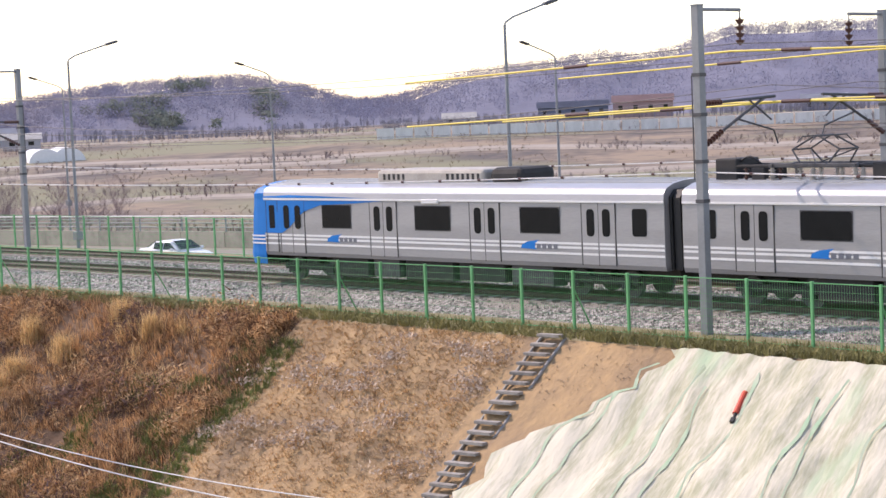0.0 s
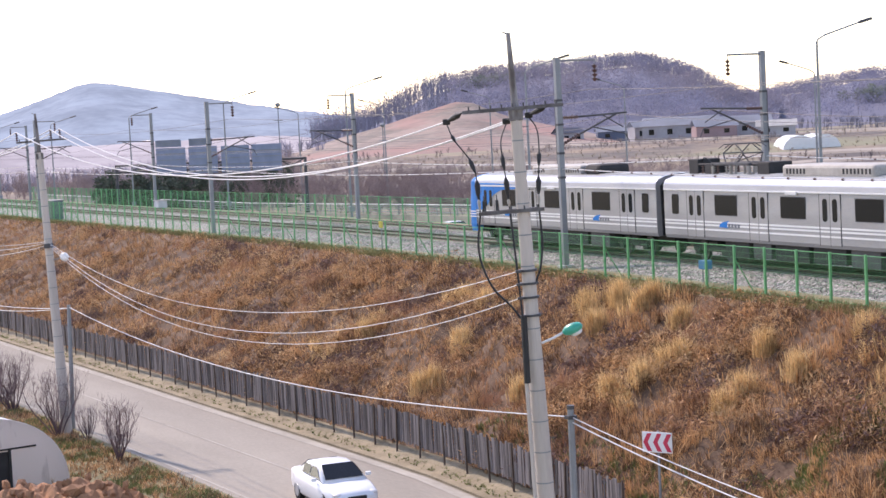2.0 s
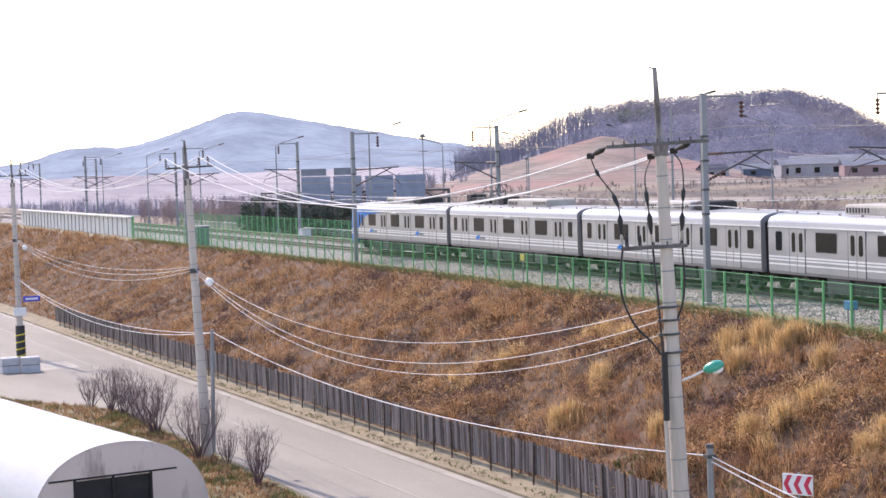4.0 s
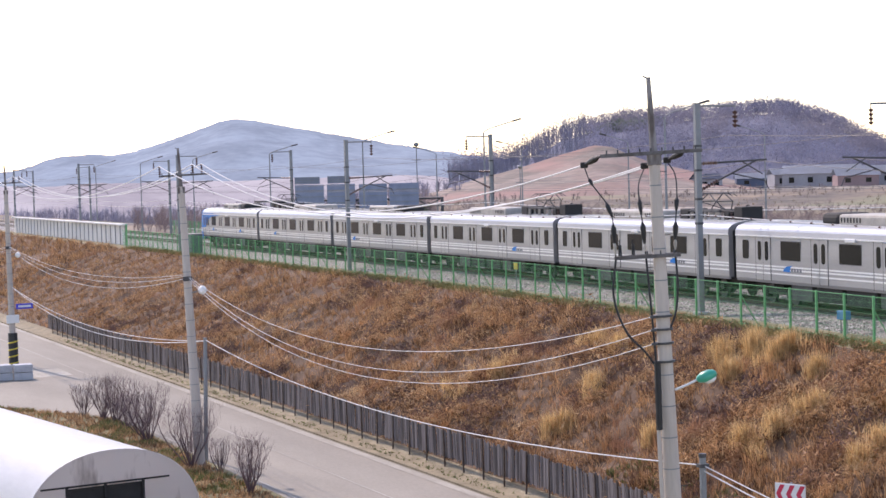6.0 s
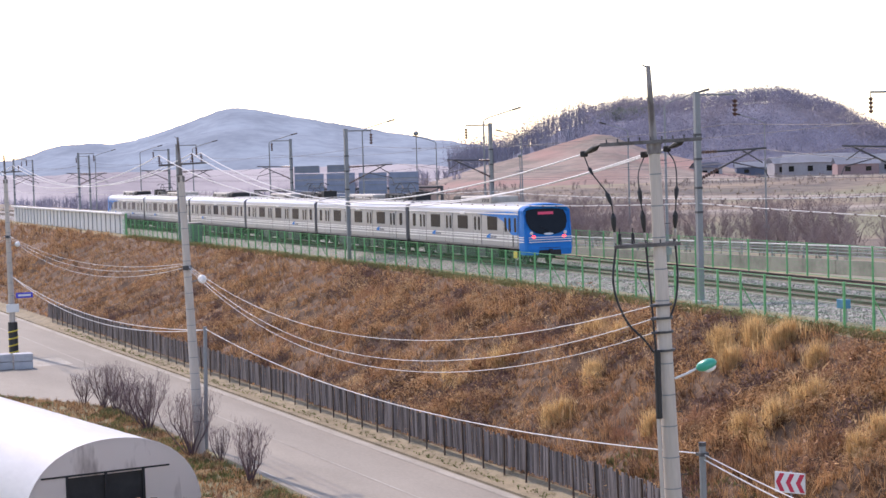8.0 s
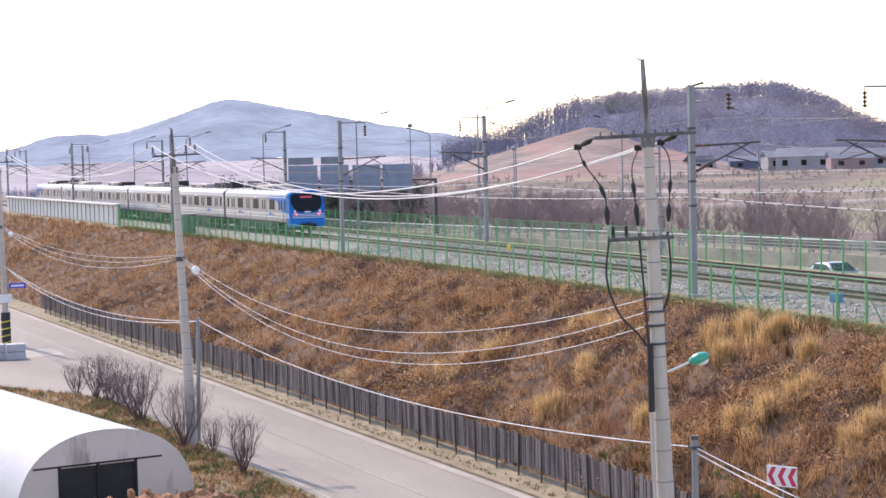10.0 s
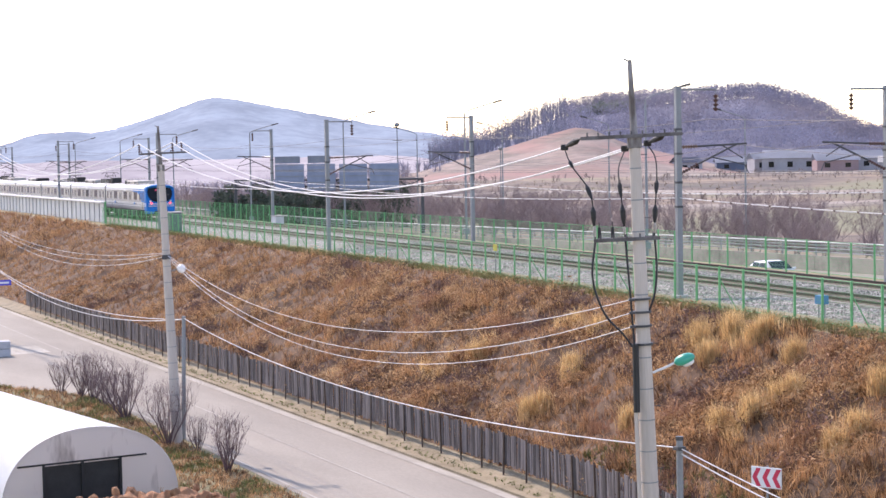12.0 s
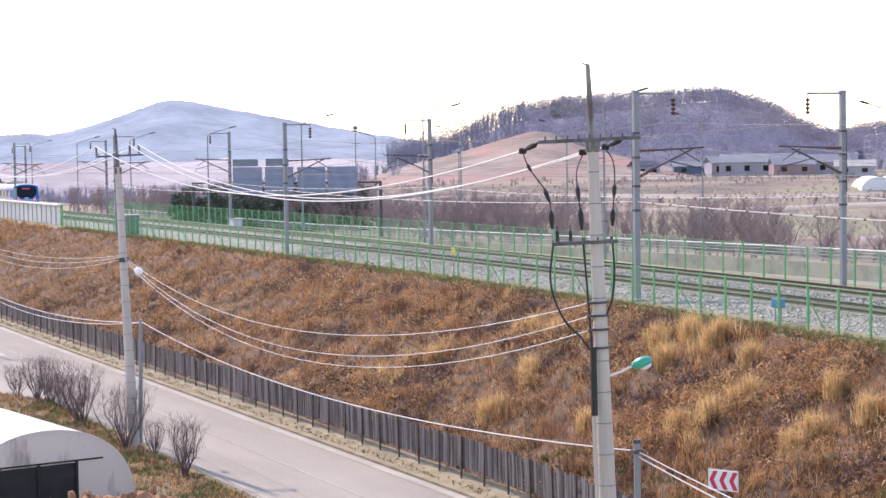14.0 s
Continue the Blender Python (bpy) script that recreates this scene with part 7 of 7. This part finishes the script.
def loft(bm, sections):
    """Closed loft along x through sections (x, half-width, list of (y share, z))."""
    rings = []
    for x, w, prof in sections:
        full = [(w * y, z) for y, z in prof] + [(-w * y, z) for y, z in reversed(prof) if y > 0.001]
        rings.append([bm.verts.new((x, y, z)) for y, z in full])
    n = len(rings[0])
    for a, b in zip(rings, rings[1:]):
        for k in range(n):
            bm.faces.new((a[k], a[(k + 1) % n], b[(k + 1) % n], b[k]))
    bm.faces.new(rings[0])
    bm.faces.new(rings[-1])


def wheels(ob, xs, y, r=0.32):
    for x in xs:
        for s in (-1, 1):
            bm = bmesh.new()
            rod(bm, (x, s * (y - 0.11), r), (x, s * (y + 0.10), r), r, n=20)
            w = part("wheel", bm, M_tyre, ob)
            bm = bmesh.new()
            rod(bm, (x, s * (y + 0.08), r), (x, s * (y + 0.115), r), r * 0.66, n=14)
            part("rim", bm, M_carsilver, w)


def sedan(paint, label):
    """A saloon that faces +x."""
    ob = root("car", Matrix.Identity(4), label, "car", "cars on the roads")
    bm = bmesh.new()

    def low(z0, zb, zt):
        return [(0.90, z0), (0.98, z0 + 0.1), (1.0, zb), (0.97, zt - 0.06), (0.86, zt), (0.0, zt + 0.03)]
    loft(bm, [(-2.32, 0.66, low(0.42, 0.6, 0.92)), (-2.15, 0.84, low(0.28, 0.6, 1.0)), (-1.5, 0.91, low(0.2, 0.62, 1.02)), (-0.3, 0.92, low(0.2, 0.62, 0.97)),
              (0.8, 0.92, low(0.2, 0.6, 0.95)), (1.5, 0.90, low(0.2, 0.58, 0.86)), (2.1, 0.82, low(0.22, 0.52, 0.74)), (2.36, 0.60, low(0.34, 0.48, 0.62))])
    part("body", bm, paint, ob, smooth=True)
    bm = bmesh.new()

    def cab(zb, zt, t):
        return [(1.0, zb), (1.0 - 0.12 * t, (zb + zt) / 2), (0.86 - 0.1 * t, zt - 0.05), (0.7, zt), (0.0, zt + 0.02)]
    loft(bm, [(-1.75, 0.80, cab(0.92, 1.0, 0)), (-1.0, 0.80, cab(0.92, 1.38, 1)), (-0.2, 0.80, cab(0.92, 1.45, 1)), (0.35, 0.80, cab(0.92, 1.40, 1)), (1.15, 0.80, cab(0.9, 0.98, 0))])
    part("cabin", bm, paint, ob, smooth=True)
    bm = bmesh.new()
    vs = [(1.13, 0.68, 1.0), (1.13, -0.68, 1.0), (0.42, -0.56, 1.40), (0.42, 0.56, 1.40)]
    bm.faces.new([bm.verts.new((x + 0.02, y, z + 0.03)) for x, y, z in vs])
    part("windscreen", bm, M_glass, ob)
    bm = bmesh.new()
    vs = [(-1.72, 0.62, 1.02), (-1.72, -0.62, 1.02), (-1.05, -0.54, 1.36), (-1.05, 0.54, 1.36)]
    bm.faces.new([bm.verts.new((x - 0.03, y, z + 0.03)) for x, y, z in vs])
    part("rear_window", bm, M_glass, ob)
    for s in (-1, 1):
        for xs in ((-0.95, -0.25), (-0.15, 0.85)):
            bm = bmesh.new()
            pts = [(xs[0], 0.80, 1.02), (xs[1], 0.80, 1.02), (min(xs[1], 0.30), 0.68, 1.34), (xs[0], 0.68, 1.34)]
            bm.faces.new([bm.verts.new((x, s * y, z)) for x, y, z in pts])
            part("side_window", bm, M_glass, ob)
        bm = bmesh.new()
        bmesh.ops.create_uvsphere(bm, u_segments=10, v_segments=6, radius=0.14, matrix=pose(2.12, s * 0.62, 0.66) @ Matrix.Diagonal((1.2, 1.3, 0.6, 1)))
        part("headlamp", bm, M_wire, ob)
        bm = bmesh.new()
        box(bm, (0.72, s * 0.98 - 0.09, 0.96), (0.88, s * 0.98 + 0.09, 1.08), 0.03)
        part("mirror", bm, paint, ob)
        bm = bmesh.new()
        box(bm, (-2.3, s * 0.62 - 0.12, 0.72), (-2.2, s * 0.62 + 0.12, 0.88), 0.02)
        part("rear_lamp", bm, M_red, ob)
    bm = bmesh.new()
    box(bm, (2.28, -0.34, 0.46), (2.38, 0.34, 0.62), 0.03)
    box(bm, (2.22, -0.5, 0.26), (2.33, 0.5, 0.36), 0.02)
    part("grille", bm, M_black, ob)
    wheels(ob, (-1.35, 1.40), 0.80)
    return ob


def pickup(label):
    """A small cab-over truck with an open bed, facing +x."""
    ob = root("flatbed_truck", Matrix.Identity(4), label, "truck", "cars on the roads")
    bm = bmesh.new()
    prof = [(0.92, 0.45), (1.0, 0.6), (1.0, 1.15), (0.95, 1.3), (0.86, 1.9), (0.78, 1.97), (0.0, 2.0)]
    front = [(0.92, 0.45), (1.0, 0.6), (0.99, 1.1), (0.93, 1.2), (0.90, 1.25), (0.80, 1.26), (0.0, 1.28)]
    loft(bm, [(0.85, 0.86, prof), (1.0, 0.87, prof), (1.75, 0.87, prof), (2.35, 0.86, front), (2.45, 0.80, front)])
    part("cab", bm, M_carwhite, ob)
    bm = bmesh.new()
    bm.faces.new([bm.verts.new(p) for p in ((2.36, 0.70, 1.29), (2.36, -0.70, 1.29), (1.86, -0.64, 1.90), (1.86, 0.64, 1.90))])
    part("windscreen", bm, M_glass, ob)
    for s in (-1, 1):
        bm = bmesh.new()
        bm.faces.new([bm.verts.new((x, s * y, z)) for x, y, z in ((1.15, 0.865, 1.25), (2.1, 0.86, 1.25), (1.72, 0.79, 1.82), (1.15, 0.79, 1.84))])
        part("side_window", bm, M_glass, ob)
        bm = bmesh.new()
        rod(bm, (2.1, s * 0.86, 1.5), (2.3, s * 1.08, 1.5), 0.02, n=5)
        box(bm, (2.26, s * 1.1 - 0.08, 1.32), (2.34, s * 1.1 + 0.08, 1.62), 0.02)
        part("mirror", bm, M_black, ob)
    bm = bmesh.new()
    box(bm, (-2.4, -0.88, 0.72), (0.8, 0.88, 0.80))
    bed_ob = part("bed", bm, M_rail, ob, "rusty load bed")
    for lo, hi in (((-2.4, 0.84, 0.8), (0.75, 0.88, 1.14)), ((-2.4, -0.88, 0.8), (0.75, -0.84, 1.14)), ((-2.42, -0.88, 0.8), (-2.38, 0.88, 1.14))):
        bm = bmesh.new()
        box(bm, lo, hi, 0.01)
        part("drop_side", bm, M_carwhite, bed_ob)
    bm = bmesh.new()
    for k in range(5):
        box(bm, (1.1 + k * 0.13, -0.6, 2.0), (1.16 + k * 0.13, 0.6, 2.04))
    box(bm, (-2.3, -0.35, 0.45), (2.2, 0.35, 0.7))
    part("roof_rack", bm, M_black, ob)
    wheels(ob, (-1.5, 1.75), 0.76, 0.31)
    return ob


sedan_a = sedan(M_carwhite, "white saloon car with dark windows on the road")
sedan_b = copy_thing(sedan_a, ID)
truck = pickup("small white flatbed truck with empty bed")
hw = [copy_thing(sedan_a, ID) for _ in range(4)]
van = sedan(M_carsilver, "silver saloon car on the highway")
# (thing, x offset or lane, y at 0 s, metres a second towards -y)
LOCAL = ((sedan_a, 25.2, 80.2, 11.5), (sedan_b, 25.0, 51.8, 10.5), (truck, 23.9, 59.6, 11.2))
HIGHWAY = ((hw[0], 13.2, 65.2, 23.0), (hw[1], 13.2, 163.0, 23.0), (van, 13.2, 315.0, 23.0), (hw[2], 13.2, 366.0, 23.0), (hw[3], 13.2, 517.0, 23.0))


def on_road(x, y):
    dx = (road_far(y + 1) - road_far(y - 1)) / 2
    return pose(x + road_far(y) - 29.65, y, ROAD_Z + 0.035, 0, 0, -90 - math.degrees(math.atan(dx)))


def on_highway(u, y):
    p = P(y, u, parapet_z(y) - 1.87)
    return pose(p.x, p.y, p.z, 0, 0, -90 - math.degrees(math.atan(rail_line(y)[1])))


for ob, x, y, v in LOCAL:
    ob.matrix_world = on_road(x, y)
for ob, u, y, v in HIGHWAY:
    ob.matrix_world = on_highway(u, y)


def motions():
    for k, (car_ob, turn) in enumerate(TRAIN):
        walk(car_ob, [(t, on_track(s - BODY / 2 - k * CAR, turn=turn)) for t, s in FRONT])
    for ob, x, y, v in LOCAL:
        walk(ob, [(t, on_road(x, y - v * t)) for t in (0.0, 1.0, 2.0, 3.0, 5.0, 7.0, 10.0, 14.0)])
    for ob, u, y, v in HIGHWAY:
        walk(ob, [(t, on_highway(u, y - v * t)) for t in range(15)])


motions()
